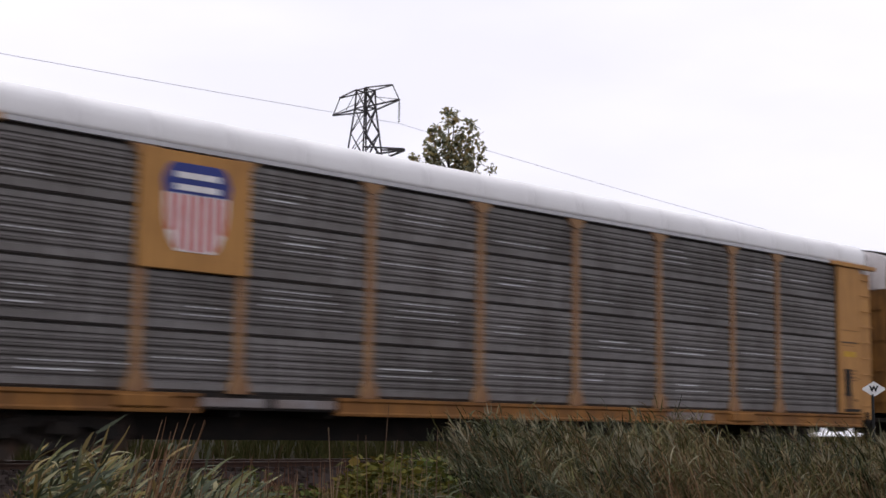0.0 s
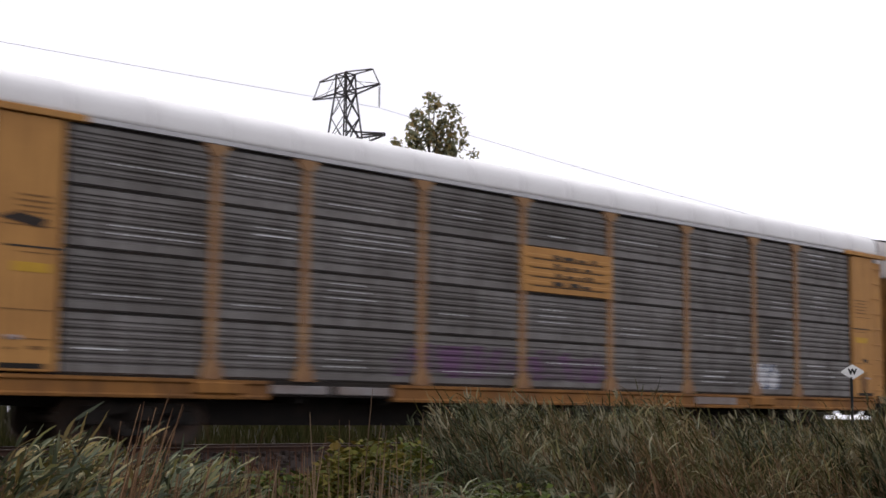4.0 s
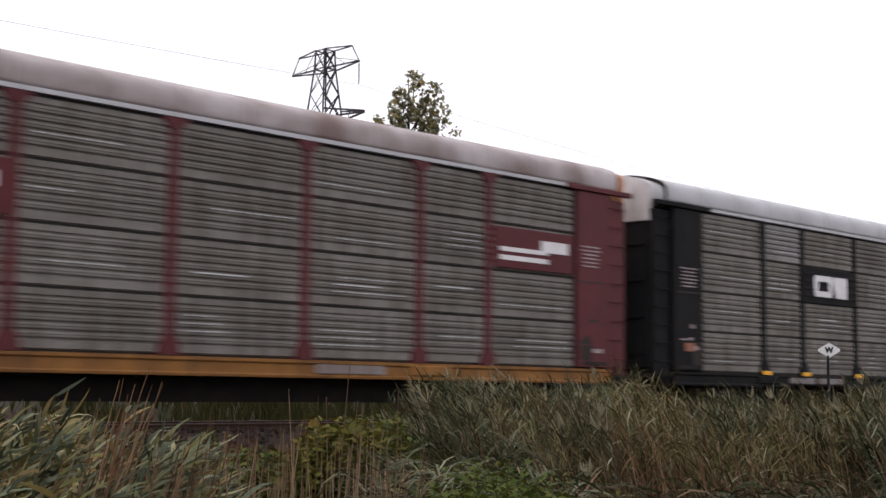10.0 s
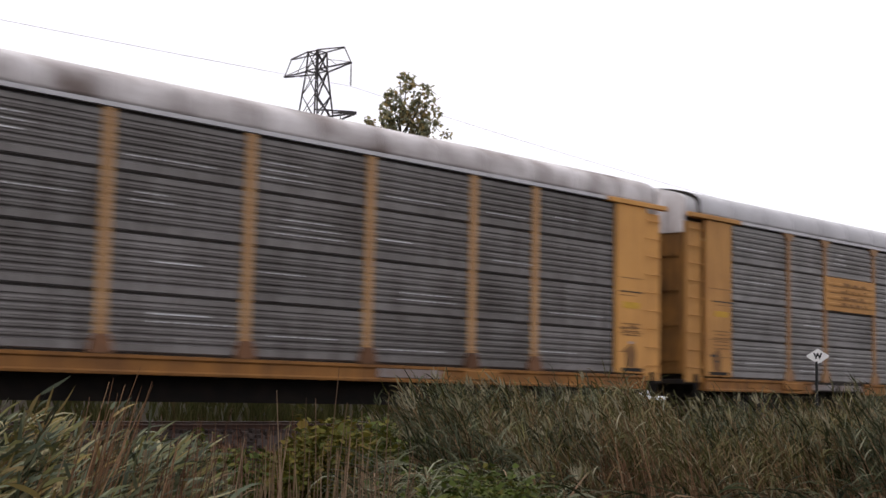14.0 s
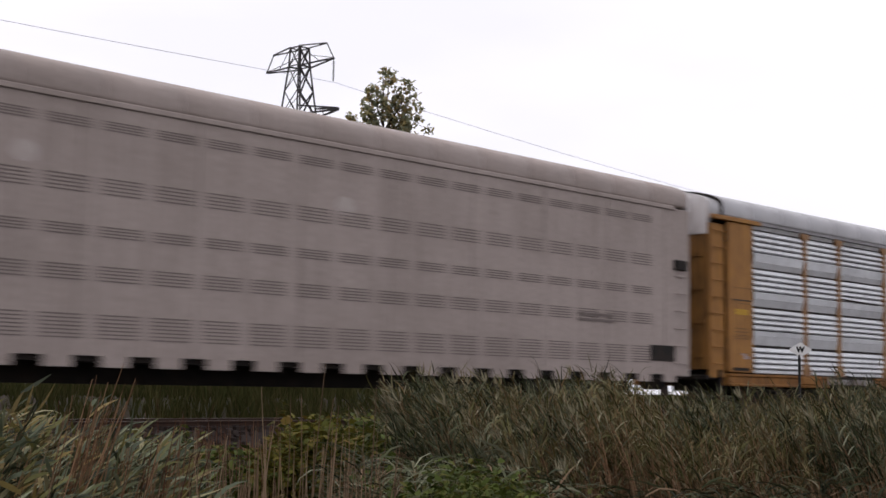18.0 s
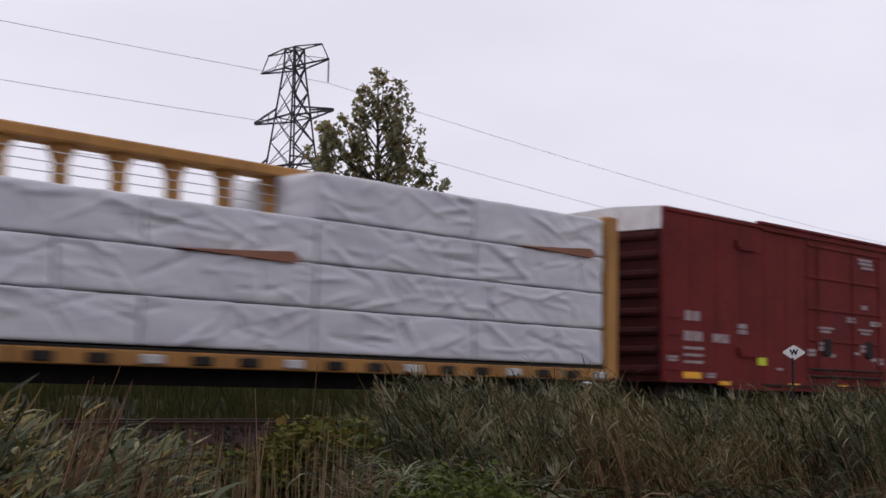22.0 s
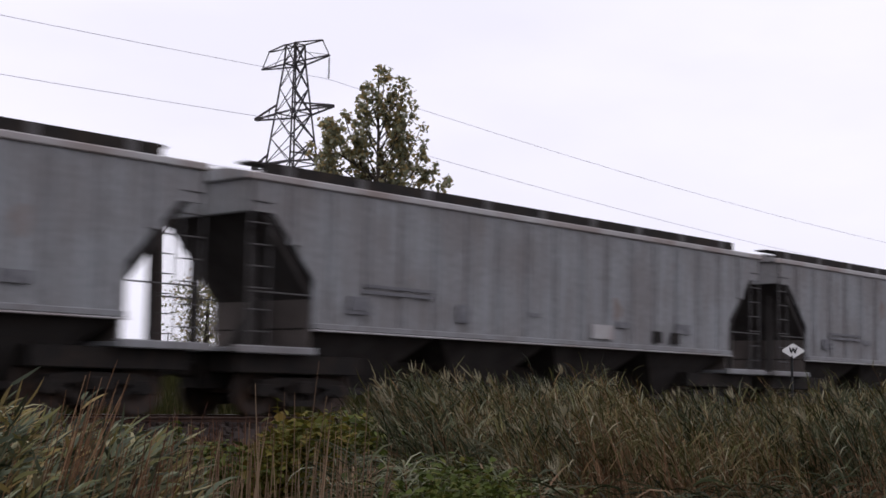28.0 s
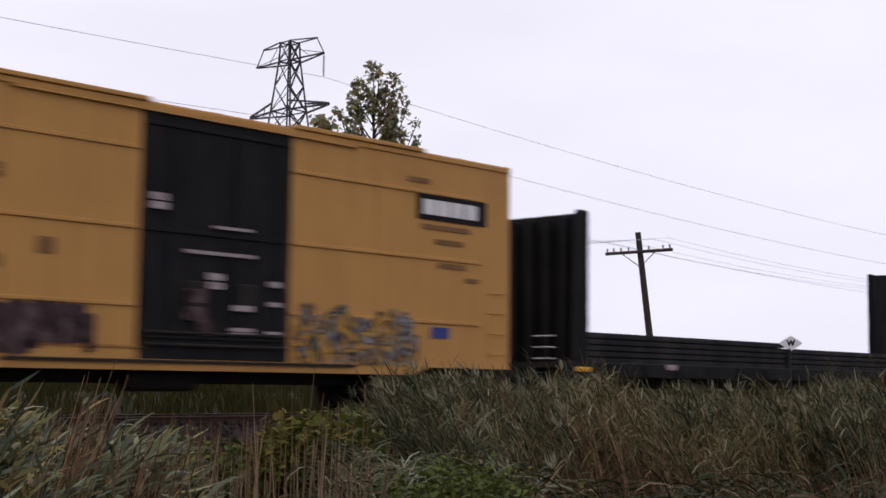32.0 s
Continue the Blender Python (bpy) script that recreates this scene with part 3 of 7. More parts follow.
def plain_post_mesh():
    b = Build()
    b.box(-0.1, 0.1, -0.05, 0.1, 0.0, 3.86, 0.012)
    b.prism_y([(-0.2, 0.0), (0.2, 0.0), (0.17, 0.12), (0.1, 0.3), (-0.1, 0.3), (-0.17, 0.12)], -0.07, 0.1)
    return b


ROOF_HALF = [(1.5, 5.10), (1.512, 5.16), (1.512, 5.32), (1.49, 5.43), (1.43, 5.52), (1.30, 5.60), (1.05, 5.69), (0.72, 5.765), (0.38, 5.815), (0.0, 5.83)]


def roof_profile(inset=0.0):
    top = [(y - inset if y > 0.1 else y, z - inset) for y, z in ROOF_HALF]
    return [(-y, z) for y, z in top] + [(y, z) for y, z in reversed(top[:-1])]


def roof_mesh(half):
    n, secs = 18, []
    for i in range(n):
        x0, x1 = -half + 2 * half * i / n, -half + 2 * half * (i + 1) / n
        secs += [(x0, roof_profile()), (x1 - 0.03, roof_profile()), (x1 - 0.026, roof_profile(0.005)), (x1 - 0.004, roof_profile(0.005))]
    secs.append((half, roof_profile()))
    return Build().loft_x(secs)


def rung_mesh(w):
    b = Build()
    b.rod((-w / 2, -0.07, 0), (w / 2, -0.07, 0), 0.014, sides=6)
    for s in (-1, 1):
        b.rod((s * w / 2, -0.07, 0), (s * w / 2, 0.02, 0), 0.012, sides=5)
    return b


def graffiti(car, x0, x1, z0, z1, mat, seed, kind="fine", y=None, label="sprayed graffiti"):
    """Spray paint with a ragged outline that follows the corrugation (or a flat wall at y)."""
    r = random.Random(seed)
    b = Build()
    n = max(6, int((x1 - x0) / 0.16))
    heights = []
    for k in range(4):
        heights += [(-1.42 - d - 0.005, SIDE_Z + k * SHEET_H + z) for d, z in sheet_profile(kind, k)]
    top, low = z1, z0
    upper, lower = [], []
    for i in range(n):
        a, c = x0 + (x1 - x0) * i / n, x0 + (x1 - x0) * (i + 1) / n
        env = min(1.0, 0.45 + 7 * (i + 0.5) / n, 0.45 + 7 * (1 - (i + 0.5) / n))
        if r.random() < 0.45:
            top = z1 - r.random() ** 1.5 * (z1 - z0) * 0.26
            low = z0 + r.random() ** 2 * (z1 - z0) * 0.25
        t, lo = low + (top - low) * env, low
        if y is not None:
            upper += [(a, t + r.uniform(-0.05, 0.05)), (c, t + r.uniform(-0.05, 0.05))]
            lower += [(a, lo), (c, lo + r.uniform(-0.04, 0.04))]
        else:
            run = [p for p in heights if lo <= p[1] <= t]
            if len(run) > 1:
                b.prism_x(run, a, c, closed=False)
            if lo < 1.05:
                b.box(a, c, -1.519, -1.505, max(lo, 0.82), 1.108)
    if y is not None:
        m = len(upper)
        front = [(x, y - 0.008, z) for x, z in lower] + [(x, y - 0.008, z) for x, z in upper]
        back = [(p[0], y + 0.005, p[2]) for p in front]
        quads = [(k, k + 1, m + k + 1, m + k) for k in range(m - 1)]
        b.add(front + back, quads + [(k, k + 1, 2 * m + k + 1, 2 * m + k) for k in range(m - 1)] + [(m + k, m + k + 1, 3 * m + k + 1, 3 * m + k) for k in range(m - 1)])
    ob = placed("graffiti", b.mesh("graffiti"), mat, car, label)
    bm = bmesh.new()
    bm.from_mesh(ob.data)
    bmesh.ops.remove_doubles(bm, verts=bm.verts, dist=0.0005)
    bm.to_mesh(ob.data)
    bm.free()


def end_wall(car, s, half, steel, hood, door, doortone):
    """The end of a covered car: corner posts, folded doors, white hood under the roof, ladders, platform."""
    xo = s * half
    seam_tone = BROWN_MARKS if steel in (YELLOW, OLD_YELLOW, BRIGHT_YELLOW) else steel
    for q in (-1, 1):
        d = part("end_door", Build().box(xo - s * 0.1, xo, q * 0.05, q * 1.28, 1.2, 4.62, 0.01), doortone, car)
        for k in range(4):
            part("hinge_rib", Build().box(xo, xo + s * 0.03, q * 0.1, q * 1.2, 1.5 + k * 0.85, 1.58 + k * 0.85), doortone, d)
    b = Build()
    prof = [(-1.3, 4.62)] + [(max(-1.3, min(1.3, y * 0.94)), z - 0.05) for y, z in roof_profile() if z > 5.2] + [(1.3, 4.62)]
    b.prism_x(prof, xo - s * 0.14, xo + s * 0.02)
    for y in (-0.85, -0.4, 0.05, 0.5, 0.95):
        b.box(xo + s * 0.02, xo + s * 0.05, y - 0.03, y + 0.03, 4.7, 5.55)
    part("end_hood", b, hood, car)
    b = Build()
    prof = roof_profile()
    rim = prof + [(y * 0.95, z - 0.06) for y, z in reversed(prof)]
    b.prism_x(rim, xo - s * 0.5, xo - s * 0.44)
    part("roof_rim", b, UNDER if hood is not RUSTY_HOOD else door, car)
    for q in (-1, 1):
        b = Build().box(xo - s * 0.72, xo - s * 0.06, q * 1.28, q * 1.38, 1.0, 4.9, 0.012)
        part("corner_post", b, door, car)
        for k in range(9):
            placed("rung", shared(("rung", 0.52), lambda: rung_mesh(0.52)), door, car, at=(xo - s * 0.4, q * 1.38, 1.35 + k * 0.42), turn=0 if q < 0 else math.pi)
        b = Build().box(s * 11.86, xo - s * 0.74, q * 1.40, q * 1.495, 1.15, 4.98, 0.015)
        pane = part("end_panel", b, steel, car)
        for k, zz in enumerate((1.62, 2.05, 2.9, 3.3)):
            part("seam", Build().box(s * 11.95, xo - s * (0.9 if k % 2 else 1.2), q * 1.494, q * 1.5, zz, zz + 0.018), seam_tone, pane)
        b = Build()
        b.box(s * 11.5, xo + s * 0.02, q * 1.42, q * 1.55, 4.99, 5.10, 0.012)
        part("end_eave", b, steel, car)
        b = Build().box(xo - s * 0.45, xo - s * 0.38, q * 1.39, q * 1.46, 0.6, 1.2)
        part("grab_iron", b, UNDER, car)
    b = Build().box(xo - s * 0.3, xo + s * 0.05, -1.35, 1.35, 0.95, 1.06, 0.015)
    part("end_sill", b, UNDER, car)
    b = Build().box(xo + s * 0.02, xo + s * 0.14, -0.35, -0.1, 3.0, 3.28, 0.02)
    part("brake_box", b, UNDER, car)
    coupler(car, xo, s)


def autorack(u, label, steel=YELLOW, panel=DARK_PANEL, roof=WHITE_ROOF, hood=HOOD, kind="fine", posts="cap", fascia=LIGHT_ROOF, sill=None, door=None, half=13.75, skip_posts=()):
    car = thing("autorack_car", label, "railroad car", "cars of the freight train")
    couple(car, u)
    post = {YELLOW: POST_TAN, OLD_YELLOW: POST_TAN, BRIGHT_YELLOW: POST_LIGHT}.get(steel, steel)
    sill, door = {YELLOW: SILL_YELLOW, OLD_YELLOW: SILL_YELLOW, BRIGHT_YELLOW: SILL_YELLOW}.get(sill or steel, sill or steel), door or steel
    placed("roof", shared(("roof", half), lambda: roof_mesh(half - 0.45), True), roof, car)
    for near in (True, False):
        q = -1 if near else 1
        side_wall(car, panel, kind, near)
        b = Build().box(-11.86, 11.86, q * 1.40, q * 1.5, 5.02, 5.095)
        part("fascia", b, fascia, car)
        # near-black sheet added behind the panels so the gaps between them stay dark
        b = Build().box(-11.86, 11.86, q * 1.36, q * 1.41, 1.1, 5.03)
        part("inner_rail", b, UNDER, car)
        # side sill: a deep channel, open over one stretch, with brackets
        channel = [(q * 1.25, 0.82), (q * 1.49, 0.80), (q * 1.50, 0.84), (q * 1.47, 0.87), (q * 1.47, 1.03), (q * 1.51, 1.06), (q * 1.51, 1.11), (q * 1.25, 1.13)]
        b = Build().prism_x(channel, -13.0, -7.85).prism_x(channel, -4.95, 13.0)
        part("side_sill", b, sill, car)
        part("sill_pocket", Build().box(-7.87, -4.93, q * 1.25, q * 1.42, 0.86, 1.12, 0.01), UNDER, car)
        for x0 in (-7.8, -6.3):
            b = Build().box(x0, x0 + 1.3, q * 1.40, q * 1.46, 0.90, 1.05, 0.01)
            for k in range(5):
                b.box(x0 + 0.1 + k * 0.26, x0 + 0.16 + k * 0.26, q * 1.46, q * 1.475, 0.91, 1.04)
            part("chock_rack", b, HOPPER_RUST, car)
        part("sill_plate", Build().box(4.55, 6.2, q * 1.465, q * 1.5, 0.88, 1.05, 0.008), HOPPER_RUST if steel is not BLACK else UNDER, car, "pale scraped plate on the sill")
        for x0 in (-9.4, 6.9):
            b = Build().box(x0, x0 + 1.0, q * 1.46, q * 1.53, 0.88, 1.07, 0.02)
            part("jacking_bracket", b, sill, car)
        for i, e in enumerate(EDGES[1:-1]):
            me = shared(("post", posts), post_mesh if posts == "cap" else plain_post_mesh)
            placed("post", me, post, car, at=(e, q * 1.43, SIDE_Z), turn=0 if near else math.pi)
            if near:
                foot = shared(("foot",), lambda: Build().prism_y([(-0.21, -0.03), (0.21, -0.03), (0.2, 0.09), (0.12, 0.27), (-0.12, 0.27), (-0.2, 0.09)], -0.078, 0.0))
                placed("post_foot", foot, FOOT if posts == "plain" and steel is not BLACK else post, car, at=(e, -1.43, SIDE_Z))
    b = Build().box(-13.4, 13.4, -1.27, 1.27, 0.98, 1.18)
    b.prism_y([(-12.9, 0.98), (-12.9, 0.66), (-8.6, 0.62), (-8.2, 0.36), (8.2, 0.36), (8.6, 0.62), (12.9, 0.66), (12.9, 0.98)], -0.3, 0.3)
    for i in range(12):
        b.box(-11 + i * 2 - 0.05, -11 + i * 2 + 0.05, -1.3, 1.3, 0.75, 0.98)
    part("underframe", b, UNDER, car)
    for s in (-1, 1):
        end_wall(car, s, half, steel, hood, door, END_DIRT if steel in (YELLOW, OLD_YELLOW, BRIGHT_YELLOW) else door)
        truck(car, s * 10.06)
        # small notices and stencils on the end panels
        r = random.Random(int(u) * 3 + s)
        lettered = BROWN_MARKS if steel in (YELLOW, OLD_YELLOW, BRIGHT_YELLOW) else MARKS
        xc, z0 = s * r.uniform(12.3, 12.45), r.choice((3.75, 3.55, 2.25))
        for k in range(r.randint(4, 6)):
            w = r.uniform(0.25, 0.36)
            part("stencil", Build().box(xc - w, xc + w, -1.502, -1.49, z0 - k * 0.085, z0 - k * 0.085 + 0.03), lettered, car)
        part("seam", Build().box(xc - 0.45, xc + 0.45, -1.503, -1.49, 2.98, 3.01), BLACK_MARKS, car)
        part("pocket_slot", Build().box(s * 12.05, s * 12.85, -1.504, -1.49, 1.19, 1.27), UNDER, car)
        if lettered is BROWN_MARKS:
            part("placard", Build().box(xc - 0.3, xc + 0.3, -1.503, -1.49, 2.62, 2.76), DULL_PLATE, car)
        for k in range(r.randint(2, 4)):
            x, z, w, h = s * r.uniform(12.1, 12.7), r.choice((1.4, 1.55, 1.8, 2.05)) + r.uniform(0, 0.1), r.uniform(0.1, 0.3), r.uniform(0.03, 0.1)
            tone = r.choice((lettered, lettered, BLACK_MARKS, MARKS))
            part("stencil", Build().box(x - w / 2, x + w / 2, -1.503, -1.49, z, z + h), tone, car)
        if r.random() < 0.6:
            x = s * r.uniform(12.1, 12.6)
            part("grime_patch", Build().prism_y([(x - 0.16, 1.3), (x + 0.2, 1.26), (x + 0.24, 1.62), (x + 0.1, 1.86), (x - 0.2, 1.7)], -1.4985, -1.49), BROWN_MARKS if lettered is BROWN_MARKS else GRIMY, car)
    return car


def perforations(car, seed, rows=5):
    """Short rows of pale bars on the side, painted as daylight coming through holes."""
    r = random.Random(seed)
    b = Build()
    for i in range(9):
        for k in range(4):
            if r.random() < 0.85:
                x, n = EDGES[i] + 0.2 + r.random() * 0.7, r.randint(4, 10)
                low = r.choice((0, 1, 2))
                for row in range(r.choice((1, 1, 2, 3))):
                    z = SIDE_Z + k * SHEET_H + 0.235 + 0.128 * min(4, low + row) + 0.005
                    if r.random() < 0.12:
                        b.box(x, min(x + n * 0.12, EDGES[i + 1] - 0.25), -1.47, -1.455, z, z + 0.022)
                        continue
                    for j in range(n - row):
                        xa = x + j * 0.2 + row * 0.07
                        if xa < EDGES[i + 1] - 0.25:
                            b.box(xa, xa + 0.1, -1.47, -1.455, z, z + 0.02)
    if b.v:
        tagged(part("perforation_row", b, PERF, car, "pale bars painted for daylight through punched holes"), kind="stuff")


def shield_panel(car, top, bottom, stripes=None, worn=False):
    """A square yellow emblem board between the second pair of posts, with a plain shield on it."""
    x0, x1 = EDGES[1] - 0.1, EDGES[2] + 0.1
    z0, z1 = 3.06, 4.98
    y = -1.53
    board = part("emblem_board", Build().box(x0, x1, y, -1.40, z0, z1, 0.01), YELLOW if not worn else OLD_YELLOW, car)
    xc = (x0 + x1) / 2

    def outline(w0, za, zb, taper):
        n, pts = 10, []
        for i in range(n + 1):
            t = i / n
            z = zb + (za - zb) * t
            w = w0 * (1 - taper * (1 - t) ** 3)
            pts.append((w, z))
        return [(xc - w, z) for w, z in pts] + [(xc + w, z) for w, z in reversed(pts)]

    b = Build().prism_y(outline(0.61, 4.3, 3.36, 0.42), y - 0.012, y + 0.01)
    low = part("emblem", b, bottom, board, "plain shield shape")
    if stripes:
        b = Build()
        for i in range(-3, 4):
            b.box(xc + i * 0.17 - 0.045, xc + i * 0.17 + 0.045, y - 0.02, y, 3.37 + (0, 0.01, 0.04, 0.32)[abs(i)], 4.28)
        part("emblem", b, stripes, board)
    b = Build().prism_y([(xc - 0.62, 4.28), (xc - 0.66, 4.5), (xc - 0.56, 4.72), (xc - 0.46, 4.8), (xc + 0.46, 4.8), (xc + 0.56, 4.72), (xc + 0.66, 4.5), (xc + 0.62, 4.28)], y - 0.012, y + 0.01)
    part("emblem", b, top, board)
    b = Build()
    for zz in (4.4, 4.6):
        b.box(xc - 0.42, xc + 0.42, y - 0.02, y, zz - 0.05, zz + 0.05)
    part("lettering", b, WHITE_PAINT if not worn else BROWN_MARKS, board)
    return board


def name_board(car, bay, z0, z1, mat, shape_mat, seed, shapes="bars"):
    """A painted ribbed board on the side with plain worn shapes on it in place of lettering."""
    x0, x1 = EDGES[bay] - 0.05, EDGES[bay + 1] + 0.05
    y = -1.49
    board = part("name_board", Build().box(x0, x1, y, -1.40, z0, z1, 0.01), mat, car)
    r = random.Random(seed)
    h, w = z1 - z0, x1 - x0
    for k in range(4):
        z = z0 + h * (0.2 + 0.2 * k)
        part("rib", Build().prism_x([(y, z - 0.045), (y - 0.014, z - 0.03), (y - 0.014, z + 0.03), (y, z + 0.045)], x0 + 0.12, x1 - 0.12), mat, board)
    if shapes == "bars":
        b = Build()
        for k in range(4):
            z = z0 + h * (0.2 + 0.2 * k)
            # the rib's shadow, drawn as a dark strip below it in the lettering colour
            b.box(x0 + w * 0.1, x1 - w * 0.1, y - 0.004, y + 0.01, z - 0.068, z - 0.047)
            xa = x0 + w * r.uniform(0.26, 0.36)
            while xa < x1 - w * 0.24:
                d = w * r.uniform(0.05, 0.14)
                b.box(xa, min(xa + d, x1 - w * 0.2), y - 0.019, y - 0.002, z - 0.03, z + r.choice((0.025, 0.045, 0.06)))
                xa += d + w * r.uniform(0.02, 0.07)
        part("lettering", b, shape_mat, board)
    else:
        za, zb = z0 + h * 0.2, z0 + h * 0.8
        m = (zb - za) * 0.27
        xa, xb, xc = x0 + w * 0.2, x0 + w * 0.52, x0 + w * 0.8
        ring = Build()
        ring.box(xa, xa + m * 1.3, y - 0.022, y - 0.002, za + m * 0.6, zb - m * 0.6).box(xa + m * 0.2, xb, y - 0.022, y - 0.002, zb - m, zb).box(xa + m * 0.2, xb, y - 0.022, y - 0.002, za, za + m).box(xb - m * 1.1, xb, y - 0.021, y - 0.002, za + m * 0.9, zb - m * 0.9)
        part("emblem", ring, shape_mat, board, "plain hollow block")
        part("emblem", Build().prism_y([(xb + 0.01, zb - 0.1), (xb + 0.1, zb), (xc, zb), (xc, za), (xb + 0.22, za)], y - 0.022, y - 0.002), shape_mat, board, "plain slanted block")
    return board


def disc(car, x, z, r, mat, y=-1.53, dark=None):
    """A round white emblem with a plain cross cut into it, on a board between two posts."""
    n = 28
    pts = [(x + r * math.cos(2 * math.pi * i / n), z + r * math.sin(2 * math.pi * i / n)) for i in range(n)]
    d = part("emblem_disc", Build().prism_y(pts, y - 0.015, y + 0.01), mat, car, "white disc with a plain cross")
    if dark:
        b = Build()
        for sx in (-1, 1):
            for sz in (-1, 1):
                b.box(x + sx * 0.16 * r, x + sx * 0.55 * r, y - 0.025, y - 0.012, z + sz * 0.16 * r, z + sz * 0.24 * r)
                b.box(x + sx * 0.16 * r, x + sx * 0.24 * r, y - 0.025, y - 0.012, z + sz * 0.24 * r, z + sz * 0.55 * r)
        part("emblem", b, dark, d)
        ring = [(x + k * r * math.cos(2 * math.pi * i / n), z + k * r * math.sin(2 * math.pi * i / n)) for k in (0.72, 0.78) for i in range(n)]
        part("emblem_ring", Build().add([(px, y - 0.019, pz) for px, pz in ring], [(i, (i + 1) % n, n + (i + 1) % n, n + i) for i in range(n)]), MARKS, d, "thin grey ring")
    return d


# ---- box cars ----
def boxcar(u, half, top, label, paint, door_paint=None, door=(-1.6, 1.6), low=0.77, ends=0.92, seams=1.2, white_end=True, roof=GALV, door_ribs=5, peaked=False, rib_side=0.0, end_tone=None, lower=None):
    car = thing("box_car", label, "railroad car", "cars of the freight train")
    couple(car, u)
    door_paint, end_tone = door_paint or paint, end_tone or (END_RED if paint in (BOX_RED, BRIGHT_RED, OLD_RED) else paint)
    for q in (-1, 1):
        # side sheets, one between each pair of seams
        n = max(4, round(2 * half / seams))
        cut = sorted(set([-half, half, door[0], door[1]] + [x for x in [-half + 2 * half * i / n for i in range(1, n)] if not door[0] - 0.45 < x < door[1] + 0.45]))
        for x0, x1 in zip(cut[:-1], cut[1:]):
            if abs(x0 - door[0]) < 1e-6 and abs(x1 - door[1]) < 1e-6:
                continue
            y0, y1 = q * 1.42, q * 1.5
            zb = low + 0.13 if max(abs(x0), abs(x1)) < half - 2.6 else ends + 0.02
            zm = zb if not lower else lower[0]
            part("side_sheet", Build().box(x0 + 0.004, x1 - 0.004, y0, y1, zm, top - 0.12, 0.008), paint, car)
            if lower:
                part("side_sheet", Build().box(x0 + 0.004, x1 - 0.004, y0, y1, zb, zm, 0.008), lower[1], car, "redder repainted lower sheet")
        for x in cut[1:-1]:
            if abs(x - door[0]) > 0.1 and abs(x - door[1]) > 0.1:
                b = Build().box(x - 0.035 - rib_side * 0.04, x + 0.035 + rib_side * 0.04, q * 1.49, q * (1.512 + rib_side * 0.035), ends + 0.1, top - 0.13, 0.006)
                part("seam_post", b, paint, car)
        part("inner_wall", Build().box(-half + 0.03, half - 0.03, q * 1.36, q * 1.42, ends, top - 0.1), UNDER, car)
        # side sill, deeper in the middle
        b = Build().prism_y([(-half, ends + 0.16), (half, ends + 0.16), (half, ends), (half - 2.4, ends), (half - 2.9, low), (-half + 2.9, low), (-half + 2.4, ends), (-half, ends)], q * 1.44, q * 1.515)
        part("side_sill", b, paint, car)
        b = Build().box(-half - 0.02, half + 0.02, q * 1.40, q * 1.535, top - 0.13, top - 0.02, 0.015)
        part("top_rail", b, paint, car)
        # sliding plug door with ribs, rods and rails
        d = part("door", Build().box(door[0] + 0.01, door[1] - 0.01, q * 1.45, q * 1.525, low + 0.18, top - 0.16, 0.01), door_paint, car)
        for k in range(door_ribs):
            z = low + 0.55 + k * (top - low - 0.9) / max(1, door_ribs - 1)
            part("door_rib", Build().box(door[0] + 0.06, door[1] - 0.06, q * 1.52, q * 1.56, z - 0.035, z + 0.035, 0.01), door_paint, d)
        if top > 4.8 and q < 0:
            for z in (low + 0.42, low + 0.62):
                part("door_bar", Build().rod((door[0] + 0.1, -1.575, z), (door[1] - 0.1, -1.575, z), 0.028, sides=6), UNDER, d)
            for x in (door[0] + 0.9, door[1] - 1.2):
                part("door_gear", Build().box(x, x + 0.42, -1.585, -1.52, low + 1.0, low + 1.5, 0.03), UNDER, d)
        for x in (door[0] + 0.55, (door[0] + door[1]) / 2 + 0.3, door[1] - 0.35):
            part("lock_rod", Build().rod((x, q * 1.565, low + 0.25), (x, q * 1.565, top - 0.3), 0.02, sides=6), door_paint, d)
        b = Build().box(door[0] - 2.4, door[1] + 1.6, q * 1.51, q * 1.575, low + 0.12, low + 0.17)
        part("door_track", b, UNDER, car)
        part("door_track", Build().box(door[0] - 2.4, door[1] + 1.6, q * 1.525, q * 1.575, top - 0.17, top - 0.13), paint, car)
        for s in (-1, 1):
            for k in range(4 if top > 4.8 else 7):
                placed("rung", shared(("rung", 0.42), lambda: rung_mesh(0.42)), paint, car, at=(s * (half - 0.4), q * 1.5, ends + 0.3 + k * 0.42), turn=0 if q < 0 else math.pi)
            b = Build().rod((s * (half - 0.2), q * 1.48, ends), (s * (half - 0.2), q * 1.48, 0.5), 0.02, sides=5)
            b.rod((s * (half - 0.6), q * 1.48, ends), (s * (half - 0.6), q * 1.48, 0.5), 0.02, sides=5)
            b.rod((s * (half - 0.6), q * 1.48, 0.5), (s * (half - 0.2), q * 1.48, 0.5), 0.02, sides=5)
            part("sill_step", b, UNDER, car)
    # roof
    peak = 0.28 if peaked else 0.07
    n, secs = 10, []

    def section(e):
        return [(-1.5 - e * 0.6, top - 0.03), (-1.5 - e * 0.6, top + e), (0, top + peak + e), (1.5 + e * 0.6, top + e), (1.5 + e * 0.6, top - 0.03)]
    for i in range(n):
        x0, x1 = -half + 2 * half * i / n, -half + 2 * half * (i + 1) / n
        secs += [(x0 + 0.03, section(0)), (x1 - 0.034, section(0)), (x1 - 0.03, section(0.014)), (x1 + 0.026, section(0.014))]
    b = Build().loft_x(secs)
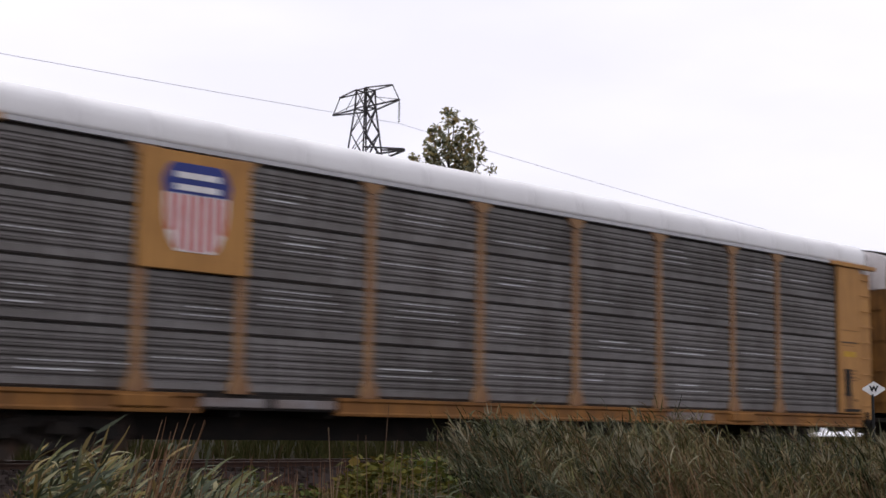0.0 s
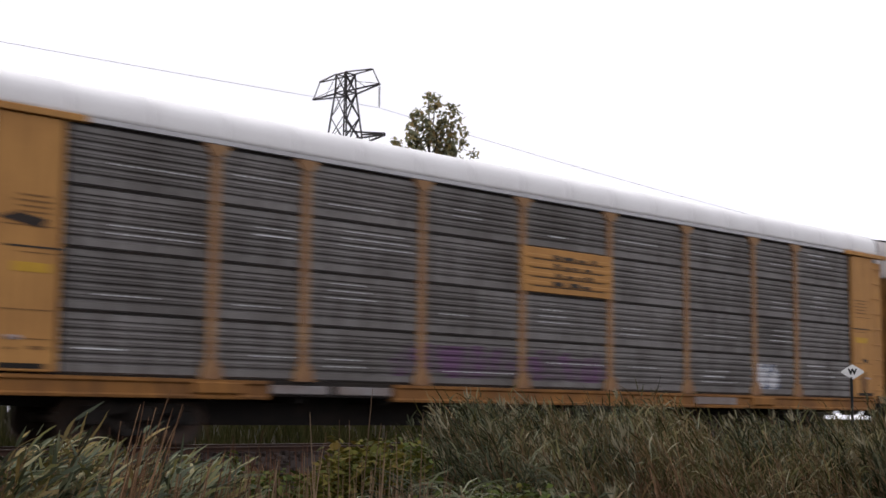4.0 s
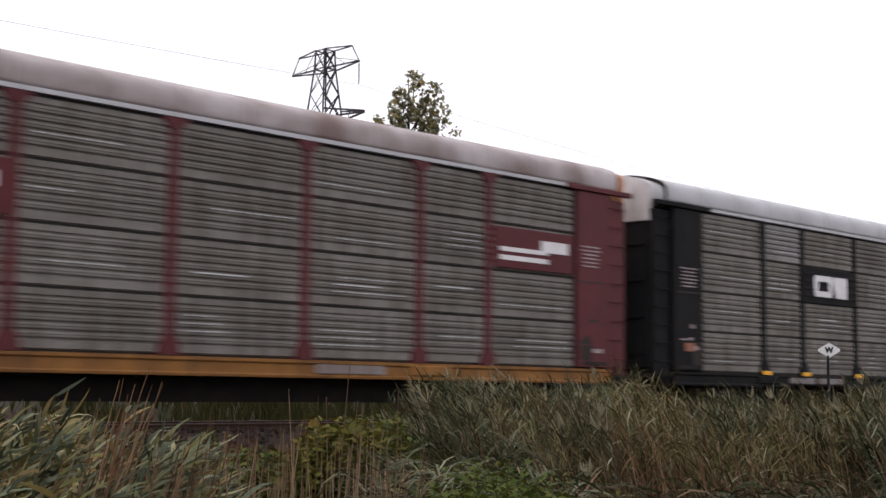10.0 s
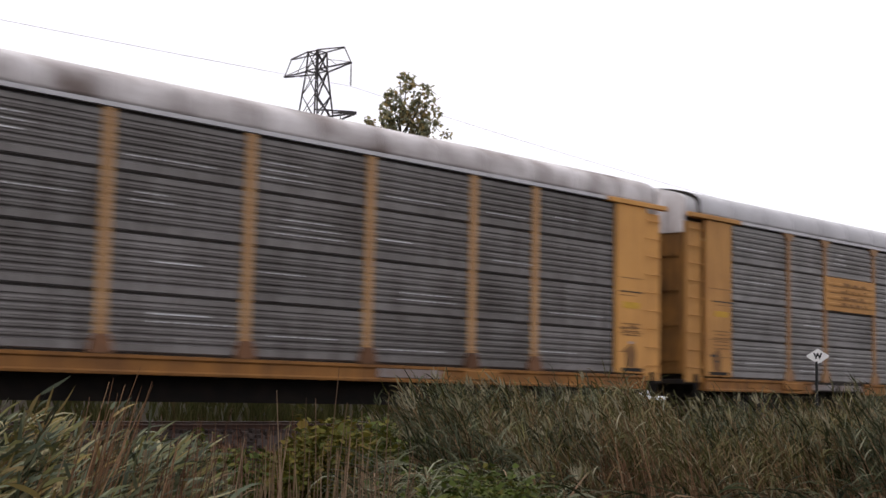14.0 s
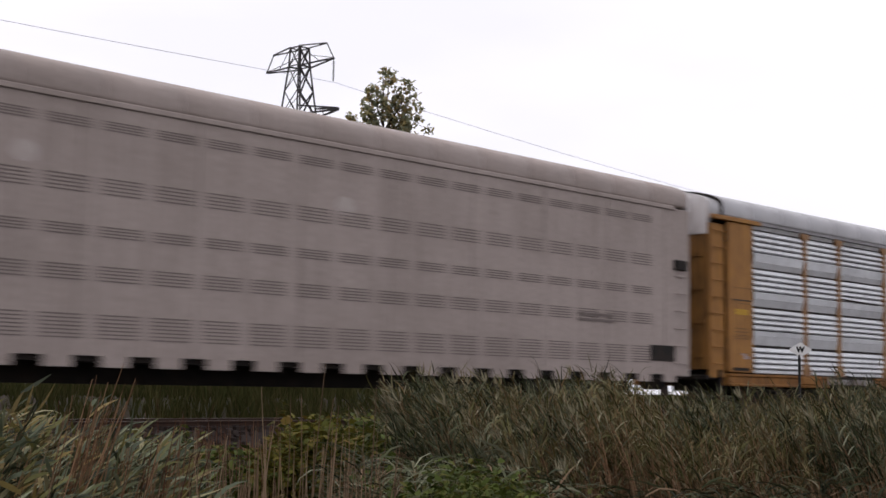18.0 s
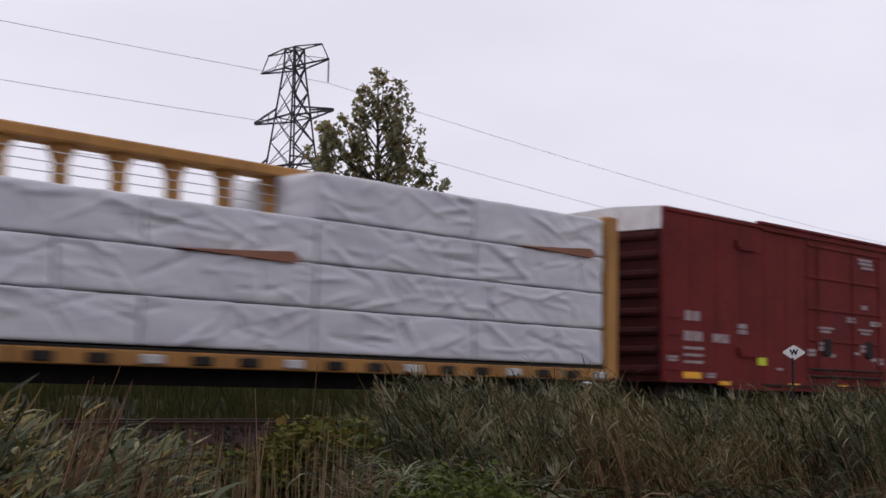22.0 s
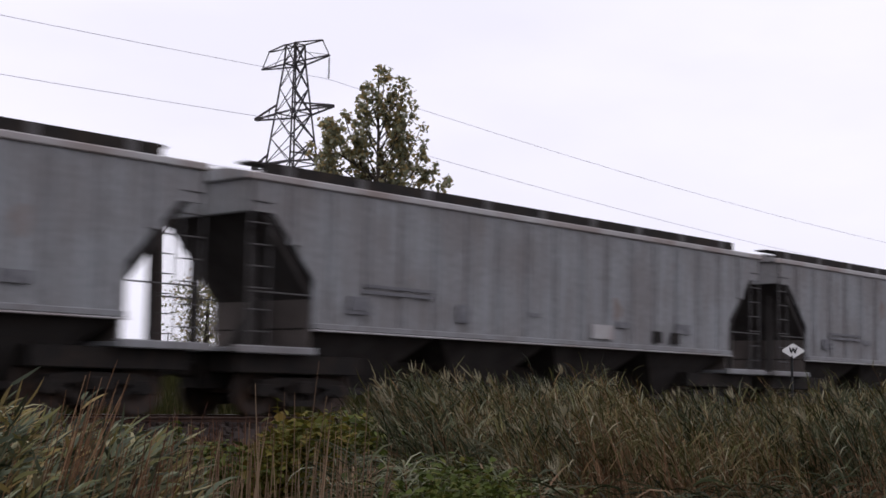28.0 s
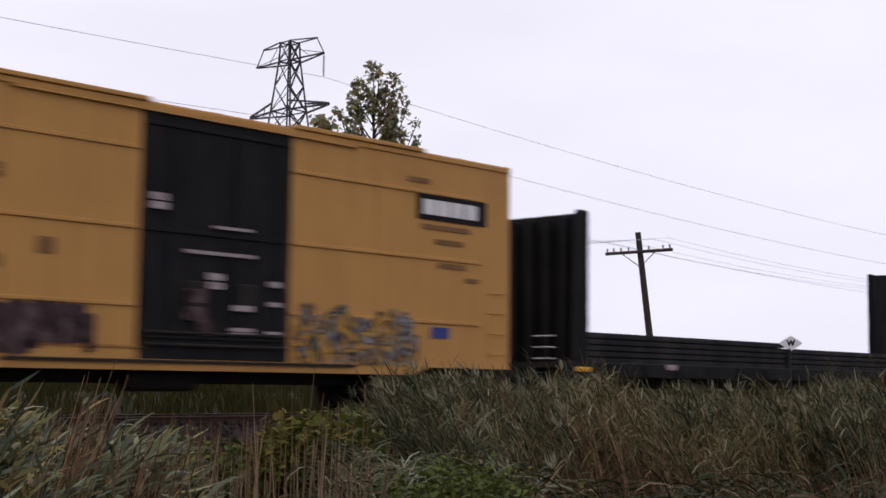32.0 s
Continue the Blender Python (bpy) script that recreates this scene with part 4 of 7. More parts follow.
    part("roof", b, roof if not peaked else paint, car)
    for s in (-1, 1):
        zt = top - 0.55 if white_end else top - 0.1
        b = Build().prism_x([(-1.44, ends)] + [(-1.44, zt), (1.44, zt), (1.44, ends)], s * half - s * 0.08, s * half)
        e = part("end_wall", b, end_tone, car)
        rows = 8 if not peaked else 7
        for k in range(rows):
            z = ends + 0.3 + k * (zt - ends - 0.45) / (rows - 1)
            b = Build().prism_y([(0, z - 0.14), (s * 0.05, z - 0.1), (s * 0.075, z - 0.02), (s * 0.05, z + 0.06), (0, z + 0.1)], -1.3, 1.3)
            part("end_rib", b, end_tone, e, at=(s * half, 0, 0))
        if white_end:
            b = Build().prism_x([(-1.46, zt), (-1.46, top), (0, top + peak), (1.46, top), (1.46, zt)], s * half - s * 0.08, s * half + s * 0.01)
            part("end_cap", b, WHITE_PAINT, car, "white top of the end wall")
        elif peaked:
            b = Build().prism_x([(-1.46, zt), (-1.46, top), (0, top + peak), (1.46, top), (1.46, zt)], s * half - s * 0.08, s * half + s * 0.01)
            part("end_cap", b, end_tone, car)
        for q in (-1, 1):
            part("corner_post", Build().box(s * half - s * 0.1, s * half + s * 0.03, q * 1.4, q * 1.51, ends, top - 0.1, 0.02), paint, car)
        coupler(car, s * half, s)
        truck(car, s * (half - 2.0))
    part("floor_pan", Build().box(-half + 0.1, half - 0.1, -1.36, 1.36, ends + 0.1, ends + 0.2), UNDER, car)
    part("center_sill", Build().box(-half + 0.1, half - 0.1, -0.25, 0.25, 0.55, ends + 0.1), UNDER, car)
    for i in range(8):
        x = -half + 1.2 + i * (2 * half - 2.4) / 7
        part("crossbearer", Build().box(x - 0.06, x + 0.06, -1.4, 1.4, ends - 0.12, ends + 0.1), UNDER, car)
    part("air_tank", Build().rod((-1.2, -0.7, 0.62), (0.2, -0.7, 0.62), 0.2, sides=10), UNDER, car)
    return car


def gutter(car, x0, x1, top, mat):
    part("roof_gutter", Build().box(x0, x1, -1.58, -1.44, top - 0.02, top + 0.06, 0.012), mat, car)


def bracket(car, x, z, mat):
    b = Build().box(x, x + 1.0, -1.56, -1.5, z, z + 0.035)
    b.box(x - 0.05, x + 0.2, -1.57, -1.5, z + 0.06, z + 0.26, 0.02)
    part("roping_bracket", b, mat, car)


def marks(car, rows, mat=None, y=-1.51):
    for x, z, w, h in rows:
        n = 2 if h > 0.12 and w > 0.3 else 1
        b = Build()
        for k in range(n):
            b.box(x - w / 2, x + w / 2, y - 0.012, y + 0.01, z - h / 2 + k * h / n, z - h / 2 + (k + (0.78 if n > 1 else 1)) * h / n)
        part("lettering", b, mat or MARKS, car)


def reflectors(car, xs, z=0.99, mat=None):
    for x in xs:
        part("reflector", Build().box(x, x + 0.5, -1.53, -1.5, z, z + 0.1, 0.004), mat or REFLECT, car)


def plate(car, x0, x1, z0, z1, mat, y=-1.51, name="placard", label=""):
    return part(name, Build().box(x0, x1, y - 0.012, y + 0.01, z0, z1, 0.003), mat, car, label)


# ---- covered hoppers ----
def hopper(u, label, seed):
    r = random.Random(seed)
    car = thing("hopper_car", label, "railroad car", "cars of the freight train")
    couple(car, u)
    top, low = 4.22, 1.62
    for q in (-1, 1):
        # side: corrugated sheet with slanting ends, in panels between stakes
        n = 18
        xs = [-8.55 + 17.1 * i / n for i in range(n + 1)]

        def bottom(x):
            a = abs(x)
            if a <= 7.1:
                return low
            if a <= 8.1:
                return 2.5 + (a - 7.1) * 1.1
            return 3.6

        for i in range(n):
            x0, x1 = xs[i], xs[i + 1]
            ks = sorted(set([x0, x1] + [v for v in (-8.1, -7.1, 7.1, 8.1) if x0 < v < x1]))
            for a, c in zip(ks[:-1], ks[1:]):
                m = (a + c) / 2
                ea = bottom(a + 1e-4 * (1 if m > a else -1))
                ec = bottom(c - 1e-4)
                b = Build().prism_y([(a + 0.003, ea), (c - 0.003, ec), (c - 0.003, top - 0.05), (a + 0.003, top - 0.05)], q * 1.40, q * 1.46)
                part("side_sheet", b, HOPPER_GREY, car)
        for x in xs[1:-1]:
            zb = bottom(x) + 0.02
            b = Build().prism_y([(x - 0.16, zb), (x - 0.06, zb), (x + 0.06, zb), (x + 0.16, zb), (x + 0.16, top - 0.1), (x - 0.16, top - 0.1)], q * 1.455, q * 1.485)
            b.box(x - 0.06, x + 0.06, q * 1.48, q * 1.515, zb, top - 0.1, 0.015)
            part("side_stake", b, HOPPER_GREY, car)
        part("top_chord", Build().box(-8.65, 8.65, q * 1.36, q * 1.52, top - 0.06, top + 0.07, 0.02), CHORD, car)
        part("side_sill", Build().box(-7.1, 7.1, q * 1.38, q * 1.53, low - 0.02, low + 0.09, 0.015), HOPPER_GREY, car)
        part("sill_lip", Build().box(-7.1, 7.1, q * 1.40, q * 1.56, low - 0.06, low - 0.025, 0.01), CHORD, car)
        part("running_board", Build().box(-8.2, 8.2, q * 0.5, q * 0.85, top + 0.34, top + 0.38), UNDER, car)
        part("hatch_rail", Build().box(-8.0, 8.0, q * 0.98, q * 1.02, top + 0.14, top + 0.36), UNDER, car)
        for k in range(9):
            x = -7.4 + k * 1.85
            part("rail_bracket", Build().box(x - 0.12, x + 0.12, q * 0.96, q * 1.04, top + 0.08, top + 0.34, 0.015), LADDER_GREY, car)
    b = Build().prism_x([(-1.42, top), (-1.3, top + 0.1), (-0.6, top + 0.22), (0.6, top + 0.22), (1.3, top + 0.1), (1.42, top)], -8.6, 8.6)
    part("roof", b, HOPPER_GREY, car)
    for i in range(8):
        x = -7 + i * 2.0
        part("hatch", Build().box(x - 0.5, x + 0.5, -0.42, 0.42, top + 0.22, top + 0.34, 0.04), HOPPER_GREY, car)
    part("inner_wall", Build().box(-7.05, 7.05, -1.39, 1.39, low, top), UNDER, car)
    for x in (-5.4, -1.8, 1.8, 5.4):
        b = Build()
        v = [(x - 1.75, -1.3, low), (x + 1.75, -1.3, low), (x + 1.75, 1.3, low), (x - 1.75, 1.3, low), (x - 0.35, -0.5, 0.55), (x + 0.35, -0.5, 0.55), (x + 0.35, 0.5, 0.55), (x - 0.35, 0.5, 0.55)]
        b.add(v, [(0, 1, 5, 4), (1, 2, 6, 5), (2, 3, 7, 6), (3, 0, 4, 7), (4, 5, 6, 7), (0, 3, 2, 1)])
        b.box(x - 0.5, x + 0.5, -0.6, 0.6, 0.42, 0.55, 0.02)
        part("discharge_hopper", b, BAY_DARK, car)
    part("centre_sill", Build().box(-8.7, 8.7, -0.3, 0.3, 0.5, 1.1), UNDER, car)
    for s in (-1, 1):
        # slope sheet, end plate, platform, posts, ladder
        b = Build().prism_y([(s * 7.0, 2.0), (s * 8.45, 3.75), (s * 8.45, 4.22), (s * 8.35, 4.22), (s * 8.35, 3.8), (s * 6.9, 2.08)], -1.38, 1.38)
        part("slope_sheet", b, BAY_DARK, car)
        part("end_bulkhead", Build().box(s * 7.06, s * 7.12, -1.36, 1.36, 1.22, 2.3), END_BROWN, car)
        part("end_plate", Build().box(s * 8.45, s * 8.52, -1.44, 1.44, 3.62, 4.2, 0.01), HOPPER_GREY, car)
        b = Build().box(s * 7.0, s * 8.85, -1.42, 1.42, 1.14, 1.22, 0.01)
        for q in (-1, 1):
            b.box(s * 7.0, s * 8.85, q * 1.36, q * 1.5, 1.12, 1.26, 0.02)
        part("end_platform", b, HOPPER_GREY, car)
        # black filler block added above the truck to close off the sky behind
        part("bolster", Build().box(s * 5.6, s * 8.6, -1.2, 1.2, 0.78, 1.13, 0.02), UNDER, car)
        b = Build()
        b.box(s * 8.0, s * 8.1, -0.95, -0.75, 1.2, 3.5)
        b.box(s * 8.0, s * 8.1, 0.75, 0.95, 1.2, 3.5)
        b.prism_y([(s * 7.0, 1.22), (s * 8.0, 1.22), (s * 7.0, 2.4)], -0.06, 0.06)
        part("end_support", b, BAY_DARK, car)
        for q in (-1, 1):
            for xx in (8.15, 8.6):
                part("ladder_rail", Build().rod((s * xx, q * 1.44, 1.2), (s * xx, q * 1.44, 4.2), 0.02, sides=6), LADDER_GREY, car)
            for k in range(7):
                placed("rung", shared(("rung", 0.45), lambda: rung_mesh(0.45)), LADDER_GREY, car, at=(s * 8.37, q * 1.40, 1.5 + k * 0.38), turn=0 if q < 0 else math.pi)
            part("hand_rail", Build().rod((s * 7.15, q * 1.44, 2.2), (s * 8.6, q * 1.44, 2.2), 0.016, sides=5), LADDER_GREY, car)
        coupler(car, s * 8.75, s)
        truck(car, s * 6.95)
    # discharge tags, lettering and rust
    plate(car, 3.6, 3.95, 1.78, 2.05, UNDER, y=-1.525, name="tag_board")
    plate(car, 4.35, 4.7, 1.78, 2.05, UNDER, y=-1.525, name="tag_board")
    bars(car, FAINT, -5.9, 2.5 - 0.1 * (seed % 3), 2, (0.5, 0.9, 0.4), y=-1.525, h=0.06)
    bars(car, FAINT, -6.3, 2.1, 2, (0.35, 0.2), y=-1.525, h=0.06)
    plate(car, 0.6 + seed * 0.2, 1.4 + seed * 0.2, 1.78, 2.1, CHORD, y=-1.522, name="pale_patch")
    for k in range(5):
        x = -6.0 + k * 2.6 + r.uniform(-0.5, 0.5)
        plate(car, x, x + r.uniform(0.3, 0.7), 1.9 + r.uniform(0, 0.25), 1.99 + r.uniform(0.2, 0.3), FAINT, y=-1.522, name="stencil")
    for i in range(3):
        x, z = r.uniform(-6.5, 6.5), r.uniform(2.4, 3.7)
        b = Build().prism_y([(x + 0.18 * math.cos(a) * r.uniform(0.6, 1.3), z + 0.3 * math.sin(a) * r.uniform(0.6, 1.3)) for a in [k * math.pi / 4 for k in range(8)]], -1.463, -1.45)
        part("rust_patch", b, HOPPER_RUST, car, "rust patch on the side")
    return car


# ---- centre-beam flat car with wrapped lumber ----
def bundle_mesh(length, height, seed, fine=True):
    """A wrapped bundle: flat sides crossed by slanting creases, slack edges, crisp top."""
    r = random.Random(seed)
    nx, nz = (int(length / 0.045), 18) if fine else (12, 4)
    b = Build()
    folds = []
    for i in range(int(length * 5)):
        a = r.choice((r.gauss(0.15, 0.12), r.gauss(-0.2, 0.15), r.gauss(-0.7, 0.3), r.gauss(0.5, 0.2)))
        folds.append((r.uniform(0, length), height * r.random() ** 0.7, math.cos(a), math.sin(a), r.uniform(0.12, 0.7), r.uniform(0.022, 0.055), r.choice((-1, 1, 1)) * r.uniform(0.012, 0.05)))
    off = r.uniform(0, 50)

    def bulge(x, z):
        d = 0.03 * noise.noise((x * 0.9 + off, z * 1.6, 1)) + 0.012 * noise.noise((x * 2.6 + off, z * 3.5, 4))
        for cx, cz, ca, sa, half, k, amp in folds:
            u, v = (x - cx) * ca + (z - cz) * sa, -(x - cx) * sa + (z - cz) * ca
            if abs(v) < 3 * k and abs(u) < half * 1.6:
                d += amp * math.exp(-(v / k) ** 2) * math.exp(-(u / half) ** 4)
        return d

    secs = []
    for i in range(nx + 1):
        x = length * i / nx
        e = 0.012 + 0.014 * noise.noise((x * 1.7 + off, 0, 7)) + 0.008 * noise.noise((x * 6 + off, 3, 7))
        tuck = 0.025 if i in (0, nx) else 0.0

        def side(xx):
            out = []
            for j in range(nz + 1):
                w = j / nz
                z = w * height - (e if j == nz else 0.0) + (0.4 * e if j == 0 else 0.0)
                out.append((0.6 + bulge(xx, z) - (0.015 if j in (0, nz) else 0.0) - tuck, z))
            return out
        near, far = side(x), side(length - x)
        secs.append((-length / 2 + x, [(-y, z) for y, z in near] + [(0.0, height - e * 0.6)] + [(y, z) for y, z in reversed(far)]))
    return b.loft_x(secs)


def centerbeam(u):
    car = thing("lumber_flat_car", "yellow centre-beam flat car carrying white-wrapped lumber bundles", "railroad car", "cars of the freight train")
    couple(car, u)
    half = 11.2
    for q in (-1, 1):
        part("side_sill", Build().box(-half, half, q * 1.3, q * 1.47, 0.9, 1.16, 0.02), OLD_YELLOW, car)
        for i in range(22):
            x = -half + 0.55 + i * 1.01
            part("winch", Build().box(x, x + 0.42, q * 1.46, q * 1.53, 0.94, 1.1, 0.02), UNDER if i % 3 else GALV, car)
        part("stake_rail", Build().box(-half, half, q * 1.2, q * 1.44, 1.16, 1.21), UNDER, car)
    part("deck", Build().box(-half, half, -1.3, 1.3, 1.02, 1.16), UNDER, car)
    part("centre_sill", Build().box(-half, half, -0.3, 0.3, 0.6, 1.02), UNDER, car)
    part("top_chord", Build().box(-half, half, -0.3, 0.3, 4.58, 4.78, 0.03), YELLOW, car)
    for i in range(19):
        x = -half + 0.9 + i * (2 * half - 1.8) / 18
        b = Build().box(x - 0.09, x + 0.09, -0.14, 0.14, 1.16, 4.58, 0.01)
        b.prism_y([(x - 0.3, 4.58), (x + 0.3, 4.58), (x + 0.1, 4.22), (x - 0.1, 4.22)], -0.05, 0.05)
        part("beam_post", b, YELLOW, car)
    for z in (4.05, 4.22, 4.4):
        part("tie_cable", Build().rod((-half + 0.3, -0.2, z), (half - 0.3, -0.2, z), 0.012, sides=4), GALV, car)
    for s in (-1, 1):
        b = Build().box(s * half - s * 0.12, s * half, -1.42, 1.42, 1.1, 4.64, 0.02)
        e = part("bulkhead", b, YELLOW, car)
        for k in range(5):
            z = 1.45 + k * 0.72
            part("bulkhead_rib", Build().box(s * half, s * half + s * 0.22, -1.36, 1.36, z, z + 0.16, 0.02), YELLOW, e)
        for q in (-1, 1):
            part("bulkhead_post", Build().box(s * half - s * 0.16, s * half + s * 0.26, q * 1.28, q * 1.48, 0.95, 4.66, 0.03), YELLOW, e)
        coupler(car, s * half, s)
        truck(car, s * (half - 2.1))
    # the load: four tiers, the top tier open in the middle
    tiers = [(1.24, 0.82), (2.065, 0.81), (2.88, 0.815), (3.70, 0.88)]
    for q in (-1, 1):
        for k, (z, h) in enumerate(tiers):
            cuts = [(-10.95, -7.6), (-7.55, -3.2), (-3.15, 2.15), (2.2, 7.0), (7.05, 10.9)] if k % 2 else [(-10.95, -6.3), (-6.25, -1.6), (-1.55, 2.15), (2.2, 6.5), (6.55, 10.9)]
            if k == 3:
                cuts = [(-10.95, -6.0), (2.2, 6.4), (6.45, 10.9)]
            for i, (a, c) in enumerate(cuts):
                sd = k * 10 + i + (50 if q > 0 else 0)
                ob = placed("timber_package", bundle_mesh(c - a, h - 0.004, sd, q < 0).mesh("timber_package", True), WRAP)
                tagged(ob, "timber package in wrinkled white plastic wrap on the flat car", "timber package", "wrapped timber packages")
                couple(ob, u + (a + c) / 2, TRACK_Y + q * 0.86, z)
    for x, z in ((-7.2, 3.70), (0.6, 2.88), (9.4, 3.70)):
        ob = part("timber_spacer", Build().prism_y([(-1.5, 0.0), (1.0, -0.06), (1.15, 0.03), (0.98, 0.15), (0.1, 0.09)], -0.66, 0.4), LUMBER, None)
        tagged(ob, "reddish lumber showing where the wrap has torn", "timber", "torn places in the load")
        couple(ob, u + x, TRACK_Y - 0.87, z)
    return car


# ---- bulkhead flat car with dark steel ----
def bulkhead_flat(u):
    car = thing("bulkhead_flat_car", "black bulkhead flat car loaded with dark steel lengths", "railroad car", "cars of the freight train")
    couple(car, u)
    half = 9.95
    for q in (-1, 1):
        part("side_sill", Build().box(-half - 0.9, half + 0.9, q * 1.28, q * 1.45, 0.8, 1.14, 0.02), BLACK, car)
        for i in range(14):
            x = -half + 0.8 + i * 1.4
            part("stake_pocket", Build().box(x, x + 0.16, q * 1.44, q * 1.5, 0.86, 1.1, 0.01), BLACK, car)
    part("deck", Build().box(-half - 0.9, half + 0.9, -1.3, 1.3, 1.0, 1.12), UNDER, car)
    part("centre_sill", Build().box(-half - 0.9, half + 0.9, -0.3, 0.3, 0.55, 1.0), UNDER, car)
    for s in (-1, 1):
        b = Build().box(s * half, s * half + s * 0.1, -1.4, 1.4, 1.1, 4.5, 0.02)
        e = part("bulkhead", b, BLACK, car)
        for y in (-1.0, -0.5, 0, 0.5, 1.0):
            part("bulkhead_rib", Build().box(s * half + s * 0.1, s * half + s * 0.3, y - 0.07, y + 0.07, 1.1, 4.4, 0.02), BLACK, e)
        for q in (-1, 1):
            n = 6
            prof = [(s * (half - 0.05), 1.0), (s * (half + 0.5), 1.0), (s * (half + 0.38), 4.3)] + [(s * (half + 0.36), 4.46), (s * (half + 0.28), 4.55), (s * half, 4.55), (s * (half - 0.05), 4.5)]
            part("bulkhead_side", Build().prism_y(prof, q * 1.36, q * 1.46), BLACK, e)
        b = Build()
        for k in range(3):
            b.rod((s * (half + 0.85), -1.2, 1.2 + k * 0.25), (s * (half + 0.85), -0.6, 1.2 + k * 0.25), 0.015, sides=5)
        part("hand_rail", b, GALV, car)
        coupler(car, s * (half + 0.9), s)
        truck(car, s * (half - 1.2))
    reflectors(car, [-half - 0.45, half - 1.0], 0.92)
    plate(car, -half + 3.15, -half + 3.6, 1.0, 1.13, MARKS, y=-1.47)
    layer = 0
    for k in range(5):
        for i, (a, c) in enumerate(((-9.75, -0.5), (-0.3, 9.7))):
            for j in range(5):
                y = -1.15 + j * 0.52
                if k == 4 and i == 1:
                    continue
                b = Build()
                b.box(a, c, y, y + 0.4, 0, 0.1, 0.008)
                b.box(a, c, y + 0.06, y + 0.34, 0.1, 0.13)
                ob = part("steel_section", b, LOAD, None)
                tagged(ob, "long dark steel section in a stacked load", "steel section", "stacked steel load")
                couple(ob, u, TRACK_Y, 1.14 + k * 0.14)
    return car


# ---- the train, from its head ----
def rack_u(k):
    return 8.524 + 11.807 + 28.475 * k


GREY_BLUE_TAG = spray("grey_blue_spray", [(0.3, 0.33, 0.36), (0.1, 0.13, 0.2), (0.5, 0.5, 0.52), (0.2, 0.25, 0.35)])
BLUE_TAG = spray("blue_spray", [(0.02, 0.04, 0.12), (0.04, 0.12, 0.26), (0.08, 0.22, 0.38), (0.02, 0.03, 0.09), (0.18, 0.3, 0.42)], 2.2)
NAVY_TAG = spray("navy_and_red_spray", [(0.04, 0.045, 0.16), (0.03, 0.09, 0.24), (0.04, 0.05, 0.17), (0.05, 0.15, 0.34), (0.26, 0.04, 0.08), (0.04, 0.06, 0.19)], 1.3)
PALE_TAG = spray("pale_blue_spray", [(0.25, 0.42, 0.52), (0.12, 0.2, 0.26), (0.34, 0.52, 0.62), (0.1, 0.16, 0.21), (0.28, 0.46, 0.56), (0.2, 0.36, 0.46)], 2.4)
BLACK_TAG = spray("black_green_pink_spray", [(0.015, 0.015, 0.018), (0.02, 0.02, 0.02), (0.16, 0.34, 0.26), (0.03, 0.03, 0.03), (0.45, 0.05, 0.14)], 2.2)
SILVER_TAG = spray("silver_black_spray", [(0.04, 0.04, 0.045), (0.45, 0.46, 0.48), (0.1, 0.1, 0.11), (0.5, 0.5, 0.52), (0.2, 0.35, 0.33)], 2.0)
BLACK_SILVER_TAG = spray("black_grey_spray", [(0.05, 0.05, 0.055), (0.3, 0.31, 0.34), (0.02, 0.02, 0.022), (0.22, 0.24, 0.28), (0.06, 0.06, 0.065)], 1.8)
YELLOW_TAG = spray("yellow_spray", [(0.4, 0.36, 0.05), (0.55, 0.5, 0.06), (0.1, 0.16, 0.3), (0.5, 0.44, 0.05)], 2.0)
BOX_TAG = spray("grey_patchwork_spray", [(0.3, 0.27, 0.26), (0.05, 0.04, 0.045), (0.26, 0.24, 0.23), (0.1, 0.05, 0.05), (0.2, 0.19, 0.19), (0.04, 0.035, 0.04), (0.33, 0.3, 0.28)], 1.5)
CYAN_TAG = spray("cyan_yellow_spray", [(0.12, 0.26, 0.33), (0.2, 0.4, 0.48), (0.26, 0.17, 0.15), (0.12, 0.04, 0.04), (0.16, 0.34, 0.4)], 2.6)
MIXED_TAG = spray("mixed_colour_spray", [(0.28, 0.26, 0.26), (0.025, 0.022, 0.025), (0.2, 0.19, 0.19), (0.04, 0.035, 0.035), (0.45, 0.24, 0.04), (0.05, 0.045, 0.05), (0.3, 0.28, 0.28), (0.14, 0.05, 0.04)], 2.2)
DARK_TAG = spray("dark_spray", [(0.07, 0.045, 0.045), (0.02, 0.013, 0.013), (0.05, 0.03, 0.03), (0.1, 0.07, 0.07), (0.025, 0.018, 0.018)], 2.0)

c = autorack(rack_u(0), "yellow-posted autorack car with dirty grey panels and a shield emblem")
shield_panel(c, BLUE, WHITE_PAINT, RED)
perforations(c, 1)
plate(c, 12.1, 12.4, 1.6, 2.3, UNDER, y=-1.5, name="stain")

c = autorack(rack_u(1), "yellow-posted autorack car with grey panels and a black-lettered yellow board", panel=GREY_PANEL, steel=OLD_YELLOW)
name_board(c, 2, 3.1, 4.03, YELLOW, BLACK_MARKS, 3)
perforations(c, 2)

c = autorack(rack_u(2), "yellow-posted autorack car with grey panels under a grey roof", panel=GREY_PANEL, roof=GREY_ROOF, steel=OLD_YELLOW)
name_board(c, 2, 3.1, 4.03, YELLOW, BLACK_MARKS, 4)
plate(c, -12.75, -12.2, 3.4, 3.85, DULL_PLATE, y=-1.5)
perforations(c, 3)

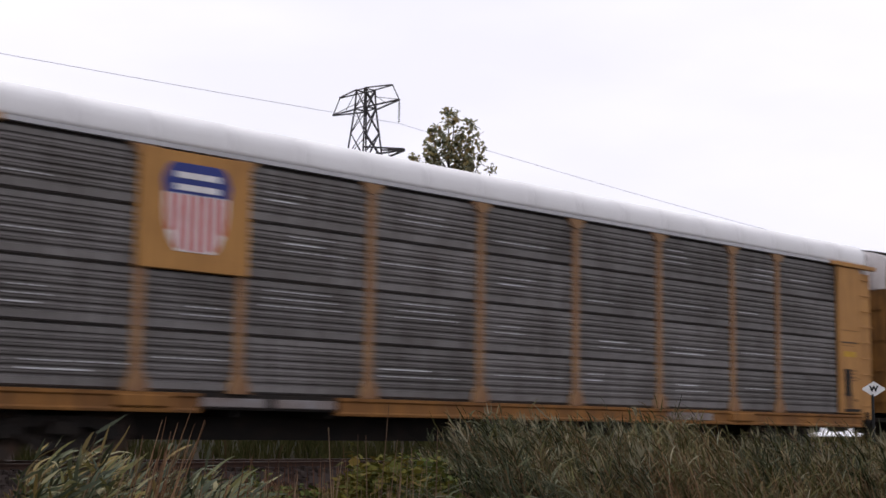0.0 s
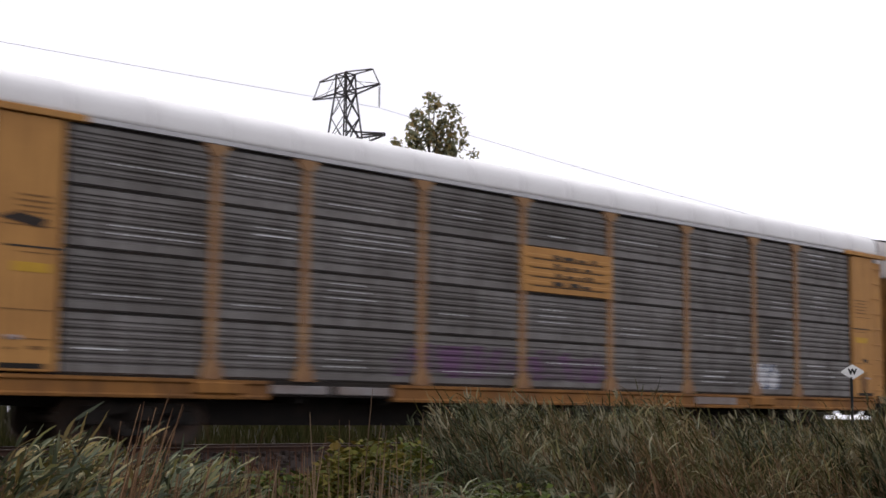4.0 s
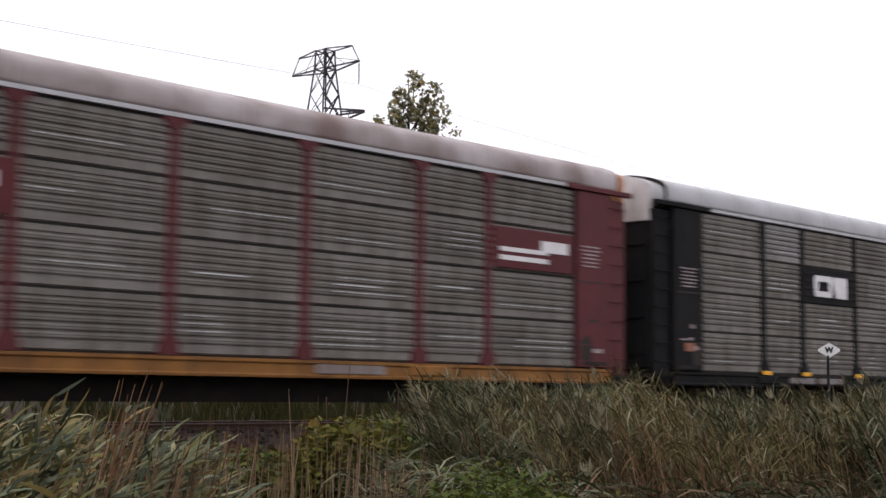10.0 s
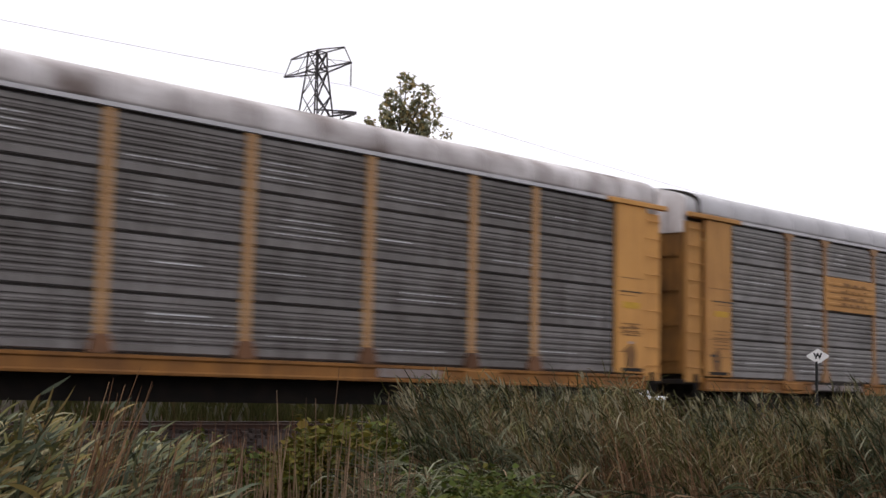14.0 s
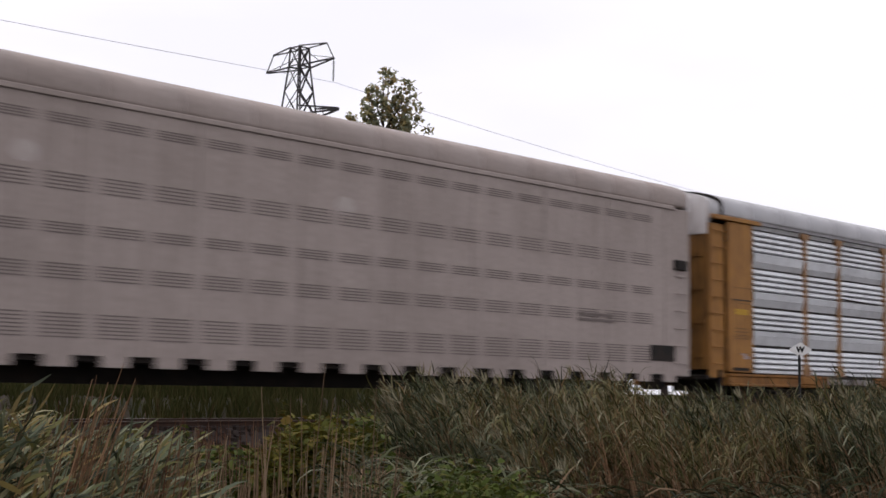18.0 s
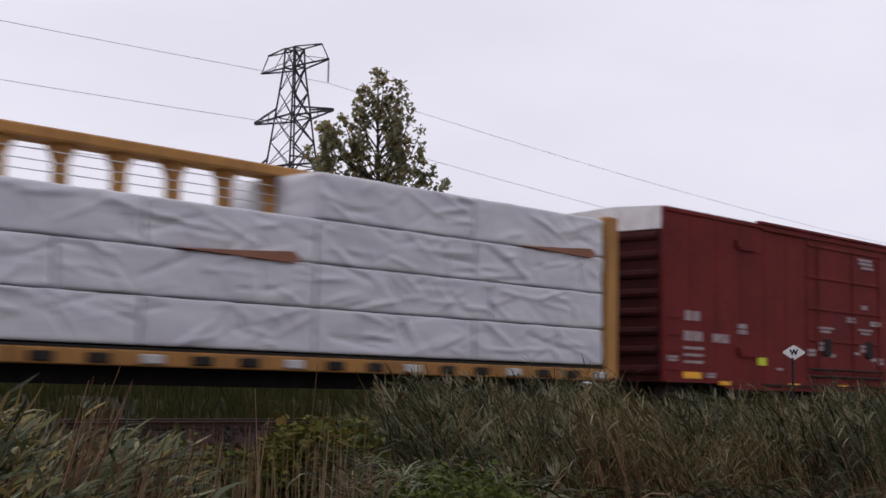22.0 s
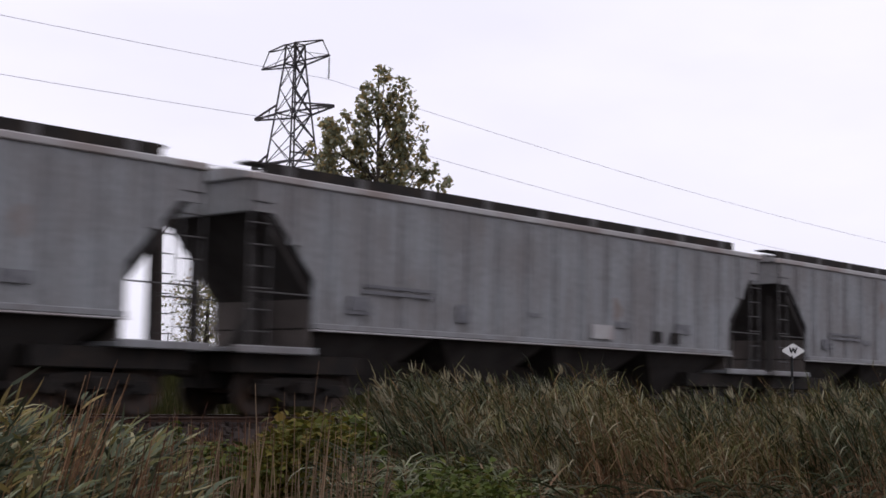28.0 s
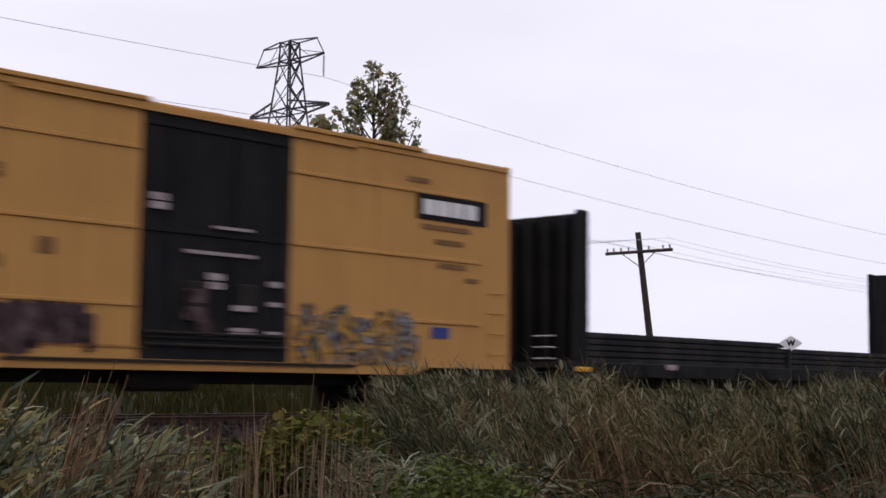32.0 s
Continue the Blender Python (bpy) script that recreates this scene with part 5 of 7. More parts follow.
c = autorack(rack_u(3), "yellow autorack car with dark panels, white roof and purple graffiti", panel=DARK_PANEL)
name_board(c, 4, 3.1, 4.03, YELLOW, BLACK_MARKS, 5)
graffiti(c, -5.0, 1.5, 1.2, 1.95, spray("dull_purple_spray", [(0.1, 0.06, 0.1), (0.13, 0.11, 0.12), (0.14, 0.08, 0.14), (0.15, 0.14, 0.14)]), 5)
graffiti(c, 7.0, 8.2, 1.2, 1.9, GREY_BLUE_TAG, 6)
perforations(c, 4)
part("scuff", Build().prism_y([(-12.9, 3.4), (-12.2, 3.28), (-12.1, 3.42), (-12.6, 3.5)], -1.505, -1.49), GRIMY, c)

c = autorack(rack_u(4), "yellow-posted autorack car with light grey panels and pale graffiti", panel=GREY_PANEL, roof=LIGHT_ROOF)
graffiti(c, -11.5, -8.0, 1.2, 2.2, GREY_BLUE_TAG, 7)
graffiti(c, -5.0, -1.0, 1.2, 2.0, PALE_TAG, 8)
perforations(c, 5)

c = autorack(rack_u(5), "yellow-posted autorack car with brown-grey panels and a white shield emblem", panel=BROWN_PANEL, roof=GREY_ROOF, fascia=WHITE_ROOF, posts="plain", steel=BRIGHT_YELLOW)
shield_panel(c, BLUE, WHITE_PAINT)
perforations(c, 6)

c = autorack(rack_u(6), "maroon autorack car with brown-stained panels, round emblem and blue graffiti", steel=MAROON, panel=BROWN_PANEL, roof=LIGHT_ROOF, sill=YELLOW)
part("emblem_board", Build().box(EDGES[7] - 0.1, EDGES[8] + 0.1, -1.53, -1.40, 3.1, 4.98, 0.01), MAROON, c)
disc(c, (EDGES[7] + EDGES[8]) / 2, 4.05, 0.82, WHITE_PAINT, dark=MAROON)
graffiti(c, -5.4, -0.6, 0.85, 2.15, PALE_TAG, 9)
plate(c, -12.9, -12.2, 1.45, 1.62, REFLECT, y=-1.5)
plate(c, -12.8, -12.3, 1.9, 2.15, MARKS, y=-1.5)
perforations(c, 7)

c = autorack(rack_u(7), "maroon autorack car with brown-stained panels and rusty end hood", steel=MAROON, panel=BROWN_PANEL, roof=MAROON_ROOF, sill=YELLOW, hood=RUSTY_HOOD)
for bay, w in ((3, None), (8, None)):
    bd = part("emblem_board", Build().box(EDGES[bay] + 0.15, EDGES[bay + 1] - 0.1, -1.50, -1.40, 3.12, 3.96, 0.01), MAROON, c)
    b = Build()
    xa, xb = EDGES[bay] + 0.3, EDGES[bay + 1] - 0.3
    b.box(xa, xa + (xb - xa) * 0.7, -1.515, -1.5, 3.28, 3.38)
    b.box(xa, xa + (xb - xa) * 0.7, -1.515, -1.5, 3.46, 3.55)
    b.box(xa + (xb - xa) * 0.6, xb, -1.515, -1.5, 3.52, 3.76)
    part("emblem", b, WHITE_PAINT, bd)
plate(c, -12.8, -12.2, 1.75, 1.98, MARKS, y=-1.5)
perforations(c, 8)

c = autorack(rack_u(8), "black autorack car with brown-stained panels and white lettering shapes", steel=BLACK, panel=BROWN_PANEL, roof=LIGHT_ROOF, posts="plain")
name_board(c, 2, 3.05, 4.0, BLACK, WHITE_PAINT, 8, shapes="two")
for e in EDGES[1:-1]:
    plate(c, e - 0.18, e + 0.22, 1.1, 1.2, REFLECT, y=-1.54, name="reflector")
placed("panel", shared(("panel", "fine", 0, round(BAYS[1], 3)), lambda: sheet_mesh("fine", BAYS[1] - 0.1)), GREY_PANEL, c, "paler replacement sheet", at=((EDGES[1] + EDGES[2]) / 2, -1.426, SIDE_Z + 3 * SHEET_H))
plate(c, 12.2, 12.6, 1.2, 1.55, WHITE_PAINT, y=-1.5)
for k in range(3):
    bars(c, MARKS, 12.05, 3.9 - k * 0.5, 2, (0.5,), y=-1.5, h=0.08)
plate(c, -12.6, -12.2, 1.6, 1.8, LUMBER, y=-1.5)
perforations(c, 9)

c = autorack(rack_u(9), "yellow autorack car with pale panels and long blue graffiti", panel=material("pale_galvanised_panel", (0.36, 0.375, 0.385), 0.5, 0.35, second=(0.24, 0.24, 0.24), amount=0.5, scale=0.9, streaks=(0.15, 0.14, 0.13), streak_amount=0.3, pieces=0.06, bump=0.1), roof=WHITE_ROOF, steel=BRIGHT_YELLOW, posts="plain")
name_board(c, 2, 3.1, 4.03, BRIGHT_YELLOW, BLACK_MARKS, 9, shapes="two")
graffiti(c, -11.0, -9.0, 1.3, 2.0, YELLOW_TAG, 10)
graffiti(c, -8.8, -4.4, 1.1, 2.5, BLUE_TAG, 11)
graffiti(c, -4.2, 3.6, 0.95, 2.2, NAVY_TAG, 12)
graffiti(c, 4.2, 8.0, 1.15, 2.05, SILVER_TAG, 13)
graffiti(c, 8.2, 13.2, 1.05, 2.2, BLACK_SILVER_TAG, 16)
for k in range(5):
    b = Build()
    zc, n = 2.1 + k * 0.55, 14
    run = [(-12.45 + (0.24 + 0.06 * (k % 2)) * math.cos(0.3 * k + 4.6 * i / n), zc + 0.26 * math.sin(0.3 * k + 4.6 * i / n)) for i in range(n + 1)]
    b.add([(x + w * (x + 12.45) * 0.32, -1.503, z + w * (z - zc) * 0.32) for x, z in run for w in (-1, 1)], [(2 * i, 2 * i + 1, 2 * i + 3, 2 * i + 2) for i in range(n)])
    part("graffiti", b, BLACK_MARKS, c, "black sprayed loop")

c = autorack(rack_u(10), "yellow autorack car with dark panels, stained roof and a white shield", steel=BRIGHT_YELLOW, roof=STAINED_ROOF, posts="plain")
shield_panel(c, BLACK_MARKS, WHITE_PAINT)
perforations(c, 11)

c = autorack(rack_u(11), "yellow-posted autorack car with light grey panels under a grey roof", panel=GREY_PANEL, roof=LIGHT_ROOF)
name_board(c, 2, 3.1, 4.03, YELLOW, BROWN_MARKS, 12)
perforations(c, 12)

c = autorack(rack_u(12), "yellow-posted autorack car with grey panels and black and pink graffiti", panel=GREY_PANEL, roof=WHITE_ROOF, steel=BRIGHT_YELLOW)
graffiti(c, -6.8, 3.0, 0.85, 2.0, BLACK_TAG, 15)
bars(c, BLACK_MARKS, -9.6, 3.9, 6, (1.4,), y=-1.48, h=0.05, gap=0.04)
perforations(c, 13)


def smooth_rack(u):
    """A fully closed car with smooth taupe sides, rows of vent slots and a notched skirt."""
    car = thing("autorack_car", "closed taupe autorack car with smooth sides and rows of vent slots", "railroad car", "cars of the freight train")
    couple(car, u)
    half = 13.8
    placed("roof", shared(("roof", half), lambda: roof_mesh(half - 0.25), True), TAUPE, car)
    for q in (-1, 1):
        n = 11
        for i in range(n):
            x0, x1 = -12.6 + 25.2 * i / n, -12.6 + 25.2 * (i + 1) / n
            part("side_sheet", Build().box(x0 + 0.004, x1 - 0.004, q * 1.42, q * 1.5, 1.12, 5.0, 0.008), TAUPE, car)
        part("top_rail", Build().box(-13.0, 13.0, q * 1.4, q * 1.535, 5.0, 5.1, 0.015), TAUPE, car)
        rows = [(4.74, 4, 0.045), (3.82, 5, 0.06), (3.05, 4, 0.05), (2.42, 5, 0.055), (1.66, 7, 0.06)]
        for z, lines, pitch in rows:
            for i in range(24):
                x = -12.2 + i * 1.02
                b = Build()
                for k in range(lines):
                    b.box(x, x + 0.78, q * 1.495, q * 1.506, z - k * pitch, z - k * pitch + 0.022)
                part("vent_slot", b, SLOT, car)
        b = Build()
        for i in range(26):
            x = -13.2 + i * 1.03
            b.box(x, x + 0.5, q * 1.44, q * 1.5, 0.86, 1.12)
        b.box(-13.3, 13.3, q * 1.44, q * 1.5, 1.04, 1.13)
        part("skirt", b, TAUPE, car)
        for s in (-1, 1):
            part("end_panel", Build().box(s * 12.62, s * 13.7, q * 1.40, q * 1.48, 1.0, 5.05, 0.02), TAUPE, car)
            part("latch", Build().box(s * 13.0, s * 13.5, q * 1.48, q * 1.56, 3.55, 3.8, 0.02), UNDER, car)
            for k in range(6):
                placed("rung", shared(("rung", 0.42), lambda: rung_mesh(0.42)), TAUPE, car, at=(s * 13.3, q * 1.48, 1.3 + k * 0.42), turn=0 if q < 0 else math.pi)
    for s in (-1, 1):
        prof = [(-1.4, 1.0)] + [(y * 0.93, z - 0.02) for y, z in roof_profile()] + [(1.4, 1.0)]
        # the end wall's shade is put into its colour, a darker taupe than the sides
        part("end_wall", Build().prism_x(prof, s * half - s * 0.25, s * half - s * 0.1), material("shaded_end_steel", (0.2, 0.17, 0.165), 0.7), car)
        hood = [(-1.38, 4.5)] + [(y * 0.92, z - 0.03) for y, z in roof_profile() if z > 5.15] + [(1.38, 4.5)]
        part("end_hood", Build().prism_x(hood, s * half - s * 0.1, s * half + s * 0.05), HOOD, car)
        coupler(car, s * half, s)
        truck(car, s * 10.1)
    part("underframe", Build().box(-13.4, 13.4, -1.4, 1.4, 0.95, 1.1).box(-12.9, 12.9, -0.25, 0.25, 0.6, 0.95), UNDER, car)
    plate(car, -12.3, -11.6, 1.95, 2.03, REFLECT, y=-1.505)
    # the near-black plate stands in for a large latch box low on the side
    plate(car, 12.0, 13.0, 1.35, 1.72, UNDER, y=-1.505, name="stain")
    bars(car, SLOT, 9.2, 2.35, 2, (0.6, 0.7), y=-1.506, h=0.06)
    bars(car, SLOT, -8.2, 2.95, 2, (0.5, 0.5), y=-1.505)
    for x, z in ((-5.3, 4.12), (-4.4, 4.1), (2.2, 3.95)):
        pts = [(x + 0.24 * math.cos(k * 0.7), z + 0.18 * math.sin(k * 0.7)) for k in range(9)]
        part("paint_patch", Build().prism_y(pts, -1.5035, -1.495), RUBBED, car, "pale rubbed patch")
    return car


smooth_rack(rack_u(13))

c = autorack(rack_u(14), "yellow-posted autorack car with bright silver corrugated panels", panel=SILVER_PANEL, roof=LIGHT_ROOF, kind="bold", steel=OLD_YELLOW, fascia=GREY_ROOF)
part("scuff", Build().prism_y([(-7.0, 3.36), (-4.6, 3.3), (-4.7, 3.26), (-7.1, 3.31)], -1.472, -1.46), UNDER, c)

c = autorack(rack_u(15), "weathered yellow autorack car with grey corrugated panels and faded emblem", panel=material("weathered_galvanised_panel", (0.185, 0.17, 0.16), 0.6, 0.3, second=(0.1, 0.085, 0.072), amount=0.7, scale=0.7, streaks=(0.12, 0.09, 0.07), streak_amount=0.5, pieces=0.08, bump=0.1), roof=GREY_ROOF, kind="soft", steel=OLD_YELLOW, hood=HOOD)
shield_panel(c, OLD_YELLOW, PINK, worn=True)
graffiti(c, -9.2, -4.0, 0.98, 1.97, SILVER_TAG, 16, kind="soft")
graffiti(c, -1.4, 3.7, 1.15, 1.95, DARK_TAG, 17, kind="soft")
graffiti(c, -13.0, -12.0, 1.3, 1.9, spray("pale_cream_spray", [(0.42, 0.37, 0.3), (0.5, 0.46, 0.4), (0.3, 0.25, 0.18), (0.46, 0.42, 0.36)]), 18, y=-1.5, label="pale patch of sprayed-over paint")

centerbeam(473.4)

RED_LABEL = "dark red box car with plug doors and white-topped ends"
for u, half, door, seed in ((496.05, 9.33, (-2.42, 2.23), 0), (516.6, 9.2, (-2.25, 2.58), 1)):
    c = boxcar(u, half, 5.17, RED_LABEL, BOX_RED, door=door, door_ribs=5)
    gutter(c, -5.0, 4.8, 5.17, BOX_RED)
    reflectors(c, [-6.9, -3.4, -0.6, 2.6, 5.0], 0.88 if seed == 0 else 0.92)
    plate(c, -5.05, -4.6, 1.42, 1.63, LIME, label="lime-yellow placard")
    bars(c, MARKS, -8.45, 2.68, 1, (0.3, 0.3), h=0.24)
    bars(c, MARKS, -8.5, 2.18, 1, (0.3, 0.45), h=0.24)
    bars(c, MARKS, -7.2, 2.16, 1, (0.4, 0.3), h=0.22)
    bars(c, MARKS, -8.5, 1.8, 3, (0.85,), h=0.07, gap=0.1)
    plate(c, -8.55, -7.75, 1.02, 1.18, REFLECT, label="yellow notice plate")
    marks(c, [(-5.8, 2.35, 0.4, 0.3), (-9.0, 1.5, 0.4, 0.16), (-7.3, 1.12, 0.4, 0.14), (-3.9, 1.35, 0.3, 0.07), (3.2, 1.75, 0.75, 0.12), (8.0, 1.05, 0.5, 0.1)])
    marks(c, [(1.05, 4.66, 0.85, 0.08), (1.1, 4.55, 0.9, 0.08), (1.2, 4.43, 0.75, 0.08), (0.99, 3.27, 0.35, 0.14), (0.14, 2.87, 0.5, 0.18), (1.7, 2.82, 0.7, 0.16), (1.05, 2.6, 0.9, 0.06),
              (1.05, 2.5, 0.55, 0.07), (0.9, 2.08, 0.36, 0.26), (0.5, 1.9, 0.3, 0.08), (1.5, 1.75, 0.35, 0.1), (2.0, 1.72, 0.35, 0.22), (-1.35, 2.56, 0.95, 0.06), (-1.4, 2.46, 0.55, 0.07),
              (-1.63, 2.07, 0.38, 0.3), (-2.2, 1.86, 0.4, 0.22), (-1.05, 1.8, 0.4, 0.1)], y=-1.54)
    for k in range(6):
        marks(c, [(6.45, 2.45 - k * 0.13, 0.4, 0.055), (6.95, 2.45 - k * 0.13, 0.35, 0.055)])
    marks(c, [(7.85, 2.42, 0.55, 0.06), (7.85, 2.28, 0.55, 0.06), (7.85, 1.78, 0.5, 0.2), (7.85, 1.2, 0.6, 0.05)])
    plate(c, 7.4, 8.25, 1.27, 1.45, REFLECT, label="yellow notice plate")
    bracket(c, 5.1, 4.38, BOX_RED)
    bracket(c, -6.1, 4.38, BOX_RED)
    bracket(c, 4.7, 1.62, BOX_RED)
    bracket(c, -6.0, 1.62, BOX_RED)

c = boxcar(535.7, 7.72, 5.17, "dark red box car with silver graffiti along its side", BOX_RED, door=(-1.65, 2.02), door_ribs=5, seams=0.8)
gutter(c, -1.9, 5.2, 5.17, BOX_RED)
graffiti(c, -5.9, -3.6, 0.95, 2.3, DARK_TAG, 20, y=-1.515)
graffiti(c, -3.5, -1.7, 0.9, 2.25, SILVER_TAG, 21, y=-1.515)
graffiti(c, 2.25, 4.6, 0.85, 1.95, SILVER_TAG, 22, y=-1.515)
plate(c, -7.62, -7.5, 2.9, 4.9, MARKS, y=-1.513, name="paint_drip")
marks(c, [(-6.8, 2.6, 0.6, 0.22), (-6.0, 2.6, 0.5, 0.22), (-6.8, 2.1, 0.6, 0.24), (-6.0, 2.1, 0.5, 0.24), (-6.8, 1.82, 0.5, 0.1), (-6.0, 1.82, 0.5, 0.12), (-4.6, 2.3, 0.35, 0.2), (6.85, 2.0, 0.4, 0.1), (6.85, 1.75, 0.4, 0.16), (6.2, 1.6, 0.3, 0.2)])
marks(c, [(0.75, 3.5, 0.75, 0.26), (-1.3, 3.35, 0.3, 0.14), (0.4, 2.5, 0.3, 0.2), (0.3, 2.25, 0.35, 0.16)], y=-1.545)
plate(c, -7.1, -6.5, 1.08, 1.22, REFLECT)
bracket(c, 5.6, 4.42, BOX_RED)

c = boxcar(553.3, 7.75, 5.17, "dark red box car with faded graffiti near one end", BOX_RED, door=(-1.65, 2.02), door_ribs=5, seams=0.8)
gutter(c, -1.9, 5.2, 5.17, BOX_RED)
graffiti(c, -5.4, -3.6, 0.9, 1.8, GREY_BLUE_TAG, 23, y=-1.515)
graffiti(c, 3.0, 5.6, 0.9, 1.7, BOX_TAG, 24, y=-1.515)
marks(c, [(-6.8, 2.6, 0.6, 0.22), (-6.0, 2.6, 0.5, 0.22), (-6.8, 2.1, 0.6, 0.24), (-6.0, 2.1, 0.5, 0.24), (-6.8, 1.82, 0.5, 0.1), (-6.0, 1.82, 0.5, 0.12)])
plate(c, -7.1, -6.5, 1.08, 1.22, REFLECT)

for k in range(4):
    hopper(571.3 + 18.22 * k, "grey covered hopper car with rust-streaked sides and dark discharge bays", k + 1)

c = boxcar(645.15, 9.35, 5.22, "bright red box car with round emblem and grey patchwork graffiti", BRIGHT_RED, door=(-1.51, 1.59), door_ribs=5, seams=4.5)
gutter(c, -4.4, 4.9, 5.22, BRIGHT_RED)
graffiti(c, -7.6, -0.1, 0.78, 2.3, BOX_TAG, 25, y=-1.54)
graffiti(c, 1.9, 6.7, 0.9, 1.95, CYAN_TAG, 26, y=-1.54)
d = disc(c, -7.85, 4.1, 0.56, material("grey_white_emblem", (0.24, 0.185, 0.175), 0.6, second=(0.16, 0.08, 0.08), amount=0.6, scale=4.0), y=-1.515)
part("emblem", Build().box(-8.03, -7.68, -1.545, -1.53, 3.75, 3.98).box(-8.03, -7.68, -1.545, -1.53, 4.25, 4.5), material("emblem_green", (0.06, 0.09, 0.075), 0.6), d)
for (xa, w), z in zip(((-7.0, 1.85), (-7.0, 1.4), (-7.0, 1.45)), (4.42, 4.1, 3.82)):
    bars(c, FADED, xa, z, 1, (w * 0.5, w * 0.42), h=0.14)
bars(c, FADED, -8.75, 3.0, 1, (0.7,), h=0.2)
bars(c, FADED, -8.85, 2.5, 1, (0.85, 0.7), h=0.2)
plate(c, -8.7, -8.15, 1.25, 1.55, DULL_PLATE, label="yellow notice plate")
plate(c, -8.7, -8.15, 1.62, 1.85, MARKS)
plate(c, 7.95, 8.45, 1.2, 1.6, REFLECT, label="yellow notice plate")
for i, z in enumerate((2.15, 3.41, 4.77)):
    b = Build().box(-8.9, -1.6, -1.53, -1.49, z - 0.03, z + 0.03)
    part("side_rib", b, BRIGHT_RED, c)
for z in (2.08, 3.42, 4.7):
    part("side_rib", Build().box(1.7, 9.0, -1.53, -1.49, z - 0.03, z + 0.03), BRIGHT_RED, c)
reflectors(c, [-5.4, -2.9, 2.0, 4.6], 1.29)
bars(c, FADED, 8.0, 3.05, 6, (0.5,), h=0.06)
bars(c, FADED, 7.1, 2.55, 3, (0.55,), h=0.06)
marks(c, [(-1.2, 3.35, 0.5, 0.2), (-0.9, 2.95, 0.35, 0.08), (0.35, 2.65, 0.9, 0.05), (0.6, 2.5, 0.5, 0.12), (0.1, 2.05, 0.4, 0.4), (1.2, 1.85, 0.4, 0.2)], y=-1.575)
bracket(c, 4.6, 4.55, BRIGHT_RED)

c = boxcar(664.15, 7.78, 4.55, "faded brown-red box car with ribbed sliding door and peaked roof", OLD_RED, door=(-1.22, 1.76), door_ribs=17, white_end=False, peaked=True, rib_side=0.6, seams=0.95, roof=OLD_RED, low=0.95, ends=0.97, lower=(2.2, LOWER_RED))
for x in (-6.5, -5.58):
    marks(c, [(x, 2.4, 0.65, 0.24), (x, 1.9, 0.65, 0.24), (x, 1.55, 0.5, 0.1), (x, 1.36, 0.45, 0.06)])
marks(c, [(-4.7, 2.15, 0.4, 0.22), (6.05, 1.95, 0.35, 0.75), (6.88, 1.75, 0.4, 0.1), (6.88, 1.55, 0.4, 0.1), (5.1, 1.6, 0.4, 0.16), (6.2, 1.3, 0.5, 0.1), (-2.0, 1.45, 0.5, 0.16), (6.9, 1.3, 0.4, 0.06)])
for i in range(5):
    plate(c, -1.05, -0.05 - 0.12 * (i % 2), 2.32 + i * 0.13, 2.38 + i * 0.13, MARKS, y=-1.565)
plate(c, -2.5, -1.4, 1.55, 1.9, UNDER, name="stain")

c = boxcar(681.78, 7.75, 5.17, "yellow box car with black plug door and multicoloured graffiti", BOX_YELLOW, door_paint=BLACK, door=(-1.5, 1.7), door_ribs=3, roof=BOX_YELLOW, seams=4.0)
gutter(c, -5.0, -1.4, 5.17, BOX_YELLOW)
gutter(c, 1.7, 5.1, 5.17, BOX_YELLOW)
for z in (1.82, 3.08, 4.38):
    part("side_rib", Build().box(-6.85, -1.55, -1.535, -1.49, z - 0.035, z + 0.035, 0.01), BOX_YELLOW, c)
    part("side_rib", Build().box(1.75, 6.85, -1.535, -1.49, z - 0.035, z + 0.035, 0.01), BOX_YELLOW, c)
xc, zc = -5.38, 3.78
for sz in (1, -1):
    part("emblem", Build().prism_y([(xc - 0.66, zc + sz * 0.25), (xc - 0.53, zc + sz * 0.4), (xc + 0.66, zc - sz * 0.25), (xc + 0.53, zc - sz * 0.4)], -1.52 - 0.003 * sz, -1.49), RED, c, "crossed bar")
    part("emblem", Build().prism_y([(xc - 0.53, zc + sz * 0.49), (xc - 0.38, zc + sz * 0.49), (xc, zc + sz * 0.25), (xc + 0.38, zc + sz * 0.49), (xc + 0.53, zc + sz * 0.49), (xc, zc + sz * 0.1)], -1.53, -1.49), BLUE, c)
marks(c, [(xc - 1.35, zc + 0.06, 0.5, 0.26), (xc + 1.15, zc - 0.05, 0.5, 0.26), (-5.5, 2.75, 0.5, 0.22), (-4.9, 2.72, 0.5, 0.22), (-6.4, 2.38, 0.4, 0.2), (-5.5, 2.38, 0.6, 0.2), (-4.7, 2.38, 0.6, 0.2), (-4.1, 2.36, 0.3, 0.2), (-3.2, 2.65, 0.3, 0.25), (-5.6, 1.6, 0.4, 0.2), (-4.9, 1.55, 0.4, 0.14), (5.0, 4.6, 0.6, 0.1)], BROWN_MARKS)
part("side_sill_trim", Build().box(-7.0, -1.4, -1.525, -1.5, 1.12, 1.16), OLD_YELLOW, c)
b = plate(c, 4.95, 7.0, 3.84, 4.34, BLACK, y=-1.52, name="name_board")
bars(c, WHITE_PAINT, 5.1, 4.24, 1, (0.36, 0.36, 0.36, 0.36), y=-1.535, h=0.3)
marks(c, [(5.8, 3.7, 1.4, 0.1), (5.9, 3.42, 0.8, 0.1), (6.0, 2.95, 0.8, 0.1), (6.6, 2.7, 0.4, 0.08)], BROWN_MARKS)
graffiti(c, -4.4, -2.3, 0.95, 1.95, DARK_TAG, 27, y=-1.54)
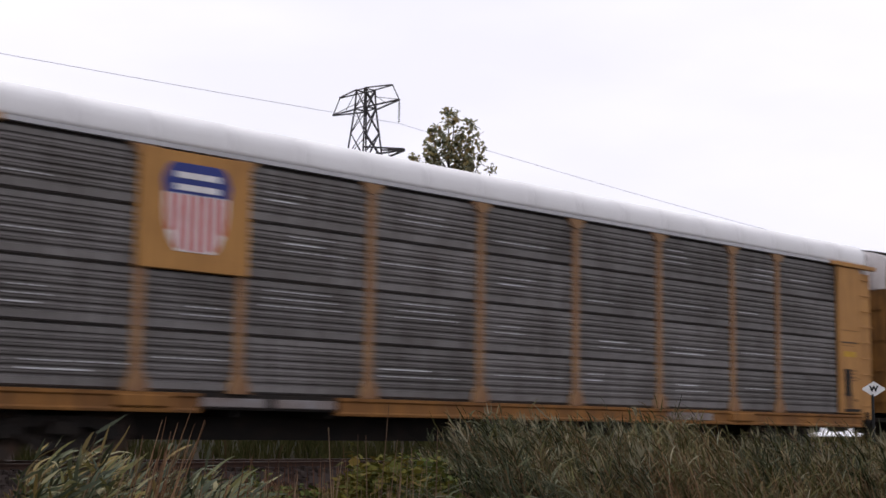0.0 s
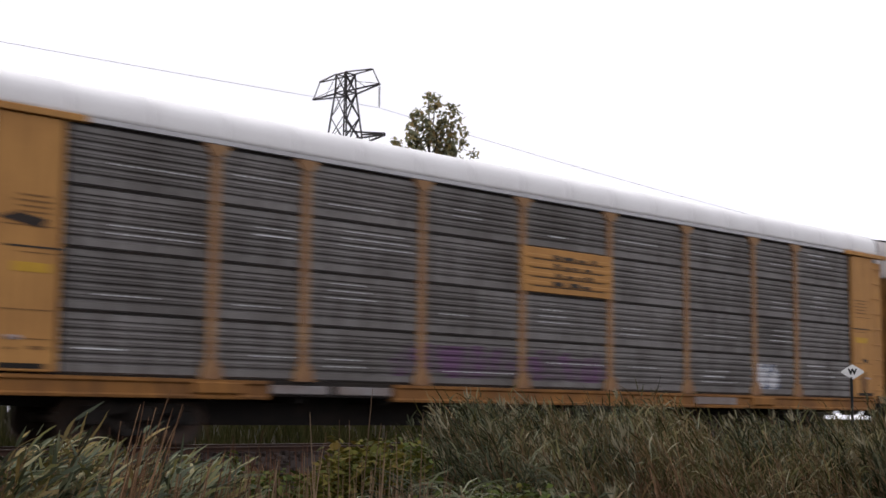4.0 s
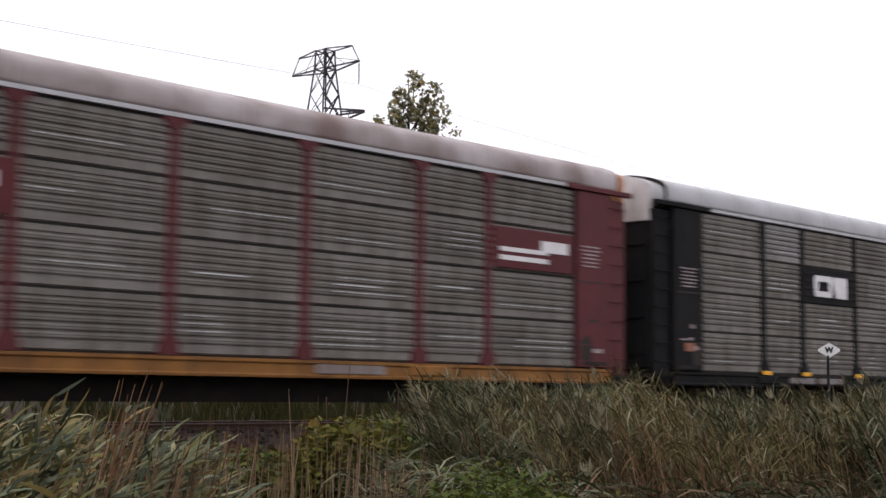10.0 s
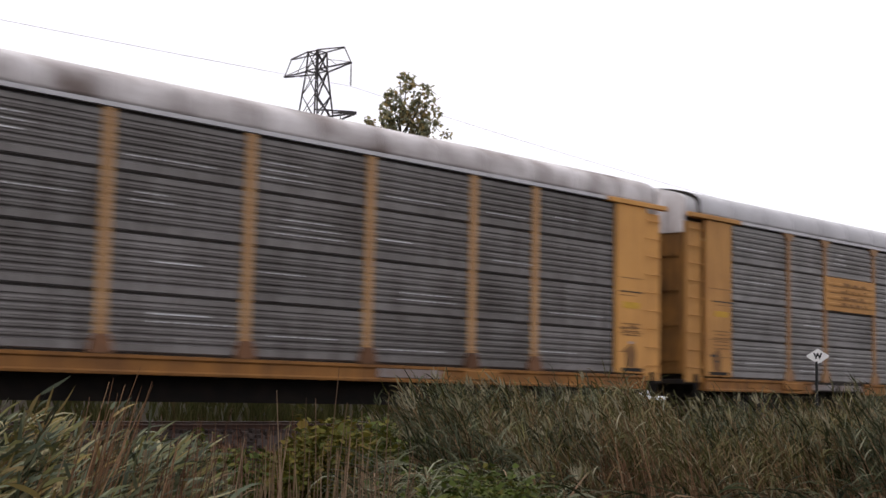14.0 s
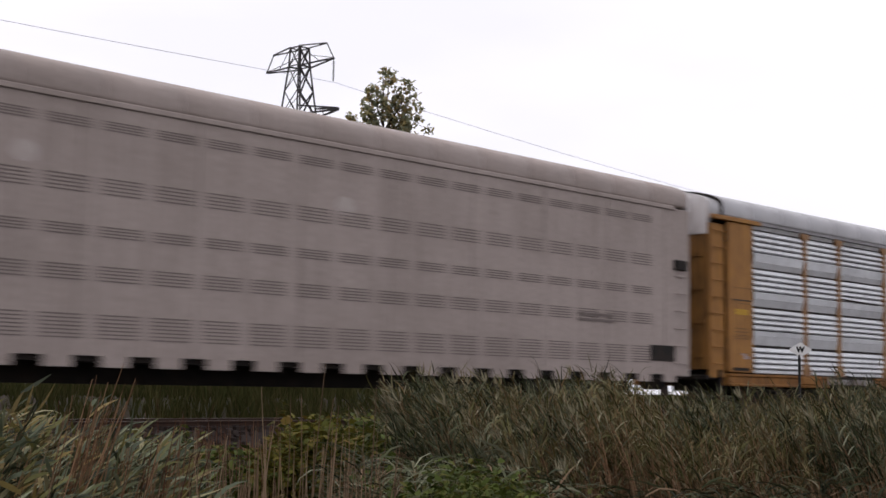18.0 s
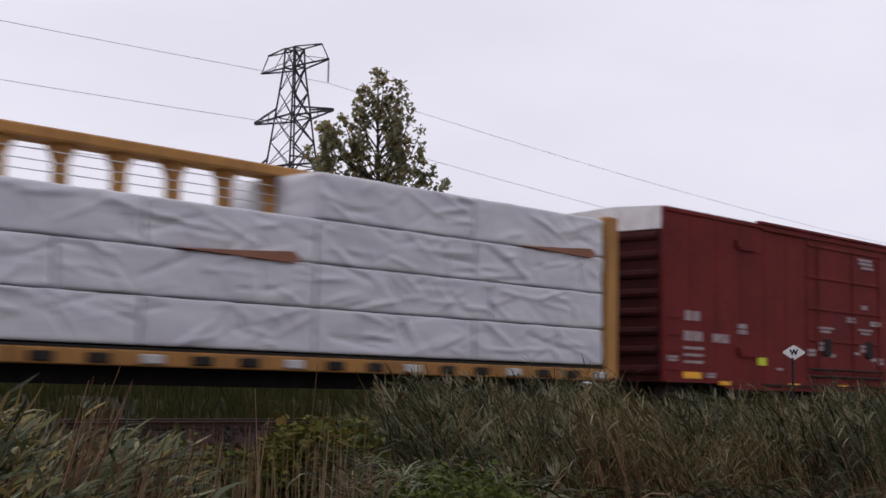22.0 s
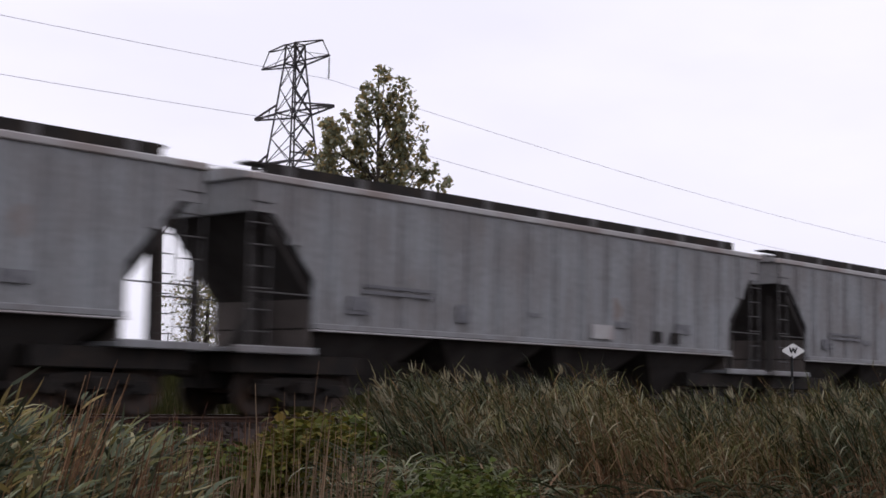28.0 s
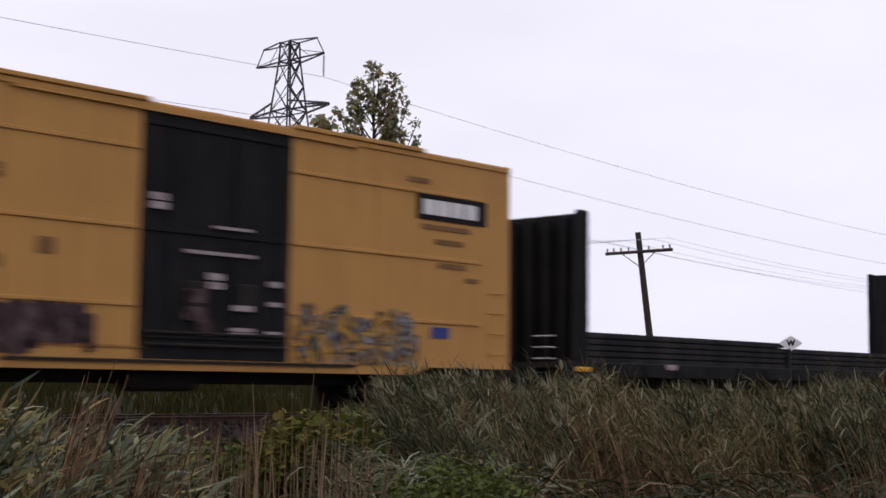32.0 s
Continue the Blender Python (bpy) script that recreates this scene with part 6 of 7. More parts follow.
graffiti(c, 1.8, 5.0, 0.92, 2.05, MIXED_TAG, 28, y=-1.54)
marks(c, [(-1.2, 3.55, 0.35, 0.3), (0.35, 3.2, 0.85, 0.05), (0.1, 2.75, 1.5, 0.06), (0.0, 2.3, 0.32, 0.3), (0.6, 1.85, 0.45, 0.1), (0.6, 1.45, 0.5, 0.16), (1.3, 2.3, 0.3, 0.1), (1.3, 1.95, 0.3, 0.08), (1.3, 1.45, 0.35, 0.05)], y=-1.575)
marks(c, [(-0.4, 1.9, 0.5, 0.6), (-0.2, 1.5, 0.3, 0.3)], DARK_TAG, y=-1.575)
plate(c, 5.4, 5.9, 1.5, 1.72, BLUE)
plate(c, -6.6, -6.0, 1.1, 1.25, REFLECT)

bulkhead_flat(702.27)


# ---- the ground, the track bed and the rails ----
PROFILE = [(-3000, -1.0), (-40, -1.0), (6, -1.02), (10.5, -1.15), (12.5, -1.5), (14.0, -1.45), (17.4, -0.55), (18.5, -0.42), (22.3, -0.42), (24.0, -0.6), (25.0, -0.4), (27.5, 0.3), (40, 0.34), (60, 0.2), (110, -0.6), (3000, -1.1)]


def ground_z(y):
    for (a, za), (c, zc) in zip(PROFILE[:-1], PROFILE[1:]):
        if y <= c:
            return za + (zc - za) * (y - a) / (c - a)
    return PROFILE[-1][1]


def rough_z(x, y):
    return ground_z(y) + (0.07 * noise.noise((x * 0.6, y * 0.6, 0)) if -60 < x < 140 and -10 < y < 70 else 0.0)


xs = [-3000, -600, -120, -40] + [-20 + i * 0.9 for i in range(90)] + [70, 100, 160, 400, 1000, 3000]
ys = [-3000, -500, -60, -15, -5, 0, 4, 7, 9] + [10 + i * 0.5 for i in range(30)] + [25.5, 27, 29, 32, 36, 42, 50, 60, 90, 200, 700, 3000]
gb = Build()
gb.add([(x, y, rough_z(x, y)) for x in xs for y in ys], [(i * len(ys) + j, (i + 1) * len(ys) + j, (i + 1) * len(ys) + j + 1, i * len(ys) + j + 1) for i in range(len(xs) - 1) for j in range(len(ys) - 1)])
ground = part("ground", gb, EARTH, None, smooth=True)
tagged(ground, "damp earth bank with leaf litter and weeds", "ground", kind="structure")

bb = Build().prism_x([(TRACK_Y - 2.6, -0.55), (TRACK_Y - 1.55, -0.14), (TRACK_Y + 1.55, -0.14), (TRACK_Y + 2.6, -0.55)], -400, 700)
ballast = part("ballast_bed", bb, BALLAST, None)
tagged(ballast, "dirty stone ballast under the track", "ballast", kind="structure")
rb = Build()
rs = random.Random(4)
for i in range(3000):
    x, y = rs.uniform(2, 46), TRACK_Y - rs.uniform(0.9, 2.75)
    d = TRACK_Y - y
    z = -0.14 if d < 1.55 else -0.14 - (d - 1.55) * 0.39
    r = rs.uniform(0.025, 0.06)
    pts = [(x + r * rs.uniform(0.7, 1.2) * sx, y + r * rs.uniform(0.7, 1.2) * sy, z + r * 0.4 + r * rs.uniform(0.5, 0.9) * sz) for sx in (-1, 1) for sy in (-1, 1) for sz in (-1, 1)]
    rb.add(pts, [(0, 1, 3, 2), (4, 6, 7, 5), (0, 4, 5, 1), (2, 3, 7, 6), (0, 2, 6, 4), (1, 5, 7, 3)])
stones = placed("ballast_stones", rb.mesh("ballast_stones", tidy=False), BALLAST)
tagged(stones, "loose broken stones on the ballast shoulder", "stones", kind="stuff")

track = thing("railroad_track", "steel rails on dark creosoted ties, dusty and worn", "track")
tagged(track, kind="structure")
for q in (-1, 1):
    yc = TRACK_Y + q * 0.753
    prof = [(-0.036, 0), (0.036, 0), (0.036, -0.03), (0.01, -0.045), (0.01, -0.125), (0.07, -0.145), (0.07, -0.16), (-0.07, -0.16), (-0.07, -0.145), (-0.01, -0.125), (-0.01, -0.045), (-0.036, -0.03)]
    rail = part("rail", Build().prism_x([(yc + y, z) for y, z in prof], -400, 700), RAIL_RUST, track)
    part("running_surface", Build().box(-400, 700, yc - 0.037, yc + 0.037, -0.008, 0.002), STEEL, rail, "polished top of the rail")
tie_me = Build().box(-0.11, 0.11, -1.3, 1.3, -0.3, -0.125, 0.012).mesh("tie")
for i in range(120):
    placed("tie", tie_me, TIE, track, at=(-6 + i * 0.53, TRACK_Y + 0.04 * math.sin(i * 7.3), 0))

# ---- whistle post ----
sg = thing("whistle_sign", "white diamond sign with a black W on a dark post", "sign", at=(28.68, 15.8, 0))
part("post", Build().rod((0, 0.03, -1.4), (0, 0.03, 1.5), 0.032, sides=8), SIGN_BLACK, sg)
half_w, half_h = 0.245, 0.165
pts = []
for cx, cz, a0 in ((half_w, 0, -45), (0, half_h, 45), (-half_w, 0, 135), (0, -half_h, 225)):
    for k in range(5):
        a = radians(a0 + k * 22.5)
        pts.append((cx * 0.86 + 0.035 * math.cos(a), cz * 0.8 + 0.035 * math.sin(a)))
face = radians(-61)
plate_ob = part("plate", Build().prism_y(pts, -0.006, 0.006), SIGN_WHITE, sg, at=(0, 0, 1.617))
plate_ob.rotation_euler[2] = face
font = bpy.data.curves.new("letter", "FONT")
font.body, font.size, font.align_x, font.align_y, font.extrude, font.offset = "W", 0.165, "CENTER", "CENTER", 0.002, 0.011
lt = new("letter", font)
lt.data.materials.append(SIGN_BLACK)
lt.parent = plate_ob
lt.matrix_basis = pose(0, -0.009, 0, 90, 0, 0)

# ---- lattice power tower ----
TX, TY = 81.05, 94.5
tower = thing("power_tower", "dark lattice steel transmission tower with three crossarm levels", "power tower", at=(TX, TY, 0))


def spread(z):
    pts = [(-1.1, 3.9), (12, 2.55), (20.4, 1.62), (25.0, 1.14), (29.6, 0.68), (31.3, 0.6)]
    for (a, wa), (c, wc) in zip(pts[:-1], pts[1:]):
        if z <= c:
            return wa + (wc - wa) * (z - a) / (c - a)
    return pts[-1][1]


LEVELS = [-1.1, 5.0, 10.4, 15.6, 20.4, 22.7, 25.0, 27.3, 29.6, 31.3]
for sx in (-1, 1):
    for sy in (-1, 1):
        for a, c in zip(LEVELS[:-1], LEVELS[1:]):
            part("leg", Build().rod((sx * spread(a), sy * spread(a), a), (sx * spread(c), sy * spread(c), c), 0.085, sides=5), TOWER_STEEL, tower)
for axis in (0, 1):
    for s in (-1, 1):
        for a, c in zip(LEVELS[:-1], LEVELS[1:]):
            wa, wc = spread(a), spread(c)
            near_face = s * (1 if axis else -1) > 0
            for d in (-1, 1):
                p, q2 = (d * wa, s * wa, a), (-d * wc, s * wc, c)
                if axis:
                    p, q2 = (p[1], p[0], p[2]), (q2[1], q2[0], q2[2])
                part("brace", Build().rod(p, q2, 0.075 if near_face else 0.04, sides=4), TOWER_STEEL, tower)
            if c in (20.4, 25.0, 29.6, 31.3):
                p, q2 = (-wc, s * wc, c), (wc, s * wc, c)
                if axis:
                    p, q2 = (p[1], p[0], p[2]), (q2[1], q2[0], q2[2])
                part("brace", Build().rod(p, q2, 0.07, sides=4), TOWER_STEEL, tower)
for z, w, rise in ((20.4, 5.5, 0.75), (25.0, 5.3, 0.75)):
    for s in (-1, 1):
        g = spread(z)
        arm = part("crossarm", Build().rod((-g, s * g, z), (g, s * g, z), 0.06, sides=4), TOWER_STEEL, tower)
        for sx in (-1, 1):
            part("bar", Build().rod((sx * g, s * g, z - 0.1), (sx * 0.08, s * w, z), 0.1, sides=4), TOWER_STEEL, arm)
            part("bar", Build().rod((sx * spread(z + rise), s * spread(z + rise), z + rise), (sx * 0.08, s * w, z + 0.12), 0.1, sides=4), TOWER_STEEL, arm)
            for k in (0.33, 0.66):
                part("bar", Build().rod((sx * g * (1 - k), s * (g + (w - g) * k), z), (sx * g * (1 - k) * 0.9, s * (g + (w - g) * k), z + rise * (1 - k)), 0.04, sides=4), TOWER_STEEL, arm)
for s in (-1, 1):
    arm = part("crossarm", Build().rod((-0.7, s * 0.7, 29.55), (0.7, s * 0.7, 29.55), 0.06, sides=4), TOWER_STEEL, tower)
    for sx in (-1, 1):
        part("bar", Build().rod((sx * 0.7, s * 0.7, 29.5), (sx * 0.06, s * 4.6, 29.68), 0.085, sides=4), TOWER_STEEL, arm)
        part("bar", Build().rod((sx * 0.6, s * 0.6, 31.35), (sx * 0.06, s * 3.65, 31.2), 0.07, sides=4), TOWER_STEEL, arm)
    part("bar", Build().rod((0, s * 3.65, 31.2), (0, s * 4.6, 29.68), 0.05, sides=4), TOWER_STEEL, arm)
    part("bar", Build().rod((0.6, s * 0.6, 30.7), (0, s * 4.5, 29.75), 0.035, sides=4), TOWER_STEEL, arm)
    part("bar", Build().rod((-0.6, s * 0.6, 31.3), (0, s * 2.9, 29.62), 0.03, sides=4), TOWER_STEEL, arm)
ARMS = [(29.68, 4.6), (25.0, 5.3), (20.4, 5.5)]
for z, w in ARMS:
    if z < 29:
        continue
    b = Build().rod((0, -w, z), (0, -w, z - 2.15), 0.025, sides=5)
    for k in range(11):
        b.rod((0, -w, z - 0.3 - k * 0.165), (0, -w, z - 0.35 - k * 0.165), 0.1, sides=8)
    part("insulator", b, TOWER_STEEL, tower)

for z, w in ARMS:
    b, line = Build(), []
    zz = z - (2.15 if z > 29 else 1.9)
    for x0, x1 in ((TX - 220, TX), (TX, TX + 260)):
        n = 24
        pts = []
        for i in range(n + 1):
            t = i / n
            pts.append((x0 + (x1 - x0) * t, TY - w, zz - 4 * (2.25 if x0 < TX - 1 else 4.5) * t * (1 - t) + (0.5 if x0 < TX - 1 else 0.0) * (1 - t)))
        line += pts if not line else pts[1:]
    b.tube(line, 0.022)
    ob = part("power_cable", b, CABLE, None)
    tagged(ob, "thin grey overhead conductor sagging from the tower", "cable", "overhead conductors")


# ---- old pole line ----
def pole(x, y, top, lean, seed):
    p = thing("utility_pole", "leaning old wooden pole with a crossarm of insulators", "utility pole", "poles of the old wire line", at=(x, y, -1.1))
    p.rotation_euler = (0, radians(lean), 0)
    h = top + 1.1
    part("pole_shaft", Build().rod((0, 0, -0.3), (0, 0, h), 0.16, 0.11, sides=10), POLE_WOOD, p)
    za = h - 0.75
    part("crossarm", Build().box(-0.16, -0.06, -1.55, 1.55, za - 0.06, za + 0.06, 0.01), POLE_WOOD, p)
    for s in (-1, 1):
        part("brace", Build().rod((-0.12, s * 0.75, za - 0.05), (-0.1, 0, za - 0.6), 0.018, sides=4), POLE_WOOD, p)
    for y in (-1.45, -1.15, -0.5, 0.45, 0.8, 1.15, 1.45):
        part("insulator", Build().rod((-0.11, y, za + 0.06), (-0.11, y, za + 0.2), 0.03, 0.045, sides=7), GALV, p)
    part("ground_wire", Build().rod((0.12, -0.2, 0.0), (0.14, -0.35, h * 0.45), 0.012, sides=4), POLE_WOOD, p)
    return p


pole(45.8, 30.9, 6.7, -11.0, 1)
pole(22.08, 30.9, 5.6, -2.0, 2)
for k, (y, z) in enumerate(((29.5, 6.25), (30.2, 6.25), (31.5, 6.25), (32.3, 6.25))):
    b = Build()
    pts = []
    for x0, x1, z0, z1 in ((-30, 22.1, z - 1.2, z - 0.9), (22.1, 44.3, z - 0.9, z), (44.3, 80, z, z - 0.1), (80, 130, z - 0.1, z - 0.4)):
        for i in range(8):
            t = i / 8
            pts.append((x0 + (x1 - x0) * t, y, z0 + (z1 - z0) * t - 4 * 0.5 * t * (1 - t)))
    b.tube(pts, 0.006)
    ob = part("line_wire", b, CABLE, None)
    tagged(ob, "thin old wire strung along the pole line", "wire", "wires of the old line")


# ---- plants ----
class Leaves:
    """Many small blades gathered into one mesh; each blade has a tone, the number of its material."""

    def __init__(self):
        self.v, self.f, self.tone, self.n = [], [], [], 0

    def blade(self, pts, widths, side, tone=0):
        o = self.n
        for p, w in zip(pts, widths):
            self.v.append((p[0] - side[0] * w, p[1] - side[1] * w, p[2] - side[2] * w))
            self.v.append((p[0] + side[0] * w, p[1] + side[1] * w, p[2] + side[2] * w))
        k = len(pts)
        self.f += [(o + 2 * i, o + 2 * i + 1, o + 2 * i + 3, o + 2 * i + 2) for i in range(k - 1)]
        self.tone += [tone] * (k - 1)
        self.n += 2 * k

    def mesh(self, name, tones=()):
        me = bpy.data.meshes.new(name)
        me.from_pydata(self.v, [], self.f)
        me.polygons.foreach_set("use_smooth", [True] * len(me.polygons))
        me.materials.append(None)
        for m in tones[1:]:
            me.materials.append(m)
        if len(tones) > 1:
            me.polygons.foreach_set("material_index", self.tone)
        me.update()
        return me


ACROSS = (0.68, -0.73)      # along the bank, away from the tower
FACING = (0.75, -0.66, 0)


def streamer(lv, r, p, heading, rise, fall, length, width, tone=0):
    """A long leaf that rises from its stem, bends over and streams away along its heading."""
    dx, dy = math.cos(heading), math.sin(heading)
    pts, q = [p], list(p)
    for i in range(4):
        e = rise + (fall - rise) * (i + 0.3) / 3.3
        q = [q[0] + dx * math.cos(e) * length / 4, q[1] + dy * math.cos(e) * length / 4, q[2] + math.sin(e) * length / 4]
        pts.append(tuple(q))
    twist = r.gauss(0, 0.55)
    lv.blade(pts, [width * 0.55, width, width * 0.9, width * 0.55, 0.0008], (-dy * math.cos(twist), dx * math.cos(twist), math.sin(twist) + 0.25), tone)


def reed(lv, r, x, y, z, h, lean, count=8, low=0.35, leaf=0.36, width=0.0075, wind=0.0, spread=0.7, rise=1.1, fall=-0.1, stem=0.0045, tones=(0, 0, 0), dead=0.15):
    """One reed: a stem that bends over with the wind, and leaves up its length."""
    a = lean[0] + r.gauss(0, 0.04), lean[1] + r.gauss(0, 0.04)

    def at(t):
        return x + a[0] * h * t ** 2.2, y + a[1] * h * t ** 2.2, z + h * t

    lv.blade([at(t) for t in (0, 0.3, 0.55, 0.8, 1)], [stem, stem, stem * 0.9, stem * 0.7, 0.0015], FACING, tones[1])
    if low > 0.55:
        for k in range(2):
            t = r.uniform(0.3, low)
            streamer(lv, r, at(t), r.uniform(0, 6.28), r.gauss(0.7, 0.3), r.gauss(-0.3, 0.4), leaf * r.uniform(0.5, 1.0), width * 0.8, tones[2] if r.random() < 0.3 else tones[0])
    for k in range(count):
        t = low + (1 - low) * ((k + r.random()) / count) ** 0.8
        tone = tones[2] if r.random() < dead * (1.6 - t) else tones[0]
        lm = leaf * r.uniform(0.55, 1.2) * (0.75 + 0.5 * t)
        streamer(lv, r, at(t), r.gauss(wind, spread), r.gauss(rise, 0.22), r.gauss(fall, 0.4), lm, width * r.uniform(0.7, 1.2), tone)


def plume(lv, r, x, y, z, h, lean, tone):
    """A soft seed head at the top of a reed."""
    b = (x + lean[0] * h, y + lean[1] * h, z + h * 0.97)
    for i in range(8):
        w = r.uniform(0, 6.28)
        e = (b[0] + 0.05 * math.cos(w) + lean[0] * 0.3, b[1] + 0.05 * math.sin(w) + lean[1] * 0.3, b[2] + r.uniform(0.06, 0.2))
        m = ((b[0] + e[0]) / 2 + 0.02 * math.cos(w), (b[1] + e[1]) / 2 + 0.02 * math.sin(w), (b[2] + e[2]) / 2)
        lv.blade([b, m, e], [0.004, 0.008, 0.001], FACING, tone)


SWAY = []


def bed(name, label, mats, spots, seed, plant, category="reeds", group="", sway=1.0):
    """A clump of plants round one foot, so that it can sway as one."""
    r = random.Random(seed)
    lv = Leaves()
    foot = (sum(s[0] for s in spots) / len(spots), sum(s[1] for s in spots) / len(spots), -1.3)
    for x, y, h, lean in spots:
        plant(lv, r, x - foot[0], y - foot[1], ground_z(y) - foot[2], h, lean)
    mats = mats if isinstance(mats, tuple) else (mats,)
    ob = placed(name, lv.mesh(name, mats), mats[0])
    ob.location = foot
    tagged(ob, label, category, group, "stuff")
    SWAY.append((ob, foot, sway))
    return ob


DOWNWIND = math.atan2(ACROSS[1], ACROSS[0])
UPLINE = DOWNWIND + math.pi


def tall(lv, r, x, y, z, h, lean):
    gold = r.random() < 0.32
    reed(lv, r, x, y, z, h, lean, count=12, low=0.5, leaf=0.24, width=0.0165, wind=DOWNWIND + r.gauss(0, 0.35), spread=0.85, rise=0.68, fall=0.3, stem=0.006, tones=(2 if gold else 0, 1, 2), dead=0.16)


def bank_reed(lv, r, x, y, z, h, lean):
    reed(lv, r, x, y, z, h, lean, count=10, low=0.56, leaf=0.25, width=0.0085, wind=UPLINE + r.choice((0, 0, 0, 0, math.pi)), spread=0.7, rise=1.1, fall=0.5, stem=0.0042, tones=(0, 1, 2), dead=0.06)
    if r.random() < 0.1:
        plume(lv, r, x, y, z, h, lean, 2)


def olive_reed(lv, r, x, y, z, h, lean):
    reed(lv, r, x, y, z, h, lean, count=8, low=0.6, leaf=0.23, width=0.0078, wind=UPLINE + r.choice((0, 0, 0, math.pi)), spread=0.8, rise=1.1, fall=0.55, stem=0.0046, tones=(0, 1, 2), dead=0.1)
    if r.random() < 0.14:
        plume(lv, r, x, y, z, h, lean, 2)


def stem_reed(lv, r, x, y, z, h, lean):
    reed(lv, r, x, y, z, h, lean, count=6, low=0.64, leaf=0.22, width=0.0075, wind=UPLINE + r.choice((0, 0, 0, math.pi)), spread=0.8, rise=1.1, fall=0.5, stem=0.0054, tones=(0, 1, 2), dead=0.12)


def low_reed(lv, r, x, y, z, h, lean):
    reed(lv, r, x, y, z, h, lean, count=9, low=0.5, leaf=0.36, width=0.0085, wind=UPLINE if r.random() < 0.5 else DOWNWIND, spread=0.8, rise=0.7, fall=-0.35, tones=(0, 1, 2), dead=0.15)


def dry(lv, r, x, y, z, h, lean):
    pts = [(x + lean[0] * h * t + 0.02 * math.sin(5 * t + x * 9), y + lean[1] * h * t, z + h * t) for t in (0, 0.33, 0.66, 1)]
    lv.blade(pts, [0.0055, 0.005, 0.0042, 0.002], FACING)
    if r.random() < 0.3:
        q = pts[2]
        streamer(lv, r, q, r.gauss(DOWNWIND, 0.8), 1.0, 0.0, 0.2, 0.005)


def weed(lv, r, x, y, z, h, lean):
    """A bushy weed: branching stems, each ending in a bunch of small leaves."""
    for s in range(7):
        w, g = r.uniform(0, 6.28), 0.3 * math.sqrt(r.random())
        top = (x + g * math.cos(w), y + g * math.sin(w), z + h * r.uniform(0.6, 1.0))
        lv.blade([(x, y, z), ((x + top[0]) / 2, (y + top[1]) / 2, z + h * 0.5), top], [0.005, 0.004, 0.002], FACING)
        for k in range(18):
            t = r.random() ** 2 * 0.6
            bx, by, bz = top[0] + r.gauss(0, 0.075), top[1] + r.gauss(0, 0.075), top[2] - t * h + r.gauss(0, 0.03)
            d = r.uniform(0, 6.28)
            ln = r.uniform(0.04, 0.085)
            up = r.uniform(-0.4, 0.6)
            lv.blade([(bx, by, bz), (bx + 0.5 * ln * math.cos(d), by + 0.5 * ln * math.sin(d), bz + 0.5 * ln * up + 0.008), (bx + ln * math.cos(d), by + ln * math.sin(d), bz + ln * up)],
                     [0.004, ln * 0.34, 0.001], (-math.sin(d) * 0.8, math.cos(d) * 0.8, r.gauss(0, 0.5)))


def broad_weed(lv, r, x, y, z, h, lean):
    """A taller weed with a few arching stems and broad pointed leaves along their upper half."""
    for s in range(4):
        w, g = r.uniform(0, 6.28), 0.32 * math.sqrt(r.random())
        top = (x + g * math.cos(w), y + g * math.sin(w), z + h * r.uniform(0.7, 1.0))
        lv.blade([(x, y, z), ((x + top[0]) / 2, (y + top[1]) / 2, z + h * 0.55), top], [0.006, 0.005, 0.003], FACING)
        for k in range(13):
            t = r.random() ** 1.6 * 0.5
            bx, by, bz = top[0] + (x - top[0]) * t + r.gauss(0, 0.05), top[1] + (y - top[1]) * t + r.gauss(0, 0.05), top[2] - t * h + r.gauss(0, 0.02)
            d, ln, up = r.uniform(0, 6.28), r.uniform(0.08, 0.14), r.uniform(-0.6, 0.4)
            dx, dy = ln * math.cos(d), ln * math.sin(d)
            lv.blade([(bx, by, bz), (bx + 0.35 * dx, by + 0.35 * dy, bz + 0.35 * ln * up + 0.012), (bx + 0.7 * dx, by + 0.7 * dy, bz + 0.7 * ln * up + 0.006), (bx + dx, by + dy, bz + ln * up)],
                     [0.005, ln * 0.27, ln * 0.2, 0.001], (-math.sin(d) * 0.8, math.cos(d) * 0.8, r.gauss(0, 0.5)))


def tuft(lv, r, x, y, z, h, lean):
    for k in range(9):
        w = r.uniform(0, 6.28)
        ln = h * r.uniform(0.6, 1.1)
        s = r.uniform(0.1, 0.5)
        lv.blade([(x, y, z), (x + s * 0.4 * ln * math.cos(w), y + s * 0.4 * ln * math.sin(w), z + 0.65 * ln), (x + s * ln * math.cos(w), y + s * ln * math.sin(w), z + ln * 0.95)],
                 [0.008, 0.008, 0.001], FACING)


def polar(az, d):
    return d * math.sin(radians(az)), d * math.cos(radians(az))


def between(table, v):
    for (a, za), (c, zc) in zip(table[:-1], table[1:]):
        if v <= c:
            return za + (zc - za) * max(0.0, v - a) / (c - a)
    return table[-1][1]


rs = random.Random(11)
